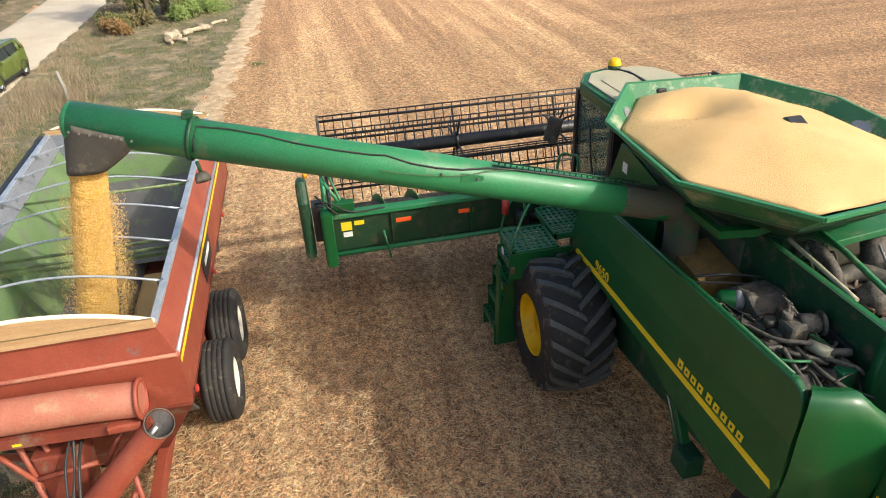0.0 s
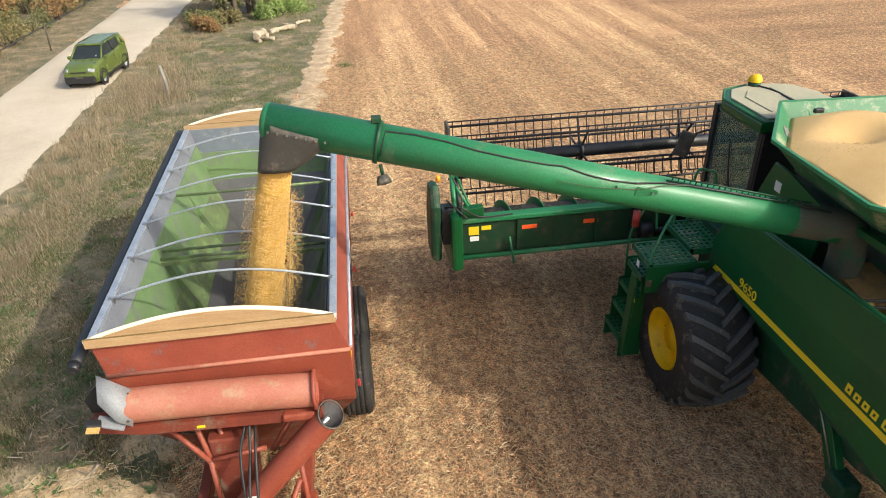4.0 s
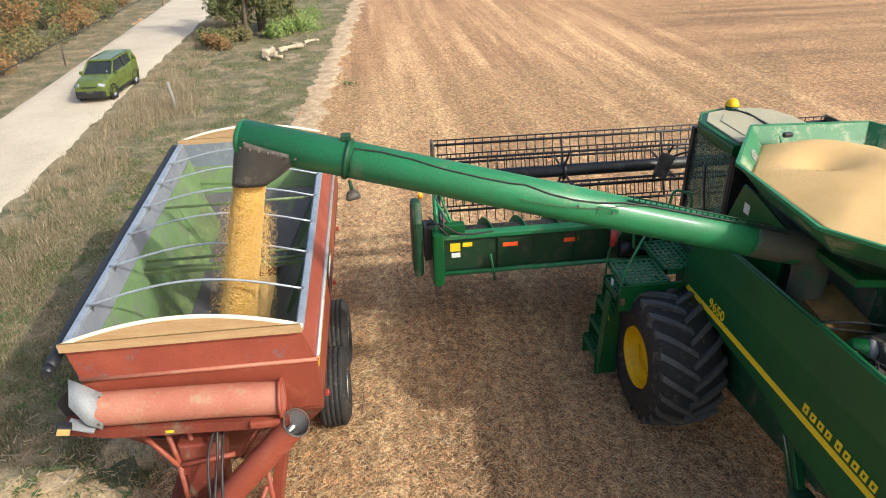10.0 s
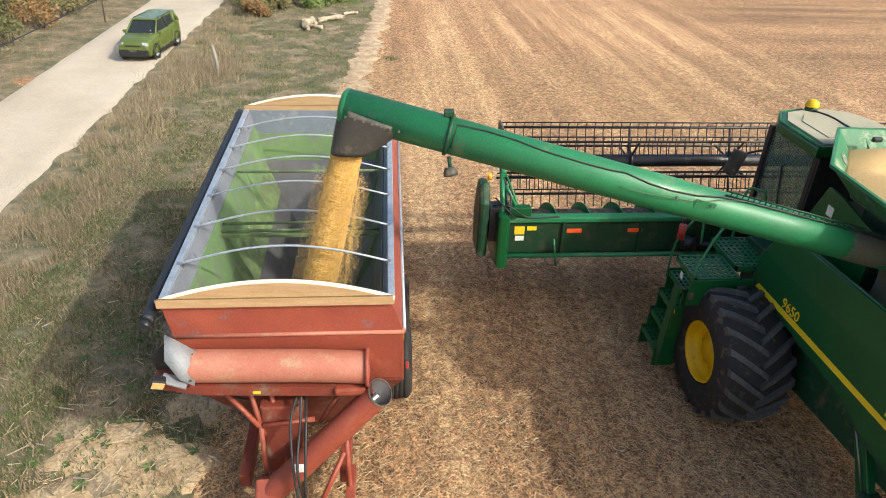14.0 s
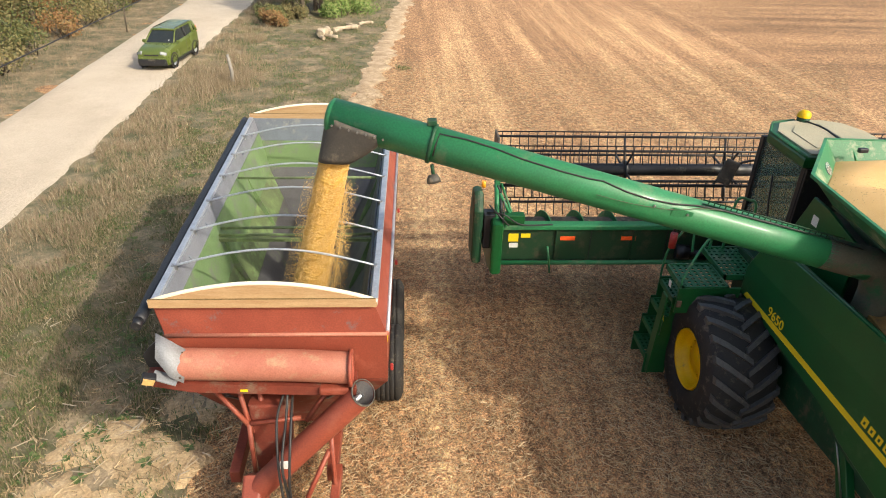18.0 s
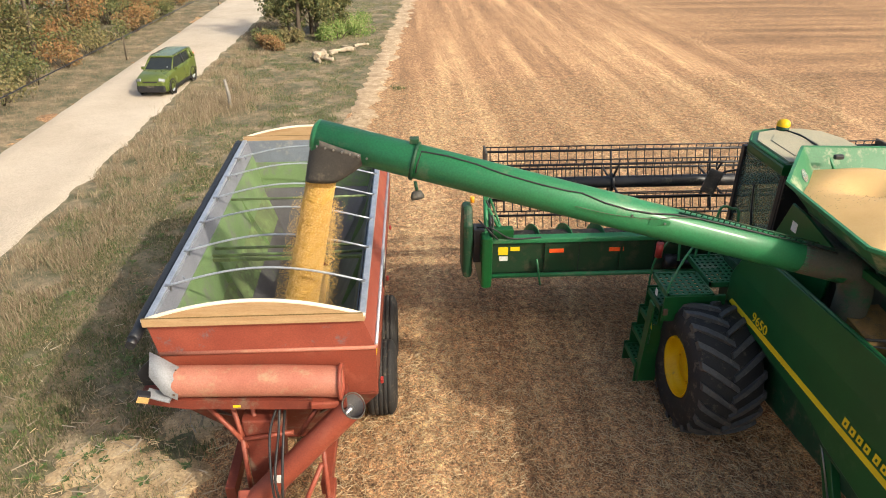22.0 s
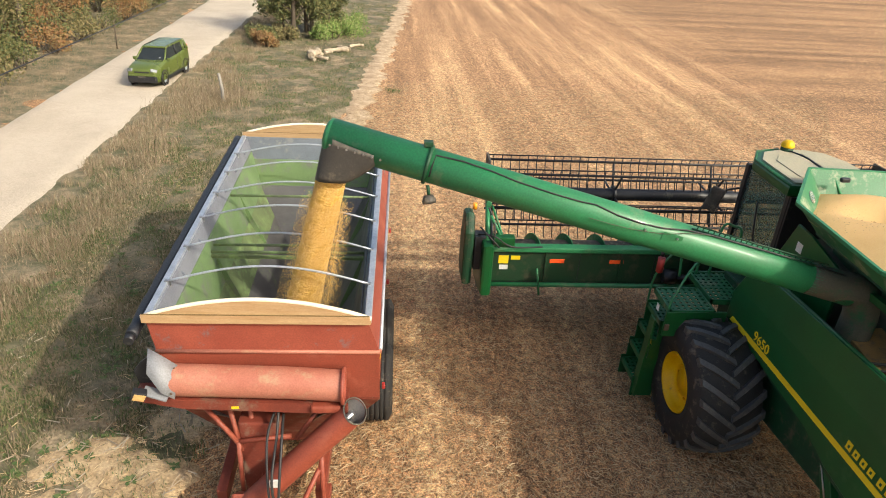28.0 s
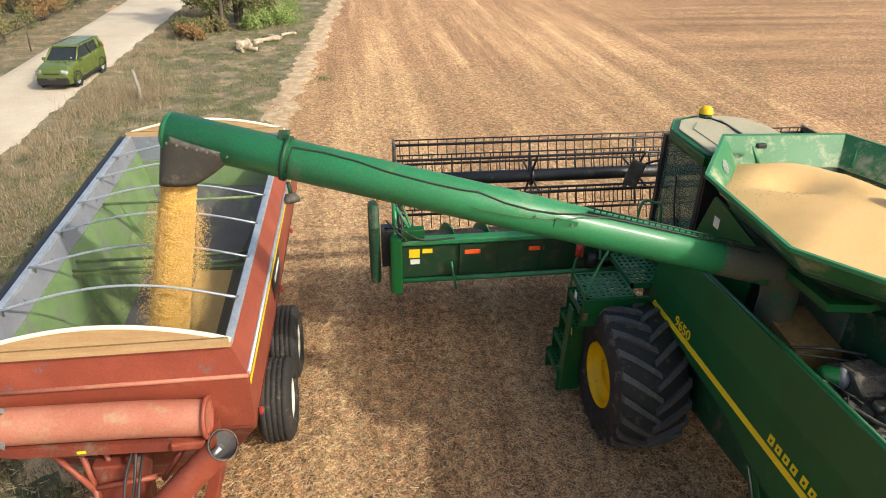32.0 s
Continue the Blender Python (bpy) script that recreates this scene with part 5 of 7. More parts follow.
    # solid black strip stands for the shade inside the hood's mouth
    part("fill_auger_mouth", prism([(-1.53, 4.058), (-1.4, 4.112), (-1.28, 4.034), (-1.3, 4.02), (-1.4, 4.08), (-1.53, 4.03)], "x", 2.06, 2.225), BLACK, c)
    part("tank_sensor", box((1.66, 0.36, 3.86), (1.78, 0.42, 3.92), 0.015), BLACK, c, "black sensor on the tank's front plate")
    # cab
    roof = part("cab_roof", prism([(1.22, 0.7), (1.22, 1.7), (1.45, 2.1), (1.85, 2.24), (2.25, 2.24), (2.52, 2.1), (2.68, 1.7), (2.68, 0.7)], "z", 3.5, 3.68, 0.05), GREEN, c, "green cab roof under a film of dust")
    part("roof_top", prism([(1.32, 0.75), (1.32, 1.65), (1.52, 2.0), (1.88, 2.13), (2.22, 2.13), (2.46, 2.0), (2.6, 1.65), (2.6, 0.75)], "z", 3.68, 3.7), ROOF, roof, "tan dust-covered roof panel")
    part("roof_hatch", prism([(1.5, 0.95), (1.5, 1.6), (1.68, 1.86), (2.0, 1.94), (2.0, 0.95)], "z", 3.7, 3.712, 0.004), ROOF, roof, "raised dusty roof panel")
    part("roof_hatch", prism([(2.06, 0.95), (2.06, 1.94), (2.24, 1.94), (2.4, 1.82), (2.5, 1.6), (2.5, 0.95)], "z", 3.7, 3.712, 0.004), ROOF, roof, "raised dusty roof panel")
    part("roof_lip", tube([(1.24, 0.72, 3.67), (1.24, 1.7, 3.67), (1.46, 2.09, 3.67), (1.86, 2.22, 3.67)], 0.02, 6), GREEN_DUSTY, roof)
    for x, y in ((1.34, 1.95), (2.58, 1.95), (1.34, 0.78), (2.58, 0.78)):
        part("cab_pillar", box((x - 0.05, y - 0.05, 2.0), (x + 0.05, y + 0.05, 3.52), 0.012), BLACK, c)
    part("side_glass", box((1.32, 0.83, 2.15), (1.335, 1.9, 3.5)), CAB_GLASS, c, "dark tinted cab side glass")
    part("side_glass", box((2.585, 0.83, 2.15), (2.6, 1.9, 3.5)), CAB_GLASS, c, "dark tinted cab side glass")
    part("windscreen", box((1.4, 2.0, 2.0), (2.52, 2.015, 3.5)), CAB_GLASS, c, "dark tinted windscreen")
    part("cab_rear_wall", box((1.3, 0.7, 2.0), (2.62, 0.78, 3.5)), BLACK, c)
    part("cab_floor", box((1.28, 0.75, 1.85), (2.64, 2.05, 2.0), 0.02), GREEN_DARK, c)
    seat = part("cab_seat", box((1.95, 1.0, 2.0), (2.45, 1.5, 2.5), 0.06), BLACK, c)
    part("seat_back", box((1.95, 0.92, 2.5), (2.45, 1.04, 3.1), 0.05), BLACK, seat)
    part("steering_column", tube([(2.2, 1.9, 2.0), (2.2, 1.7, 2.75)], 0.05, 8), BLACK, c)
    part("door_handle", tube(bez([(1.31, 1.2, 2.35), (1.28, 1.3, 2.7), (1.31, 1.45, 3.1)], 8), 0.015, 6), BLACK, c)
    part("side_service_door", prism([(0.45, 2.1), (0.42, 2.68), (0.12, 3.38), (-0.2, 3.36), (-0.9, 3.22), (-0.9, 2.1)], "x", 1.11, 1.15, 0.01), GREEN, c, "dark green panel below the tank corner")
    part("service_label", box((1.104, -0.1, 3.06), (1.109, 0.02, 3.19), 0.002), WHITE, c)
    part("badge", prism([(0.14, 2.78), (0.02, 2.78), (0.0, 2.85), (0.08, 2.91), (0.15, 2.87)], "x", 1.104, 1.109), DECAL, c, "small yellow badge")
    dome = part("gps_receiver", lathe([(0.001, 0.13), (0.05, 0.125), (0.085, 0.095), (0.098, 0.05), (0.098, 0.03)], 24, Matrix.Translation((1.92, 2.1, 3.73)) @ pose(0, 0, 0, 0, -90, 0)), YELLOW, c, "domed yellow satellite receiver")
    part("receiver_base", tube([(1.92, 2.1, 3.66), (1.92, 2.1, 3.76)], 0.09, 16), GREEN_DARK, dome)
    part("receiver_cable", tube(bez([(1.92, 2.02, 3.72), (2.02, 1.7, 3.72), (2.0, 1.3, 3.72), (2.05, 0.75, 3.72)], 16), 0.014, 6), BLACK, dome)
    arm = part("mirror_arm", tube(bez([(1.4, 2.05, 3.1), (1.2, 2.25, 2.95), (1.05, 2.3, 2.75)], 10), 0.018, 8), BLACK, c)
    part("mirror", box((0.98, 2.26, 2.58), (1.2, 2.32, 3.0), 0.03, Matrix.Translation((1.09, 2.29, 2.8)) @ pose(0, 0, 0, 0, 14, -30) @ Matrix.Translation((-1.09, -2.29, -2.8))), GRUBBY, arm, "dusty dark wing mirror")
    for pts in ([(0.75, 1.25, 1.95), (0.78, 1.27, 2.75), (0.95, 1.25, 2.8), (1.05, 1.2, 2.7), (1.05, 1.2, 1.95)], [(0.3, 1.25, 1.95), (0.28, 1.28, 2.4), (0.4, 1.28, 2.48), (0.55, 1.27, 2.4), (0.55, 1.26, 1.95)]):
        part("grab_rail", tube(bez(pts, 24), 0.02, 8), GREEN_TUBE, c, "bent green grab rail")
    # access platform, rails and steps
    perforated("platform", -0.2, 0.42, 0.27, 0.87, 1.96, c)
    perforated("landing", 0.47, 1.28, 0.5, 1.3, 2.0, c)
    part("platform_rail", tube(bez([(-0.2, 0.32, 1.95), (-0.18, 0.34, 2.1), (0.1, 0.5, 2.55), (0.5, 0.8, 2.6)], 14), 0.018, 8), GREEN_TUBE, c)
    part("platform_skirt", box((-0.26, 0.24, 1.55), (0.6, 0.28, 1.95), 0.005), GREEN, c)
    part("skirt_label", box((-0.266, 0.5, 1.8), (-0.262, 0.58, 1.9)), WHITE, c)
    lad = part("ladder", prism([(0.34, 1.75), (0.5, 1.75), (0.62, 0.3), (0.46, 0.3)], "x", -0.36, -0.335), GREEN, c, "green access ladder")
    for k in range(4):
        z = 1.56 - 0.34 * k
        x = 0.0 - 0.075 * k
        st = perforated("step", x - 0.14, x + 0.16, 0.6, 1.1, z, lad)
        part("step_side", box((x - 0.16, 0.555, z - 0.31), (x + 0.18, 0.58, z + 0.04), 0.004), GREEN, st)
        part("step_side", box((x - 0.16, 1.12, z - 0.31), (x + 0.18, 1.145, z + 0.04), 0.004), GREEN, st)
        part("step_riser", box((x + 0.15, 0.58, z - 0.31), (x + 0.17, 1.12, z), 0.002), GREEN_DARK, st)
    part("side_marker", box((-0.255, 0.215, 1.66), (-0.19, 0.265, 1.76), 0.01), RUSTY, c, "dusty red side marker lamp")
    part("warning_label", prism([(0.4, 1.3), (0.5, 1.3), (0.45, 1.4)], "x", -0.305, -0.3), DECAL, c)
    ext = part("fire_extinguisher", tube([(0.05, 1.42, 1.93), (0.05, 1.42, 2.17)], 0.055, 16), EXT_RED, c, "small red fire extinguisher")
    part("extinguisher_valve", tube([(0.05, 1.42, 2.2), (0.05, 1.42, 2.28)], 0.03, 10), BLACK, ext)
    part("inner_ladder_rail", tube(bez([(0.02, 1.5, 1.2), (0.05, 1.52, 1.8), (0.3, 1.5, 2.3)], 10), 0.018, 8), GREEN_TUBE, c)
    # rear ladder strut below the shield
    part("rear_strut", prism([(-1.7, 1.7), (-1.9, 1.7), (-2.5, 0.75), (-2.3, 0.7)], "x", 0.85, 0.95, 0.01), GREEN, c)
    part("rear_step_box", box((0.76, -2.64, 0.62), (1.0, -2.36, 0.9), 0.03), GREEN_DARK, c, "green step box hanging below the body")
    part("strut_rod", tube([(0.84, -1.75, 1.65), (0.84, -2.35, 0.85)], 0.012, 6), STEEL, c)
    # feeder house
    part("feeder_house", prism([(0.8, 1.5), (0.8, 2.05), (2.12, 1.95), (2.12, 1.2)], "x", 1.55, 2.85, 0.02), GREEN_DARK, c, "green feeder house")
    return c


combine_ob = combine()


def unloading_auger(c):
    d = Vector((-5.65, 0.98, 1.25)) / 5.78
    root, r = Vector((0.95, -1.28, 3.25)), 0.19
    at = lambda s: root + d * s  # noqa: E731
    tb = part("unloading_auger", tube([at(0), at(1.2), at(1.21), at(2.3), at(2.31), at(5.78)], [0.178, 0.18, 0.182, 0.186, 0.19, 0.192], 36), GREEN_TUBE, c, "long green unloading auger swung out over the cart")
    part("elbow", tube(bez([at(0.5), at(0.2), at(-0.12), (1.16, -1.28, 3.02), (1.2, -1.26, 2.82), (1.2, -1.24, 2.3)], 20), 0.18, 24), CAKED, tb, "auger elbow caked with grey-brown dust")
    up = Vector((0.234, 0, 1)).normalized()
    tip = at(5.78)
    # rounded end cap and spout
    part("end_cap", lathe([(0.192, 0), (0.187, 0.03), (0.15, 0.06), (0.001, 0.07)], 36, Matrix.Translation(tip) @ d.to_track_quat("X", "Z").to_matrix().to_4x4()), GREEN_TUBE, tb)
    bm = B()
    a, b = at(5.85) + Vector((0, 0, 0.04)), at(5.2) + Vector((0, 0, -0.02))
    a1 = a + Vector((-0.12, 0.0, -0.52))
    b1 = a1 + Vector((0.4, -0.03, 0.0))
    rings = []
    for f in range(9):
        f /= 8
        lo, hi = a.lerp(a1, f), b.lerp(b1, f ** 1.5)
        hi.z = b.z + (b1.z - b.z) * f
        cen, half = (lo + hi) / 2, (lo - hi) / 2
        ring = []
        for k in range(28):
            t = k * math.tau / 28
            sq = lambda v: math.copysign(abs(v) ** 0.6, v)  # noqa: E731
            ring.append(bm.verts.new(cen + half * sq(math.cos(t)) + Vector((0, (0.215 - 0.015 * f) * sq(math.sin(t)), 0))))
        rings.append(ring)
    for p, q in zip(rings, rings[1:]):
        for k in range(28):
            f = bm.faces.new((p[k], p[(k + 1) % 28], q[(k + 1) % 28], q[k]))
            f.smooth = True
    ob = part("spout_boot", bm, BOOT, tb, "dark grey rubber spout boot")
    md = ob.modifiers.new("thick", "SOLIDIFY")
    md.thickness = 0.015
    for k in range(7):
        p = at(5.24 + 0.09 * k) + Vector((0, -0.212, -0.03))
        part("boot_bolt", tube([p, p + Vector((0, -0.015, 0))], 0.012, 6), STEEL, ob)
    # collars, hinge lamp, hose and ladder-like guard
    for s in (4.72,):
        part("collar", lathe([(0.18, -0.02), (0.205 if s < 4 else 0.215, -0.02), (0.205 if s < 4 else 0.215, 0.02), (0.18, 0.02)], 36, Matrix.Translation(at(s)) @ d.to_track_quat("X", "Z").to_matrix().to_4x4(), True), GREEN_TUBE if s < 4 else GREEN_DARK, tb)
    q = at(4.72)
    part("collar_bracket", box(q + Vector((-0.05, -0.04, 0.2)), q + Vector((0.05, 0.06, 0.26)), 0.008), GREEN_DARK, tb)
    lamp = part("work_lamp", lathe([(0.001, -0.05), (0.05, -0.05), (0.075, 0.0), (0.075, 0.04), (0.001, 0.05)], 20, Matrix.Translation(q + Vector((0.02, -0.12, -0.36))) @ pose(0, 0, 0, 0, 60, -70)), GRUBBY, tb, "round grey work lamp")
    part("lamp_arm", tube([q + Vector((0, -0.1, -0.2)), q + Vector((0.02, -0.11, -0.33))], 0.02, 6), GREEN_DARK, lamp)

    def on(s, ang, rr):
        return at(s) + rr * (math.sin(ang) * Vector((0, -1, 0)) + math.cos(ang) * up)

    part("auger_hose", tube([on(s, g, 0.2) for s, g in ((4.7, 1.9), (4.7, 1.3), (4.68, 0.62), (4.4, 0.5), (4.1, 0.56), (3.8, 0.75), (3.4, 0.82), (3.1, 0.8), (2.95, 0.72), (2.7, 0.95), (2.45, 1.0), (2.2, 0.9), (1.95, 0.62), (1.7, 0.5), (1.2, 0.45), (0.6, 0.4), (0.2, 0.5))], 0.009, 8), HOSE, tb, "black hose clipped along the auger")
    part("auger_wire", tube(bez([on(3.0, 1.5, 0.21), on(2.6, 1.45, 0.21), on(2.2, 1.2, 0.21), on(1.95, 0.8, 0.21), on(1.7, 0.55, 0.21)], 16), 0.004, 6), CAKED, tb)
    bm = B()
    for s in range(24):
        a = on(0.45 + 0.06 * s, 0.28, 0.19)
        add_tube(bm, [a, a + 0.035 * up], 0.007, 5)
    add_tube(bm, [on(0.4, 0.28, 0.23), on(1.9, 0.28, 0.23)], 0.009, 6)
    add_tube(bm, [on(0.4, 0.42, 0.2), on(1.9, 0.42, 0.2)], 0.009, 6)
    part("hose_guard", bm, GREEN_DARK, tb)
    for s in (2.05, 2.4):
        p = on(s, 1.25, 0.2)
        part("tube_bolt", tube([p, p + Vector((0, -0.02, 0))], 0.012, 6), STEEL, tb)
    part("patch_plate", box((-0.11, -0.008, -0.05), (0.11, 0.0, 0.05), 0.002, Matrix.Translation(on(2.1, 1.3, 0.186)) @ pose(0, 0, 0, 0, 13.2, -6.8)), GREEN_TUBE, tb)


unloading_auger(combine_ob)


def header():
    h = thing("grain_header", "raised green cutting header with a black tined pickup reel", "header")
    x0, x1 = -2.55, 4.62
    xm = (x0 + x1) / 2
    # sheet and ribs carry grime plus painted-in shade
    part("back_sheet", box((x0 + 0.08, 2.1, 1.32), (x1 - 0.08, 2.14, 1.88), 0.005), BACKSHEET_SHADED, h, "long grimy green back sheet, darkened for shade")
    part("top_beam", box((x0 + 0.05, 2.05, 1.88), (x1 - 0.05, 2.22, 1.97), 0.02), GREEN_TUBE, h, "dusty green top beam")
    part("lower_tube", tube([(x0 + 0.1, 2.04, 1.3), (x1 - 0.1, 2.04, 1.3)], 0.04, 12), GREEN_TUBE, h)
    for k in range(5):
        x = x0 + 1.0 + k * 1.25
        part("sheet_rib", box((x - 0.02, 2.06, 1.3), (x + 0.02, 2.1, 1.88)), BACKSHEET_SHADED, h)
        part("sheet_seam", box((x + 0.55, 2.095, 1.33), (x + 0.562, 2.1, 1.87)), BLACK, h)
    part("trough", prism([(2.12, 1.25), (2.5, 1.1), (3.1, 1.05), (3.6, 1.12), (3.6, 1.15), (3.1, 1.09), (2.5, 1.15), (2.14, 1.3)], "x", x0 + 0.08, x1 - 0.08), GRUBBY, h, "worn steel auger trough")
    for x in (x0 + 0.02, x1 - 0.02):
        part("end_panel", prism([(1.92, 1.15), (1.92, 2.04), (2.3, 2.08), (2.9, 1.7), (3.6, 1.25), (4.0, 1.0), (3.6, 0.95), (2.4, 1.06)], "x", x - 0.09, x + 0.09, 0.05), GREEN, h, "green end panel")
    sh = part("end_shield", prism([(2.1, 1.25), (2.05, 2.2), (2.2, 2.5), (2.5, 2.45), (2.75, 1.9), (2.7, 1.2)], "x", x0 - 0.36, x0 - 0.2, 0.06), GREEN_DARK, h, "dark green drive shield")
    part("shield_lamp", tube([(x0 - 0.2, 2.3, 2.52), (x0 - 0.2, 2.3, 2.62)], 0.035, 10), AMBER, sh, "amber lamp")
    part("shield_bracket", box((x0 - 0.18, 2.15, 1.5), (x0, 2.4, 2.1), 0.01), BLACK, h)
    for a, b, r in (((x0 + 0.02, 2.1, 2.0), (x0 + 0.05, 2.7, 2.55), 0.04), ((x0 + 0.05, 2.2, 2.45), (x0 + 0.3, 2.15, 1.98), 0.025), ((x0 + 0.02, 2.3, 2.6), (x0 + 0.1, 3.3, 2.55), 0.045), ((x0 + 0.3, 2.1, 2.02), (x0 + 0.12, 2.6, 2.45), 0.02)):
        part("reel_arm", tube([a, b], r, 8), GREEN_TUBE, h)
    part("arm_plate", box((x0 + 0.1, 2.05, 1.98), (x0 + 0.45, 2.2, 2.14), 0.01), GREEN, h)
    # cross auger with flighting
    ca = part("cross_auger", tube([(x0 + 0.15, 2.62, 1.62), (x1 - 0.15, 2.62, 1.62)], 0.2, 24), GRUBBY, h, "steel cross auger")
    for s0, s1, hand in ((x0 + 0.2, xm - 0.7, 1), (xm + 0.7, x1 - 0.2, -1)):
        bm = B()
        turns = (s1 - s0) / 0.55
        nn = int(turns * 20)
        prev = None
        for k in range(nn + 1):
            f = k / nn
            a = hand * f * turns * math.tau
            x = s0 + (s1 - s0) * f
            cur = [bm.verts.new((x, 2.62 + rr * math.cos(a), 1.62 + rr * math.sin(a))) for rr in (0.19, 0.31)]
            if prev:
                bm.faces.new((prev[0], prev[1], cur[1], cur[0]))
            prev = cur
        ob = part("flighting", bm, GREEN_TUBE, ca, "green spiral flighting")
        ob.modifiers.new("thick", "SOLIDIFY").thickness = 0.012
    # cutter bar with guards
    cb = part("cutter_bar", box((x0 + 0.1, 3.58, 1.08), (x1 - 0.1, 3.66, 1.12)), STEEL, h, "steel cutter bar")
    bm = B()
    for k in range(86):
        x = x0 + 0.15 + k * 0.08
        add_prism(bm, [(x - 0.014, 3.66), (x + 0.014, 3.66), (x, 3.82)], "z", 1.08, 1.11)
    part("guards", bm, STEEL, cb)["kind"] = "stuff"
    # reel: tube, spiders, six bats with tines
    cy, cz, R = 3.2, 2.45, 0.55
    reel = part("reel", tube([(x0 + 0.12, cy, cz), (x1 - 0.12, cy, cz)], 0.105, 24), BLACK, h, "black reel tube")
    phase = radians(65)
    spx = [x0 + 0.2, -0.25, 1.5, 3.3, x1 - 0.2]
    for x in spx[1:-1]:
        part("spider_hub", lathe([(0.105, -0.03), (0.16, -0.02), (0.16, 0.02), (0.105, 0.03)], 18, Matrix.Translation((x, cy, cz))), BLACK, reel, "black reel spider hub")
        for k in range(6):
            a = phase + k * math.tau / 6
            part("spider_arm", tube([(x, cy + 0.1 * math.cos(a), cz + 0.1 * math.sin(a)), (x, cy + R * math.cos(a), cz + R * math.sin(a))], 0.02, 6), BLACK, reel)
    for k in range(6):
        a = phase + k * math.tau / 6
        y, z = cy + R * math.cos(a), cz + R * math.sin(a)
        bat = part("bat", tube([(x0 + 0.12, y, z), (x1 - 0.12, y, z)], 0.022, 8), BLACK, reel, "black reel bat")
        part("tine_rod", tube([(x0 + 0.12, y - 0.02, z + 0.09), (x1 - 0.12, y - 0.02, z + 0.09)], 0.012, 6), BLACK, bat)
        shape = [(0, -0.02, 0.09), (0, 0, 0), (0, -0.03, -0.1), (0, -0.09, -0.2)]
        first = part("tine", tube(shape, 0.009, 5), BLACK, bat, "curved black tine")
        first.matrix_basis = pose(x0 + 0.2, y, z)
        for j in range(1, 34):
            o = new("tine", first.data)
            o.parent = bat
            o.matrix_basis = pose(x0 + 0.2 + 0.15 * j, y, z)
        bm = B()
        for j in range(34, 46):
            add_tube(bm, [(x0 + 0.2 + 0.15 * j, y + q[1], z + q[2]) for q in shape], 0.009, 5)
        part("far_tines", bm, BLACK, bat)["kind"] = "stuff"
    for x in (x0 + 0.1, x1 - 0.1):
        part("reel_end_plate", box((x - 0.02, cy - 0.1, cz + 0.2), (x + 0.02, cy + 0.3, cz + 0.6), 0.01), GRUBBY, reel)
    # lamps, labels
    for x in (-1.37, -0.38):
        part("reflector", box((x - 0.12, 2.09, 1.68), (x + 0.12, 2.1, 1.75), 0.003), ORANGE, h, "orange reflector strip")
    part("label", box((x0 + 0.22, 2.092, 1.66), (x0 + 0.38, 2.1, 1.8)), DECAL, h, "yellow warning label")
    part("label", box((x0 + 0.42, 2.092, 1.73), (x0 + 0.57, 2.1, 1.8)), DECAL, h, "yellow warning label")
    part("label", box((x0 + 0.24, 2.092, 1.55), (x0 + 0.38, 2.1, 1.63)), WHITE, h, "white label")
    part("hanging_bracket", tube([(-1.7, 2.03, 1.6), (-1.66, 2.0, 1.35), (-1.62, 2.02, 1.12)], 0.018, 6), GREEN_TUBE, h)
    for k, pts in enumerate(([(x0 - 0.1, 2.2, 2.25), (x0 + 0.05, 2.0, 2.15), (x0 + 0.2, 2.02, 1.98)], [(x0 - 0.12, 2.25, 2.1), (x0 + 0.1, 1.98, 2.2), (x0 + 0.4, 2.04, 1.99), (x0 + 0.9, 2.06, 1.985)], [(x0 + 0.02, 2.3, 2.55), (x0 + 0.12, 2.15, 2.3), (x0 + 0.1, 2.0, 2.0)])):
        part("reel_hose", tube(bez(pts, 16), 0.014, 6), HOSE, h, "black hydraulic hose")
    part("lift_cylinder", tube([(x0 + 0.1, 2.1, 2.0), (x0 + 0.1, 2.6, 2.4)], 0.03, 10), BLACK, h, "black reel lift cylinder")
    part("cylinder_rod", tube([(x0 + 0.1, 2.6, 2.4), (x0 + 0.1, 2.8, 2.55)], 0.014, 8), STEEL, h)
    part("drive_shaft", tube([(0.55, 2.02, 1.5), (1.6, 1.9, 1.5)], 0.05, 10), BLACK, h)
    part("drive_boot", tube([(0.42, 2.05, 1.5), (0.62, 2.02, 1.5)], 0.12, 14), BLACK, h)
    return h


header()


# ---- beans in the tank, the stream and the cart ----
def inside(poly, x, y):
    hit = False
    for (ax, ay), (bx, by) in zip(poly, poly[1:] + poly[:1]):
        if (ay > y) != (by > y) and x < (bx - ax) * (y - ay) / (by - ay) + ax:
            hit = not hit
    return hit


OCTA = [(1, 0, 0), (-1, 0, 0), (0, 1, 0), (0, -1, 0), (0, 0, 1), (0, 0, -1)]
OCTA_FACES = [(0, 2, 4), (2, 1, 4), (1, 3, 4), (3, 0, 4), (2, 0, 5), (1, 2, 5), (3, 1, 5), (0, 3, 5)]


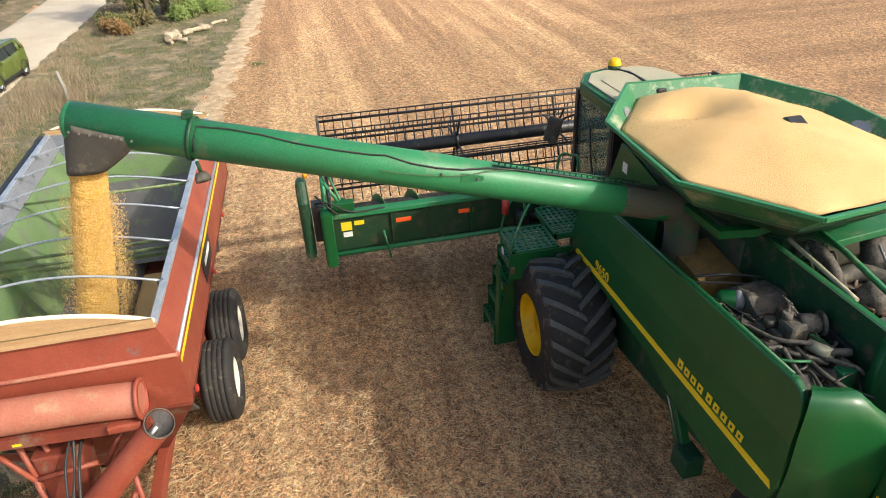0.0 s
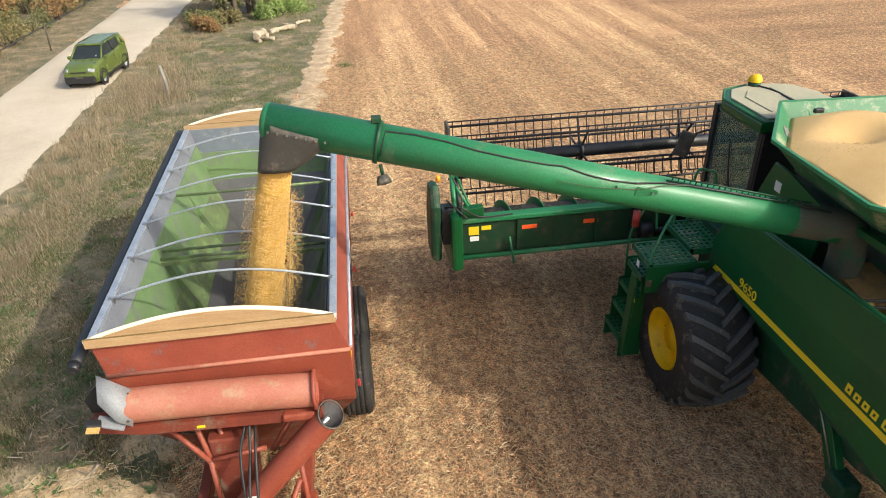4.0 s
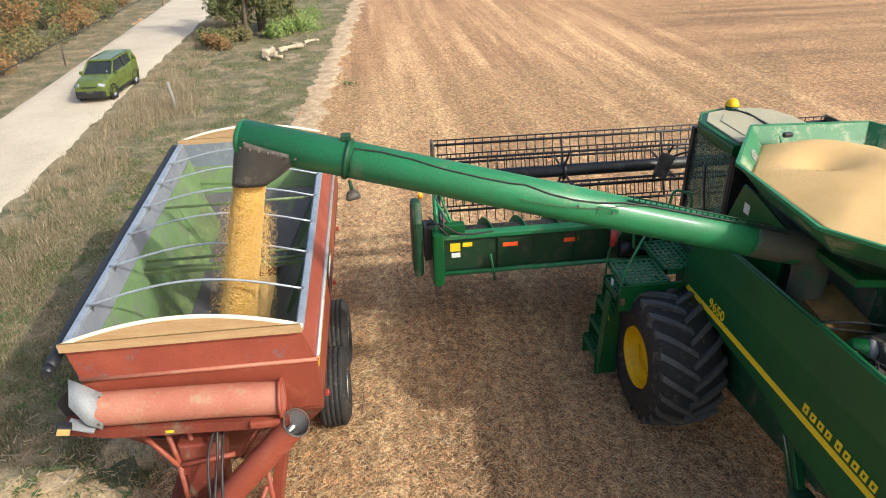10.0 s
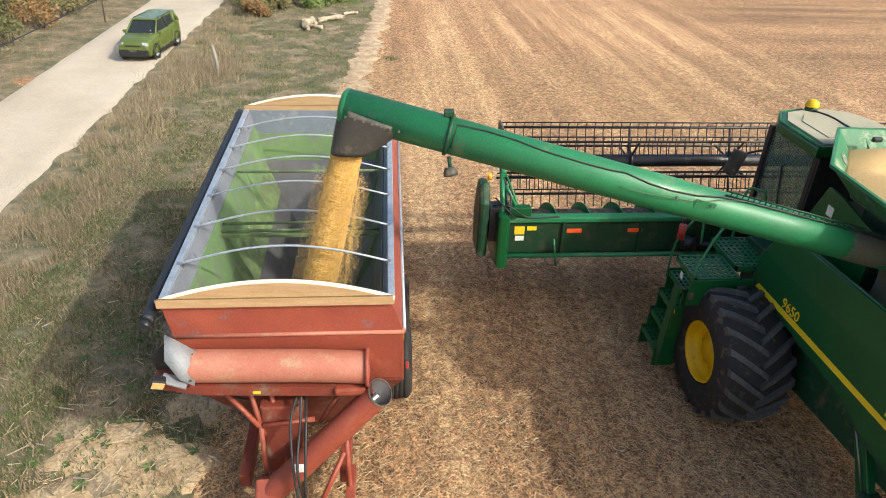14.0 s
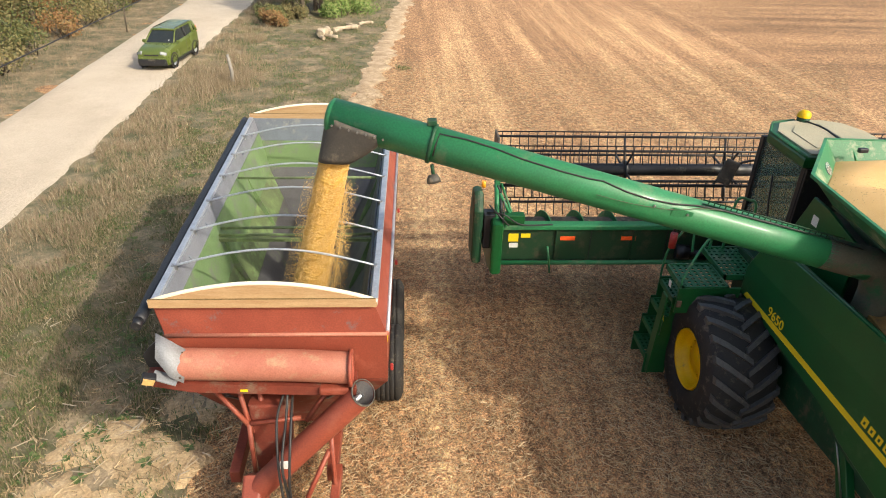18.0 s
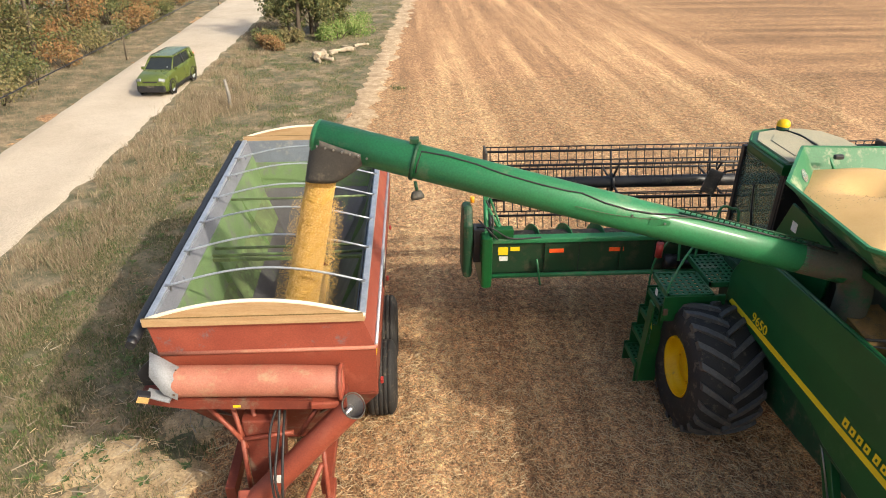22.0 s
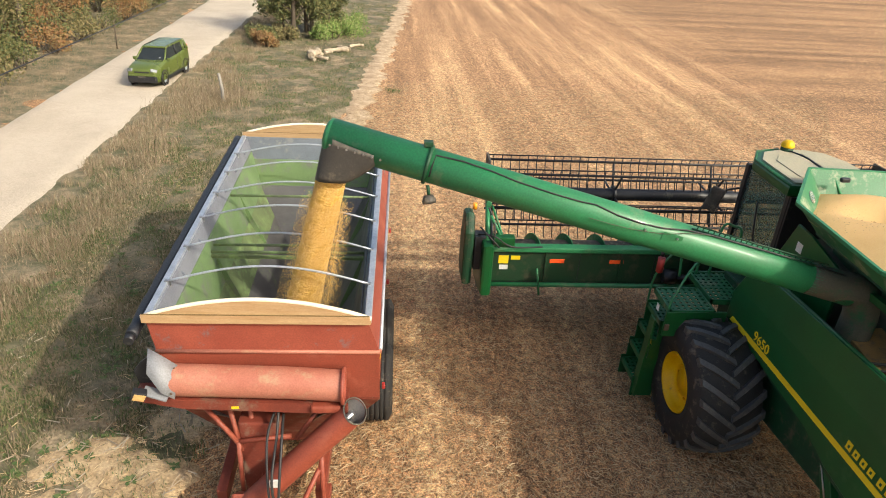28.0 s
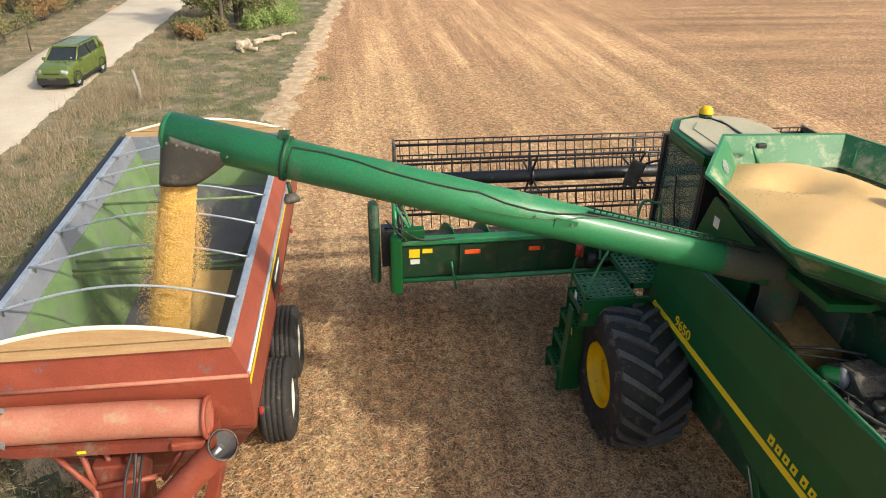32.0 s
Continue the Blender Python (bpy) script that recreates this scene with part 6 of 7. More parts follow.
def tank_heap():
    """A dome of beans with a hollow near the auger well, its skirt reaching down into the tank."""
    fill = (0.6, 0.4, 0.3, 0.4, 0.55, 0.72, 0.78, 0.76)
    near = (0.12, 0.0, 0.0, 0.0, 0.0, 0.1, 0.12, 0.15)
    poly = [(ax + (bx - ax) * (f - q), ay + (by - ay) * (f - q)) for (ax, ay), (bx, by), f, q in zip(TANK_LOW, TANK, fill, near)]

    def edge_height(x, y):
        best = (9.0, 3.7)
        for k, (ax, ay) in enumerate(poly):
            bx, by = poly[(k + 1) % 8]
            t = min(1, max(0, ((x - ax) * (bx - ax) + (y - ay) * (by - ay)) / ((bx - ax) ** 2 + (by - ay) ** 2)))
            f = fill[k] + (fill[(k + 1) % 8] - fill[k]) * t
            best = min(best, (math.hypot(x - ax - t * (bx - ax), y - ay - t * (by - ay)), TZ0 + (TZ - TZ0) * f))
        return best[1]

    bm = B()
    nr, ns = 26, 72
    cen = Vector((1.95, -1.1))
    rings = []
    for i in range(nr + 1):
        f = i / nr
        ring = []
        for k in range(ns):
            a = k * math.tau / ns
            d = Vector((math.cos(a), math.sin(a)))
            lo, hi = 0.0, 3.0
            for _ in range(18):
                m = (lo + hi) / 2
                p = cen + d * m
                lo, hi = (m, hi) if inside(poly, p.x, p.y) else (lo, m)
            p = cen + d * lo * max(f, 0.001)
            z = edge_height(*(cen + d * lo)) + (4.06 - edge_height(*(cen + d * lo))) * (1 - f ** 2.0) + 0.1 * math.exp(-((p.x - 2.0) ** 2 + (p.y - 0.2) ** 2) / 0.25)
            z -= 0.24 * math.exp(-((p.x - 1.62) ** 2 + (p.y + 0.45) ** 2) / 0.16) * (1 - f ** 3)
            z += 0.012 * noise.noise((p.x * 2.5, p.y * 2.5, 0)) + 0.004 * noise.noise((p.x * 14, p.y * 14, 4))
            ring.append(bm.verts.new((p.x, p.y, z)))
            if i == 0:
                break
        rings.append(ring)
    for k in range(ns):
        bm.faces.new((rings[0][0], rings[1][k], rings[1][(k + 1) % ns]))
    for a, b in zip(rings[1:], rings[2:]):
        for k in range(ns):
            bm.faces.new((a[k], b[k], b[(k + 1) % ns], a[(k + 1) % ns]))
    low = [bm.verts.new((cen.x + (v.co.x - cen.x) * 0.4, cen.y + (v.co.y - cen.y) * 0.4, TZ0 - 0.1)) for v in rings[-1]]
    for k in range(ns):
        bm.faces.new((rings[-1][k], low[k], low[(k + 1) % ns], rings[-1][(k + 1) % ns]))
    for f in bm.faces:
        f.smooth = True
    top = [v.co.copy() for r in rings[2:-1] for v in r]
    ob = tagged(part("grain_heap", bm, GRAIN), "heap of golden soybeans filling the combine's tank", "grain heap")
    # loose kernels and bits of pod on the surface
    rnd = random.Random(31)
    for name, count, material, size, spot in (("loose_kernels", 3500, GRAIN, 0.003, None), ("pod_litter", 260, POD, 0.0045, Vector((1.15, -0.55, 3.8)))):
        verts, faces = [], []
        near = [p for p in top if spot is None or (p - spot).length < 0.55]
        for _ in range(count):
            p = rnd.choice(near) + Vector((rnd.uniform(-0.05, 0.05), rnd.uniform(-0.05, 0.05), 0.002))
            r = size * rnd.uniform(0.6, 1.25)
            b = len(verts)
            verts += [tuple(p + Vector(o) * r) for o in OCTA]
            faces += [tuple(b + i for i in t) for t in OCTA_FACES]
        me = bpy.data.meshes.new(name)
        me.from_pydata(verts, [], faces)
        me.materials.append(material)
        o = new(name, me)
        o.parent = ob
        o["kind"] = "stuff"
    return ob


heap = tank_heap()


def cart_heap():
    bm = B()
    n = 30
    g = []
    for i in range(n + 1):
        row = []
        for j in range(n + 1):
            x, y = -5.78 + 1.02 * i / n, -0.95 + 3.8 * j / n
            d = math.hypot(x + 5.1, (y + 0.9) * 0.8)
            row.append(bm.verts.new(cart_size(Vector((x, y, max(1.12, 1.55 - 0.45 * d) + 0.02 * noise.noise((x * 3, y * 3, 1)))))))
        g.append(row)
    for i in range(n):
        for j in range(n):
            f = bm.faces.new((g[i][j], g[i + 1][j], g[i + 1][j + 1], g[i][j + 1]))
            f.smooth = True
    return tagged(part("grain_pile", bm, GRAIN), "pile of soybeans growing in the cart", "grain pile")


pile = cart_heap()
STREAM_TOP, STREAM_LOW = Vector((-4.68, -0.3, 4.16)), Vector((-5.15, -0.25, 2.2))
PERIOD = 0.3


def kernel_cloud(name, count, spread, core, rnd, material, label):
    """Beans along the fall, repeating every PERIOD so that the fall can go on without an end."""
    axis = STREAM_LOW - STREAM_TOP
    length = axis.length + PERIOD
    d = axis.normalized()
    u = Vector((1, 0, 0)) - d * d.x
    u.normalize()
    w = d.cross(u)
    verts, faces = [], []
    reps = int(length / PERIOD) + 1
    for _ in range(count):
        s0 = rnd.random() * PERIOD
        rad = spread * (core + (1 - core) * rnd.random() ** 0.7) if rnd.random() < 0.72 else spread * (1.0 + 0.75 * rnd.random() ** 2.8)
        a = rnd.random() * math.tau
        r = rnd.uniform(0.0038, 0.0062)
        for k in range(reps):
            s = s0 + k * PERIOD
            grow = 0.76 + 0.24 * max(s, 0) / length
            if s < 0.42 and rad > spread:
                continue
            lean = 0.05 * max(0.0, s) * (1 if math.cos(a) > 0 and rad > spread else 0)
            c = STREAM_TOP + d * s + u * (rad * 1.15 * math.cos(a) * grow + lean) + w * (rad * math.sin(a) * grow)
            b = len(verts)
            verts += [tuple(c + Vector(o) * r) for o in OCTA]
            faces += [tuple(b + i for i in t) for t in OCTA_FACES]
    return verts, faces


def stream():
    rnd = random.Random(7)
    th = thing("grain_stream", "stream of golden soybeans falling from the spout", "grain stream")
    axis = STREAM_LOW - STREAM_TOP
    d = axis.normalized()
    length = axis.length + PERIOD
    bm = B()
    seg, n = 26, 160
    rings = []
    for i in range(n + 1):
        s = i / n * length
        c = STREAM_TOP + d * s
        grow = 0.76 + 0.24 * max(s, 0) / length
        ring = []
        for k in range(seg):
            a = k * math.tau / seg
            ph = math.tau * s / PERIOD
            q = 0.176 * grow * (1 + 0.04 * math.sin(ph + 3 * a) * math.sin(2 * a) + 0.08 * noise.noise((2 * math.cos(a), 2 * math.sin(a), math.cos(ph))) + 0.09 * noise.noise((5 * math.cos(a), 5 * math.sin(a) + 2 * math.sin(ph), 3 * math.cos(ph))))
            ring.append(bm.verts.new(c + Vector((q * 1.2 * math.cos(a), q * math.sin(a), 0))))
        rings.append(ring)
    for a, b in zip(rings, rings[1:]):
        for k in range(seg):
            bm.faces.new((a[k], a[(k + 1) % seg], b[(k + 1) % seg], b[k]))
    part("stream_core", bm, KERNEL, th)
    v, f = kernel_cloud("kernels", 7600, 0.18, 0.93, rnd, KERNEL, "")
    me = bpy.data.meshes.new("kernels")
    me.from_pydata(v, [], f)
    me.materials.append(KERNEL_PALE)
    ob = new("kernels", me)
    ob.parent = th
    ob["kind"] = "stuff"
    return th


flow = stream()


# ---- car on the road ----
def car():
    c = thing("car", "lime green boxy hatchback parked on the gravel road", "car", at=(-13.5, 20.05, 0.07, 176))
    c.scale = (0.71, 0.86, 0.8)
    W, L = 0.86, 1.98

    def section(y, zs, ws):
        return [(w, y, z) for z, w in zip(zs, ws)]

    rows = [  # y forward, hood and body outline: heights and half widths from sill to belt
        (L, [0.3, 0.5, 0.72, 0.8], [0.62, 0.72, 0.66, 0.55]),
        (L - 0.12, [0.24, 0.5, 0.82, 0.9], [0.78, 0.82, 0.78, 0.64]),
        (1.45, [0.22, 0.5, 0.9, 1.0], [0.85, 0.86, 0.84, 0.72]),
        (0.95, [0.22, 0.5, 0.95, 1.06], [0.85, 0.87, 0.85, 0.76]),
        (0.0, [0.22, 0.5, 0.98, 1.08], [0.85, 0.87, 0.86, 0.8]),
        (-1.2, [0.24, 0.5, 1.0, 1.12], [0.85, 0.88, 0.87, 0.8]),
        (-1.8, [0.28, 0.5, 1.02, 1.14], [0.84, 0.87, 0.85, 0.78]),
        (-L, [0.36, 0.55, 1.0, 1.12], [0.74, 0.8, 0.78, 0.7]),
    ]
    bm = B()
    rings = []
    for y, zs, ws in rows:
        left = [bm.verts.new((-w, y, z)) for z, w in zip(zs, ws)]
        right = [bm.verts.new((w, y, z)) for z, w in zip(zs, ws)]
        rings.append(left + right[::-1])
    for a, b in zip(rings, rings[1:]):
        for k in range(len(a)):
            bm.faces.new((a[k], a[(k + 1) % len(a)], b[(k + 1) % len(a)], b[k])).smooth = True
    bm.faces.new(rings[0])
    bm.faces.new(rings[-1])
    body = part("body", bm, CARPAINT, c, "lime green car body")
    md = body.modifiers.new("round", "BEVEL")
    md.width, md.segments = 0.03, 2

    def cabin(name, inset, grow, z0, z1, material, lab=""):
        q = [(0.82, 0.3, 0.78), (-1.86, -1.68, 0.78)]
        bm = B()
        lo = [bm.verts.new(p) for p in ((-0.77 + inset, 0.92, z0), (0.77 - inset, 0.92, z0), (0.78 - inset, -1.88, z0), (-0.78 + inset, -1.88, z0))]
        hi = [bm.verts.new(p) for p in ((-0.62 + inset, 0.3, z1), (0.62 - inset, 0.3, z1), (0.63 - inset, -1.72, z1), (-0.63 + inset, -1.72, z1))]
        bm.faces.new(lo)
        bm.faces.new(hi)
        for k in range(4):
            bm.faces.new((lo[k], lo[(k + 1) % 4], hi[(k + 1) % 4], hi[k]))
        return part(name, bm, material, c, lab)

    cabin("window_glass", 0.0, 0, 1.04, 1.52, CAR_GLASS, "dark car windows")
    bm = box((-0.66, -1.8, 1.5), (0.66, 0.36, 1.6), 0.045)
    part("roof", bm, CARPAINT, c, "lime green roof")
    for s in (-1, 1):
        for a, b in (((0.78, 0.94, 1.04), (0.64, 0.3, 1.54)), ((0.8, -0.5, 1.06), (0.65, -0.55, 1.54)), ((0.8, -1.4, 1.08), (0.65, -1.45, 1.54)), ((0.79, -1.86, 1.08), (0.64, -1.72, 1.54))):
            part("pillar", tube([(s * a[0], a[1], a[2]), (s * b[0], b[1], b[2])], 0.045 if a[1] > -1 else 0.08, 8), CARPAINT if a[1] < -1 or a[1] > 0.5 else BLACK, c)
        part("mirror", box((s * 0.93 - 0.09, 0.66, 1.02), (s * 0.93 + 0.09, 0.78, 1.16), 0.03), CARPAINT, c)
        part("headlight", box((s * 0.62 - 0.17, L - 0.2, 0.7), (s * 0.62 + 0.17, L - 0.02, 0.86), 0.04, Matrix.Translation((s * 0.62, L - 0.1, 0.78)) @ pose(0, 0, 0, 15, s * 12, -s * 18) @ Matrix.Translation((-s * 0.62, -L + 0.1, -0.78))), LAMP_GLASS, c, "clear headlight")
        part("fog_lamp", tube([(s * 0.6, L - 0.06, 0.42), (s * 0.6, L + 0.005, 0.42)], 0.06, 12), LAMP_GLASS, c)
        for y in (1.27, -1.28):
            m = Matrix.Translation((s * 0.76, y, 0.32)) @ pose(0, 0, 0, 0, 0, 0 if s > 0 else 180)
            road_wheel("wheel", 0.32, 0.21, 0.22, 28, c, m, GALV, 3)
            part("wheel_arch", lathe([(0.33, 0.08), (0.4, 0.1), (0.4, 0.125), (0.33, 0.125)], 24, m, True), BLACK, c)
        part("sill", box((s * 0.86 - 0.03, -0.95, 0.2), (s * 0.86 + 0.02, 0.95, 0.34), 0.015), BLACK, c)
        part("tail_lamp", box((s * 0.72 - 0.06, -1.98, 0.95), (s * 0.72 + 0.06, -1.9, 1.3), 0.02), ORANGE, c)
    part("lower_bumper", box((-0.76, L - 0.16, 0.22), (0.76, L + 0.035, 0.56), 0.06), BLACK, c, "black lower bumper and grille")
    part("bumper_bar", box((-0.72, L - 0.1, 0.545), (0.72, L + 0.04, 0.6), 0.02), CARPAINT, c)
    part("bonnet_seam", box((-0.6, 1.05, 1.03), (0.6, 1.07, 1.045), 0.004), BLACK, c)
    for s in (-1, 1):
        part("roof_rail", tube([(s * 0.6, 0.2, 1.61), (s * 0.6, -1.6, 1.61)], 0.018, 6), BLACK, c)
        part("door_seam", box((s * 0.872 - 0.004, -0.32, 0.36), (s * 0.872 + 0.004, -0.305, 1.02)), BLACK, c)
        part("door_handle", box((s * 0.875 - 0.012, -0.25, 0.88), (s * 0.875 + 0.012, -0.08, 0.91), 0.005), CARPAINT, c)
    part("spoiler", box((-0.58, -1.98, 1.53), (0.58, -1.72, 1.57), 0.02), CARPAINT, c)
    part("upper_grille", box((-0.4, L - 0.08, 0.68), (0.4, L + 0.01, 0.75), 0.02), BLACK, c)
    part("number_plate", box((-0.2, L + 0.03, 0.46), (0.2, L + 0.04, 0.55), 0.003), GRUBBY, c)
    part("windscreen_label", box((-0.5, 0.78, 1.12), (-0.45, 0.8, 1.18)), WHITE, c)


car()


# ---- roadside: trees, brush, post, wire, logs, grass ----
def leaf_soup(rnd, centres, per, size, squash=0.8):
    verts, faces = [], []
    for c, r in centres:
        for _ in range(per):
            d = Vector((rnd.gauss(0, 1), rnd.gauss(0, 1), rnd.gauss(0, squash)))
            d = d.normalized() * r * rnd.random() ** 0.4
            p = Vector(c) + d
            u = Vector((rnd.gauss(0, 1), rnd.gauss(0, 1), rnd.gauss(0, 1))).normalized()
            w = u.orthogonal().normalized()
            s = size * rnd.uniform(0.6, 1.4)
            b = len(verts)
            verts += [tuple(p - u * s), tuple(p + w * s * 0.5), tuple(p + u * s), tuple(p - w * s * 0.5)]
            faces.append((b, b + 1, b + 2, b + 3))
    return verts, faces


LEAF_GREEN = foliage("olive green leaves", [(0.035, 0.055, 0.014), (0.07, 0.085, 0.022), (0.12, 0.12, 0.035), (0.17, 0.14, 0.055)])
LEAF_FRESH = foliage("fresh green weeds", [(0.07, 0.13, 0.02), (0.12, 0.2, 0.035), (0.18, 0.24, 0.06), (0.24, 0.24, 0.1)])
LEAF_RUST = foliage("rust brown autumn leaves", [(0.14, 0.065, 0.025), (0.24, 0.115, 0.04), (0.21, 0.14, 0.05), (0.11, 0.07, 0.028)])
LEAF_PALE = foliage("pale yellow-green autumn leaves", [(0.075, 0.078, 0.026), (0.135, 0.12, 0.042), (0.19, 0.15, 0.06), (0.1, 0.078, 0.032)])
GRASS_DRY = foliage("dry grass blades", [(0.18, 0.135, 0.085), (0.34, 0.265, 0.175), (0.22, 0.165, 0.1), (0.26, 0.21, 0.13)])
GRASS_TALL = foliage("brownish tall grass blades", [(0.2, 0.145, 0.09), (0.34, 0.255, 0.165), (0.25, 0.18, 0.12), (0.2, 0.19, 0.1), (0.45, 0.36, 0.25)])
GRASS_GREEN = foliage("green grass blades", [(0.048, 0.09, 0.022), (0.095, 0.135, 0.038), (0.15, 0.155, 0.06), (0.25, 0.21, 0.11)])
GRASS_MIXED = foliage("mixed grass blades", [(0.055, 0.075, 0.025), (0.12, 0.125, 0.05), (0.28, 0.225, 0.14), (0.11, 0.1, 0.045), (0.44, 0.37, 0.25)])
STRAWS = foliage("scattered straw", [(0.12, 0.075, 0.035), (0.4, 0.28, 0.15), (0.6, 0.46, 0.28), (0.18, 0.11, 0.05), (0.5, 0.37, 0.21)])


def tree(x, y, height, spread, leaves, seed, label, lean=0.0, trunk=0.16, low=0.35, dense=90):
    rnd = random.Random(seed)
    t = thing("tree", label, "tree", at=(x, y, 0.0, 0))
    bm = B()
    path = [(0, 0, -0.1), (0.1 * lean, 0.05, height * 0.3), (0.4 * lean, 0.1, height * 0.62), (lean, 0.0, height * 0.92)]
    add_tube(bm, bez(path, 14), [trunk * (1 - 0.85 * k / 15) for k in range(len(bez(path, 14)))], 9)
    cs = []
    pts = bez(path, 14)
    for k in range(13):
        f = low + (1 - low) * k / 13
        o = pts[min(int(f * (len(pts) - 1)), len(pts) - 1)]
        a = rnd.random() * math.tau
        ln = spread * rnd.uniform(0.5, 1.0) * (1.15 - 0.6 * f)
        e = o + Vector((math.cos(a) * ln, math.sin(a) * ln, ln * rnd.uniform(0.2, 0.7)))
        add_tube(bm, bez([o, (o + e) / 2 + Vector((0, 0, 0.12 * ln)), e], 6), [trunk * 0.35 * (1 - 0.8 * q / 6) for q in range(len(bez([o, e, e], 6)))][: len(bez([o, (o + e) / 2, e], 6))], 6)
        for q in (0.5, 0.75, 1.0):
            cs.append((o.lerp(e, q) + Vector((rnd.uniform(-0.25, 0.25), rnd.uniform(-0.25, 0.25), rnd.uniform(-0.1, 0.3))), spread * rnd.uniform(0.18, 0.34)))
    part("trunk", bm, BARK, t)
    v, f = leaf_soup(rnd, cs, dense, 0.07)
    me = bpy.data.meshes.new("crown")
    me.from_pydata(v, [], f)
    me.materials.append(leaves)
    ob = new("crown", me)
    ob.parent = t
    return t


def bush(x, y, r, h, leaves, seed, label, n=10, per=110):
    rnd = random.Random(seed)
    t = thing("shrub", label, "shrub", at=(x, y, 0, 0))
    cs = [((rnd.uniform(-r, r), rnd.uniform(-r, r), h * rnd.uniform(0.25, 0.8)), r * rnd.uniform(0.35, 0.6)) for _ in range(n)]
    bm = B()
    for c, _ in cs:
        add_tube(bm, [(c[0] * 0.2, c[1] * 0.2, -0.05), (c[0] * 0.6, c[1] * 0.6, c[2] * 0.6), c], [0.03, 0.02, 0.008], 5)
    part("stem", bm, BARK, t)
    v, f = leaf_soup(rnd, cs, per, 0.06)
    me = bpy.data.meshes.new("foliage")
    me.from_pydata(v, [], f)
    me.materials.append(leaves)
    ob = new("foliage", me)
    ob.parent = t


def blades(name, spots, rnd, material, label, hmin, hmax, category="grass"):
    """Thin upright blades, each a bent strip of two faces."""
    verts, faces = [], []
    for x, y, z in spots:
        h, a = rnd.uniform(hmin, hmax), rnd.random() * math.tau
        w = 0.0035 + 0.0045 * rnd.random()
        dx, dy = math.cos(a) * w, math.sin(a) * w
        lx, ly = rnd.gauss(0, 0.3) * h, rnd.gauss(0, 0.3) * h
        b = len(verts)
        verts += [(x - dx, y - dy, z - 0.02), (x + dx, y + dy, z - 0.02), (x + dx * 0.8 + lx * 0.4, y + dy * 0.8 + ly * 0.4, z + h * 0.6), (x - dx * 0.8 + lx * 0.4, y - dy * 0.8 + ly * 0.4, z + h * 0.6), (x + lx, y + ly, z + h)]
        faces += [(b, b + 1, b + 2, b + 3), (b + 3, b + 2, b + 4)]
    return soup(name, verts, faces, material, label, category)


def straws(name, count, rnd, region, material, label, lmin, lmax, wmin, wmax, category="straw"):
    """Small bent straw pieces lying on the ground."""
    verts, faces = [], []
    for _ in range(count):
        x, y = region(rnd)
        a, ln, w = rnd.random() * math.tau, rnd.uniform(lmin, lmax), rnd.uniform(wmin, wmax)
        dx, dy = math.cos(a) * ln / 2, math.sin(a) * ln / 2
        px, py = -math.sin(a) * w, math.cos(a) * w
        z0, z1 = rnd.uniform(-0.005, 0.03), rnd.uniform(-0.005, 0.04)
        b = len(verts)
        verts += [(x - dx - px, y - dy - py, z0), (x - dx + px, y - dy + py, z0), (x - dx, y - dy, z0 + 1.6 * w), (x + dx - px, y + dy - py, z1), (x + dx + px, y + dy + py, z1), (x + dx, y + dy, z1 + 1.6 * w)]
        faces += [(b, b + 3, b + 5, b + 2), (b + 1, b + 2, b + 5, b + 4)]
    return soup(name, verts, faces, material, label, category)


for k, (x, y, h, sp) in enumerate(((-9.6, 29.6, 4.5, 1.7), (-8.7, 30.3, 4.2, 1.6), (-10.4, 30.8, 5.0, 1.9), (-9.2, 31.8, 4.6, 1.8), (-8.0, 31.6, 4.0, 1.5))):
    tree(x, y, h, sp, LEAF_GREEN, 11 + k, "olive green tree with dark trunks at the field's edge", 0.3 * (-1) ** k, 0.14, 0.22, 130)
for k, (x, y, r, h, lv) in enumerate(((-10.1, 29.6, 0.6, 0.7, LEAF_PALE), (-7.6, 30.2, 0.9, 0.9, LEAF_FRESH), (-7.1, 31.6, 1.1, 0.7, LEAF_FRESH), (-7.4, 33.8, 1.2, 0.9, LEAF_FRESH), (-10.6, 27.2, 0.6, 0.7, LEAF_RUST), (-11.2, 29.0, 0.7, 0.8, LEAF_GREEN))):
    bush(x, y, r, h, lv, 70 + k, "low leafy shrub at the edge of the field", 12, 160)
for k in range(15):
    rt = random.Random(200 + k)
    y = 9.0 + 2.7 * k
    lv, lab = ((LEAF_RUST, "rust brown autumn tree beyond the road"), (LEAF_GREEN, "green tree beyond the road"), (LEAF_PALE, "pale autumn tree beyond the road"))[(k * 2 + k // 4) % 3]
    tree(road_left(y) - rt.uniform(4.3, 6.8), y + rt.uniform(-0.6, 0.6), rt.uniform(4.5, 6.5), rt.uniform(1.9, 2.5), lv, 30 + k, lab, 0.3 * (-1) ** k, 0.12, 0.08, 110)
for k in range(13):
    rt = random.Random(300 + k)
    y = 8.5 + 3.1 * k
    bush(road_left(y) - rt.uniform(2.5, 3.3), y, 1.0, rt.uniform(0.9, 1.5), (LEAF_PALE, LEAF_GREEN, LEAF_RUST)[k % 3], 60 + k, "brushy thicket shrub beyond the gravel road", 10, 120)

for k in range(14):
    rt = random.Random(400 + k)
    y = 7.0 + 2.9 * k
    bush(road_left(y) - rt.uniform(4.6, 6.4), y, 1.3, rt.uniform(1.8, 2.6), (LEAF_PALE, LEAF_GREEN, LEAF_GREEN, LEAF_RUST)[k % 4], 160 + k, "tall dense thicket shrub beyond the gravel road", 14, 150)


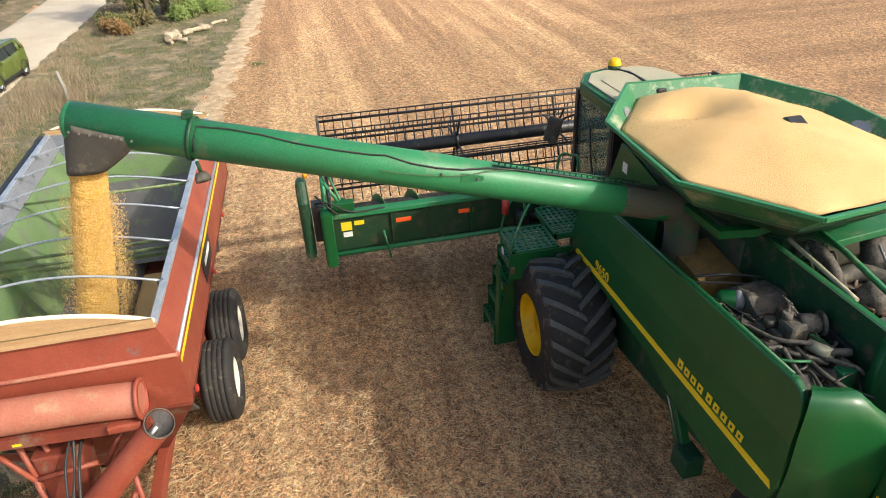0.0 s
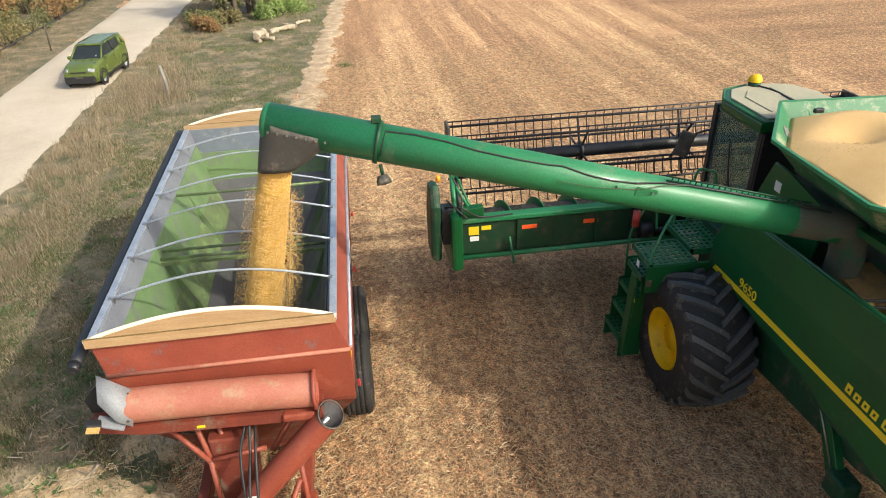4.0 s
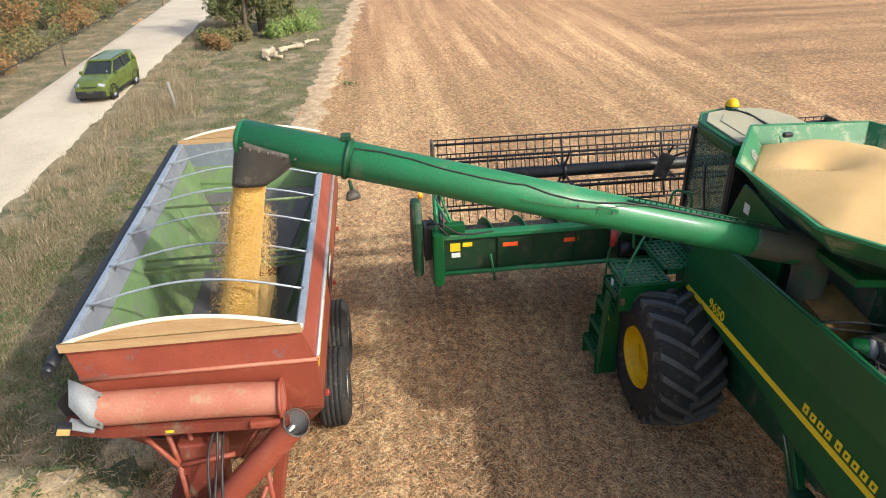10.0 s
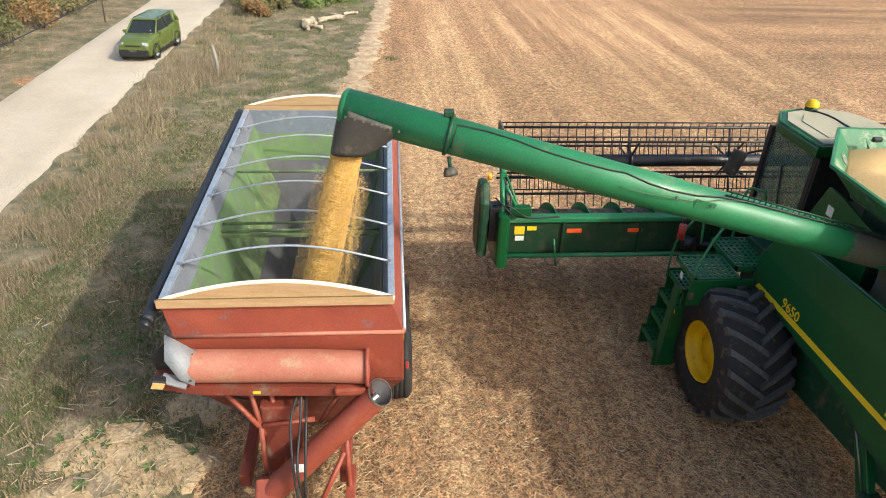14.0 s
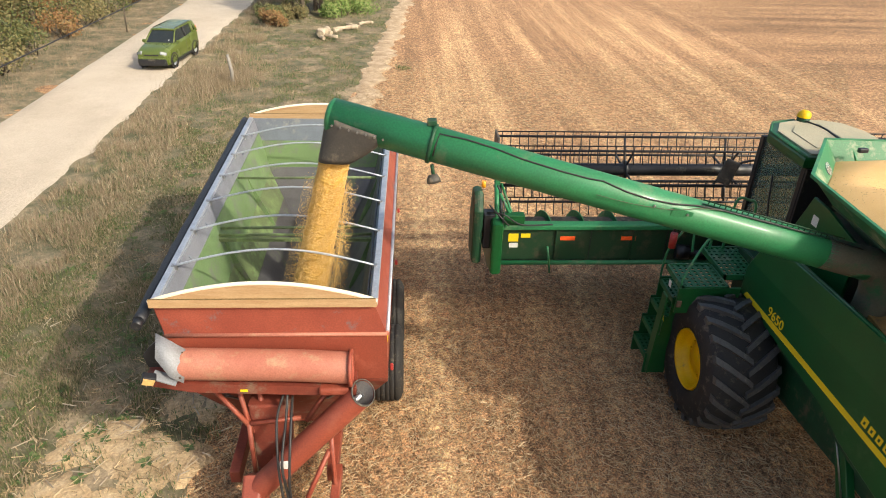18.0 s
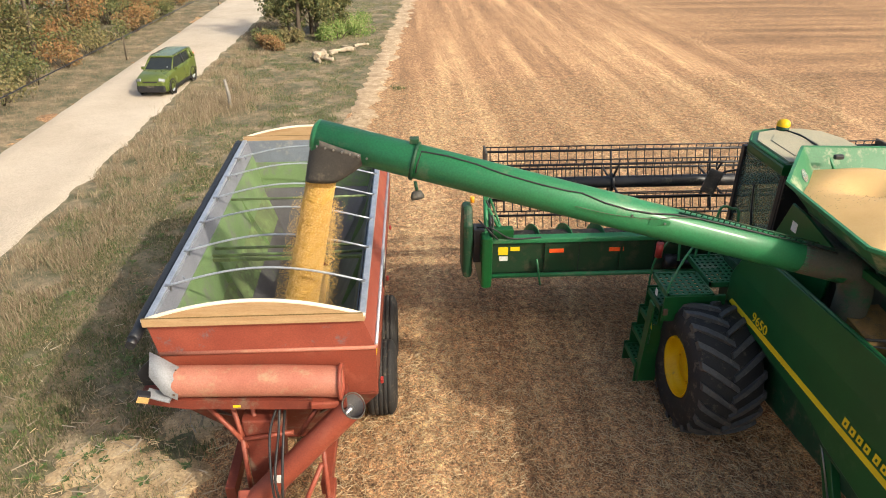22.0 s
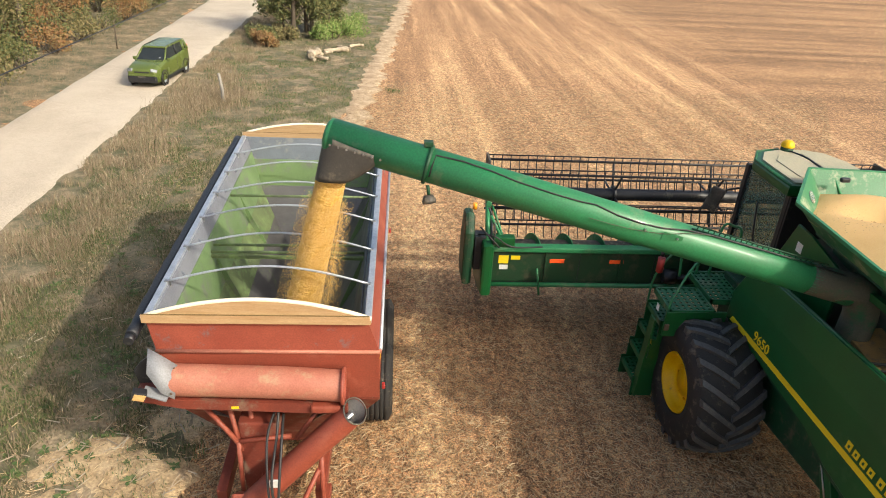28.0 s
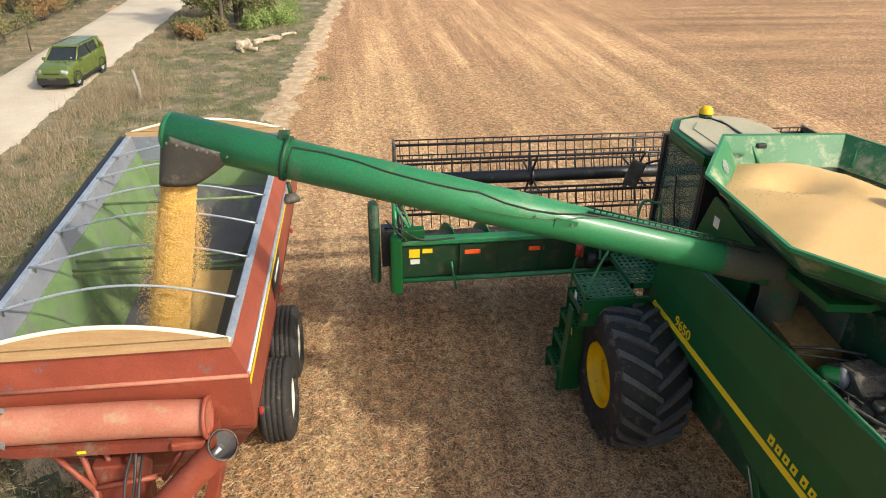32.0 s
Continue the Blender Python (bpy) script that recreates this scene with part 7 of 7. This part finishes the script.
def fence():
    f = thing("wire_fence", "old wire fence with leaning posts beyond the road", "fence")
    ys = [4, 11, 25.5, 44]
    tops = []
    for k, y in enumerate(ys):
        x = -16.95 - 0.012 * y
        tops.append((x, y, 1.05))
        part("post", tube([(x, y, -0.1), (x + 0.06 * (-1) ** k, y, 1.12)], 0.035, 8), BARK, f)
    for z in (0.0,):
        part("wire", tube([(x, y, h + z) for x, y, h in tops], 0.024, 6), BLACK, f, "black fence wire")


fence()
p = thing("fence_post", "weathered grey fence post standing in dry grass", "post", at=(-10.3, 16.7, 0, 0))
part("post", tube([(0, 0, -0.1), (0.03, 0.02, 0.5), (-0.04, 0, 1.1)], [0.065, 0.06, 0.05], 9), GREYWOOD, p)
rnd = random.Random(21)
for k, (x, y, a, ln, r) in enumerate(((-7.95, 24.9, 75, 0.9, 0.16), (-7.85, 25.6, 100, 0.6, 0.14), (-7.1, 26.4, 30, 1.3, 0.09), (-7.6, 24.6, 150, 0.7, 0.08), (-6.2, 27.9, 40, 0.9, 0.07), (-6.7, 26.9, 10, 0.6, 0.08), (-8.1, 25.3, 20, 0.45, 0.13), (-7.75, 25.25, 130, 0.4, 0.11), (-7.4, 25.9, 60, 0.5, 0.06), (-6.9, 27.5, 160, 0.5, 0.05), (-7.95, 24.3, 110, 0.5, 0.07))):
    t = thing("log", "bleached split log lying at the field's edge", "log", "logs at the field's edge", at=(x, y, 0.08, a))
    bm = tube(bez([(-ln / 2, 0, r), (0, 0.06, r * 1.1), (ln / 2, -0.03, r * 0.9)], 8), r, 10)
    for v in bm.verts:
        v.co += 0.05 * noise.noise_vector(v.co * 5 + Vector((k, 0, 0)))
    part("trunk_piece", bm, LOGWOOD, t)


def on_verge(r, lo=0.0, hi=1.0, y0=-3, y1=45):
    y = y0 + (y1 - y0) * r.random() ** 1.5
    a, b = road_right(y), edge_x(y)
    return a + (b - a) * (lo + (hi - lo) * r.random()), y


def clumpy(r, n, lo, hi, key, thr, y0=-3, y1=45):
    out = []
    while len(out) < n:
        x, y = on_verge(r, lo, hi, y0, y1)
        if any(((x - px) / rx) ** 2 + ((y - py) / ry) ** 2 < 1.1 for px, py, rx, ry in PATCHES) and r.random() < 0.85:
            continue
        if noise.noise((x * 0.8, y * 0.8, key)) + 0.5 * noise.noise((x * 2.7, y * 2.7, key)) > thr:
            out.append((x, y, 0.02))
    return out


rnd = random.Random(5)
blades("near_verge_grass", clumpy(rnd, 68000, 0.1, 0.92, 3, -0.12, -3, 12), rnd, GRASS_MIXED, "matted green and straw-coloured roadside grass", 0.03, 0.1)
blades("verge_grass", clumpy(rnd, 80000, 0.05, 0.97, 2, 0.0), rnd, GRASS_GREEN, "short green and fading roadside grass", 0.03, 0.11)
blades("dry_verge_grass", clumpy(rnd, 46000, 0.0, 0.98, 8, -0.1), rnd, GRASS_DRY, "short dry roadside grass", 0.03, 0.13)
blades("tall_dry_grass", clumpy(rnd, 30000, 0.0, 0.3, 5, -0.1), rnd, GRASS_TALL, "tall dry grass along the road's edge", 0.08, 0.3)
blades("far_verge_grass", [(road_left(y) - 0.2 - 3.6 * rnd.random(), y, 0.03) for y in [4 + 40 * rnd.random() ** 1.2 for _ in range(16000)]], rnd, GRASS_DRY, "short dry grass beyond the road", 0.04, 0.14)
straws("soil_stalks", 300, rnd, lambda r: (r.gauss(-7.8, 0.8), r.gauss(-0.7, 0.9)), STRAWS, "bleached stalks and husks strewn on bare soil", 0.05, 0.17, 0.003, 0.0065).location = (0, 0, 0.06)
blades("soil_weeds", [(cx + rnd.gauss(0, 0.13), cy + rnd.gauss(0, 0.11), 0.03) for cx, cy in [(rnd.uniform(-10, -6.8), rnd.uniform(-2.0, 1.2)) for _ in range(26)] for _ in range(45)], rnd, GRASS_GREEN, "small green weeds in bare soil", 0.04, 0.12)
blades("brush_grass", [(-10.6 + rnd.gauss(0, 0.7), 17.2 + rnd.gauss(0, 1.2), 0.02) for _ in range(2600)], rnd, GRASS_DRY, "dry brown weeds round the old post", 0.12, 0.5)


def in_field(r):
    y = -9 + 30 * r.random() ** 1.35 - 4 * r.random() ** 4
    x0 = edge_x(y)
    return x0 + (3.5 - x0 + 0.55 * max(y, 0)) * r.random(), y


def rosettes(name, spots, r, material, label, leaves=18):
    """Low broad-leaved weeds: flat leaves fanned round each root."""
    verts, faces = [], []
    for x, y, size in spots:
        for _ in range(leaves):
            a, q, lift = r.random() * math.tau, size * r.uniform(0.4, 1.0), r.uniform(0.05, 0.5)
            w = q * r.uniform(0.16, 0.28)
            d, e = Vector((math.cos(a), math.sin(a), lift)), Vector((-math.sin(a), math.cos(a), 0))
            o = Vector((x, y, 0.05))
            b = len(verts)
            verts += [tuple(o + d * q * 0.1), tuple(o + d * q * 0.6 + e * w), tuple(o + d * q - Vector((0, 0, q * lift * 0.5))), tuple(o + d * q * 0.6 - e * w)]
            faces.append((b, b + 1, b + 2, b + 3))
    return soup(name, verts, faces, material, label, "weed")


WEED = foliage("dull green weed leaves", [(0.045, 0.085, 0.02), (0.075, 0.125, 0.03), (0.11, 0.15, 0.045), (0.15, 0.17, 0.07)])
STALK = foliage("bleached maize stalks", [(0.28, 0.22, 0.15), (0.4, 0.33, 0.24), (0.2, 0.15, 0.1), (0.46, 0.4, 0.31)])
rosettes("verge_weeds", [(*on_verge(rnd, 0.2, 0.97, -3, 26), rnd.uniform(0.04, 0.14)) for _ in range(620)], rnd, WEED, "dull green broad-leaved weeds in the turf")
straws("verge_maize_stalks", 480, rnd, lambda r: on_verge(r, 0.35, 1.0, -3, 13), STALK, "bleached maize stalks strewn on the turf", 0.06, 0.2, 0.003, 0.007).location = (0, 0, 0.055)
straws("soil_maize_stalks", 80, rnd, lambda r: (r.gauss(-7.9, 0.9), r.gauss(-0.4, 0.8)), STALK, "pale maize stalks lying on bare soil", 0.07, 0.28, 0.004, 0.009).location = (0, 0, 0.07)
straws("straw_litter", 175000, rnd, in_field, STRAWS, "short pale straw and stems scattered on the field", 0.03, 0.14, 0.002, 0.0045)
straws("verge_stalks", 16000, rnd, lambda r: on_verge(r, 0.25, 1.0, -3, 14), STRAWS, "pale broken stalks on the turf", 0.04, 0.17, 0.002, 0.005)
for k, (x, y) in enumerate(((-4.2, 19.4), (-6.78, -0.34), (-7.6, 15.5), (-5.9, 13.9))):
    blades("weed_tuft", [(x + rnd.gauss(0, 0.16), y + rnd.gauss(0, 0.12), 0.0) for _ in range(170)], rnd, GRASS_GREEN, "small green weed tuft", 0.05, 0.16, "weed")


# ---- what moves ----
def motions():
    # the beans sink away from the tank's near edge as the auger draws them off
    turn = Matrix.Translation((0.62, -1.5, 3.78)) @ pose(0, 0, 0, 0, 0, 14)
    rows = [(t, turn @ pose(0, 0, -down, 0, tilt, 0) @ turn.inverted()) for t, down, tilt in ((0.0, -0.03, 0), (3.0, -0.025, 0.4), (6.0, -0.015, 1.0), (14.0, 0.0, 2.3), (23.0, 0.01, 3.8), (32.0, 0.02, 5.5))]
    walk(heap, rows)
    walk(pile, [(0.0, pose(0, 0, -0.12)), (32.0, pose(0, 0, 0.1))])
    step = (STREAM_LOW - STREAM_TOP).normalized() * PERIOD
    rows, t = [], 0.0
    while t < 32.0:
        rows += [(t, pose(0, 0, 0)), (t + 5 / 30, pose(*step))]
        t += 6 / 30
    rows = [r for r in rows if r[0] < 32.0 - 1e-6] + [(32.0, pose(0, 0, 0))]
    walk(flow, rows)


motions()
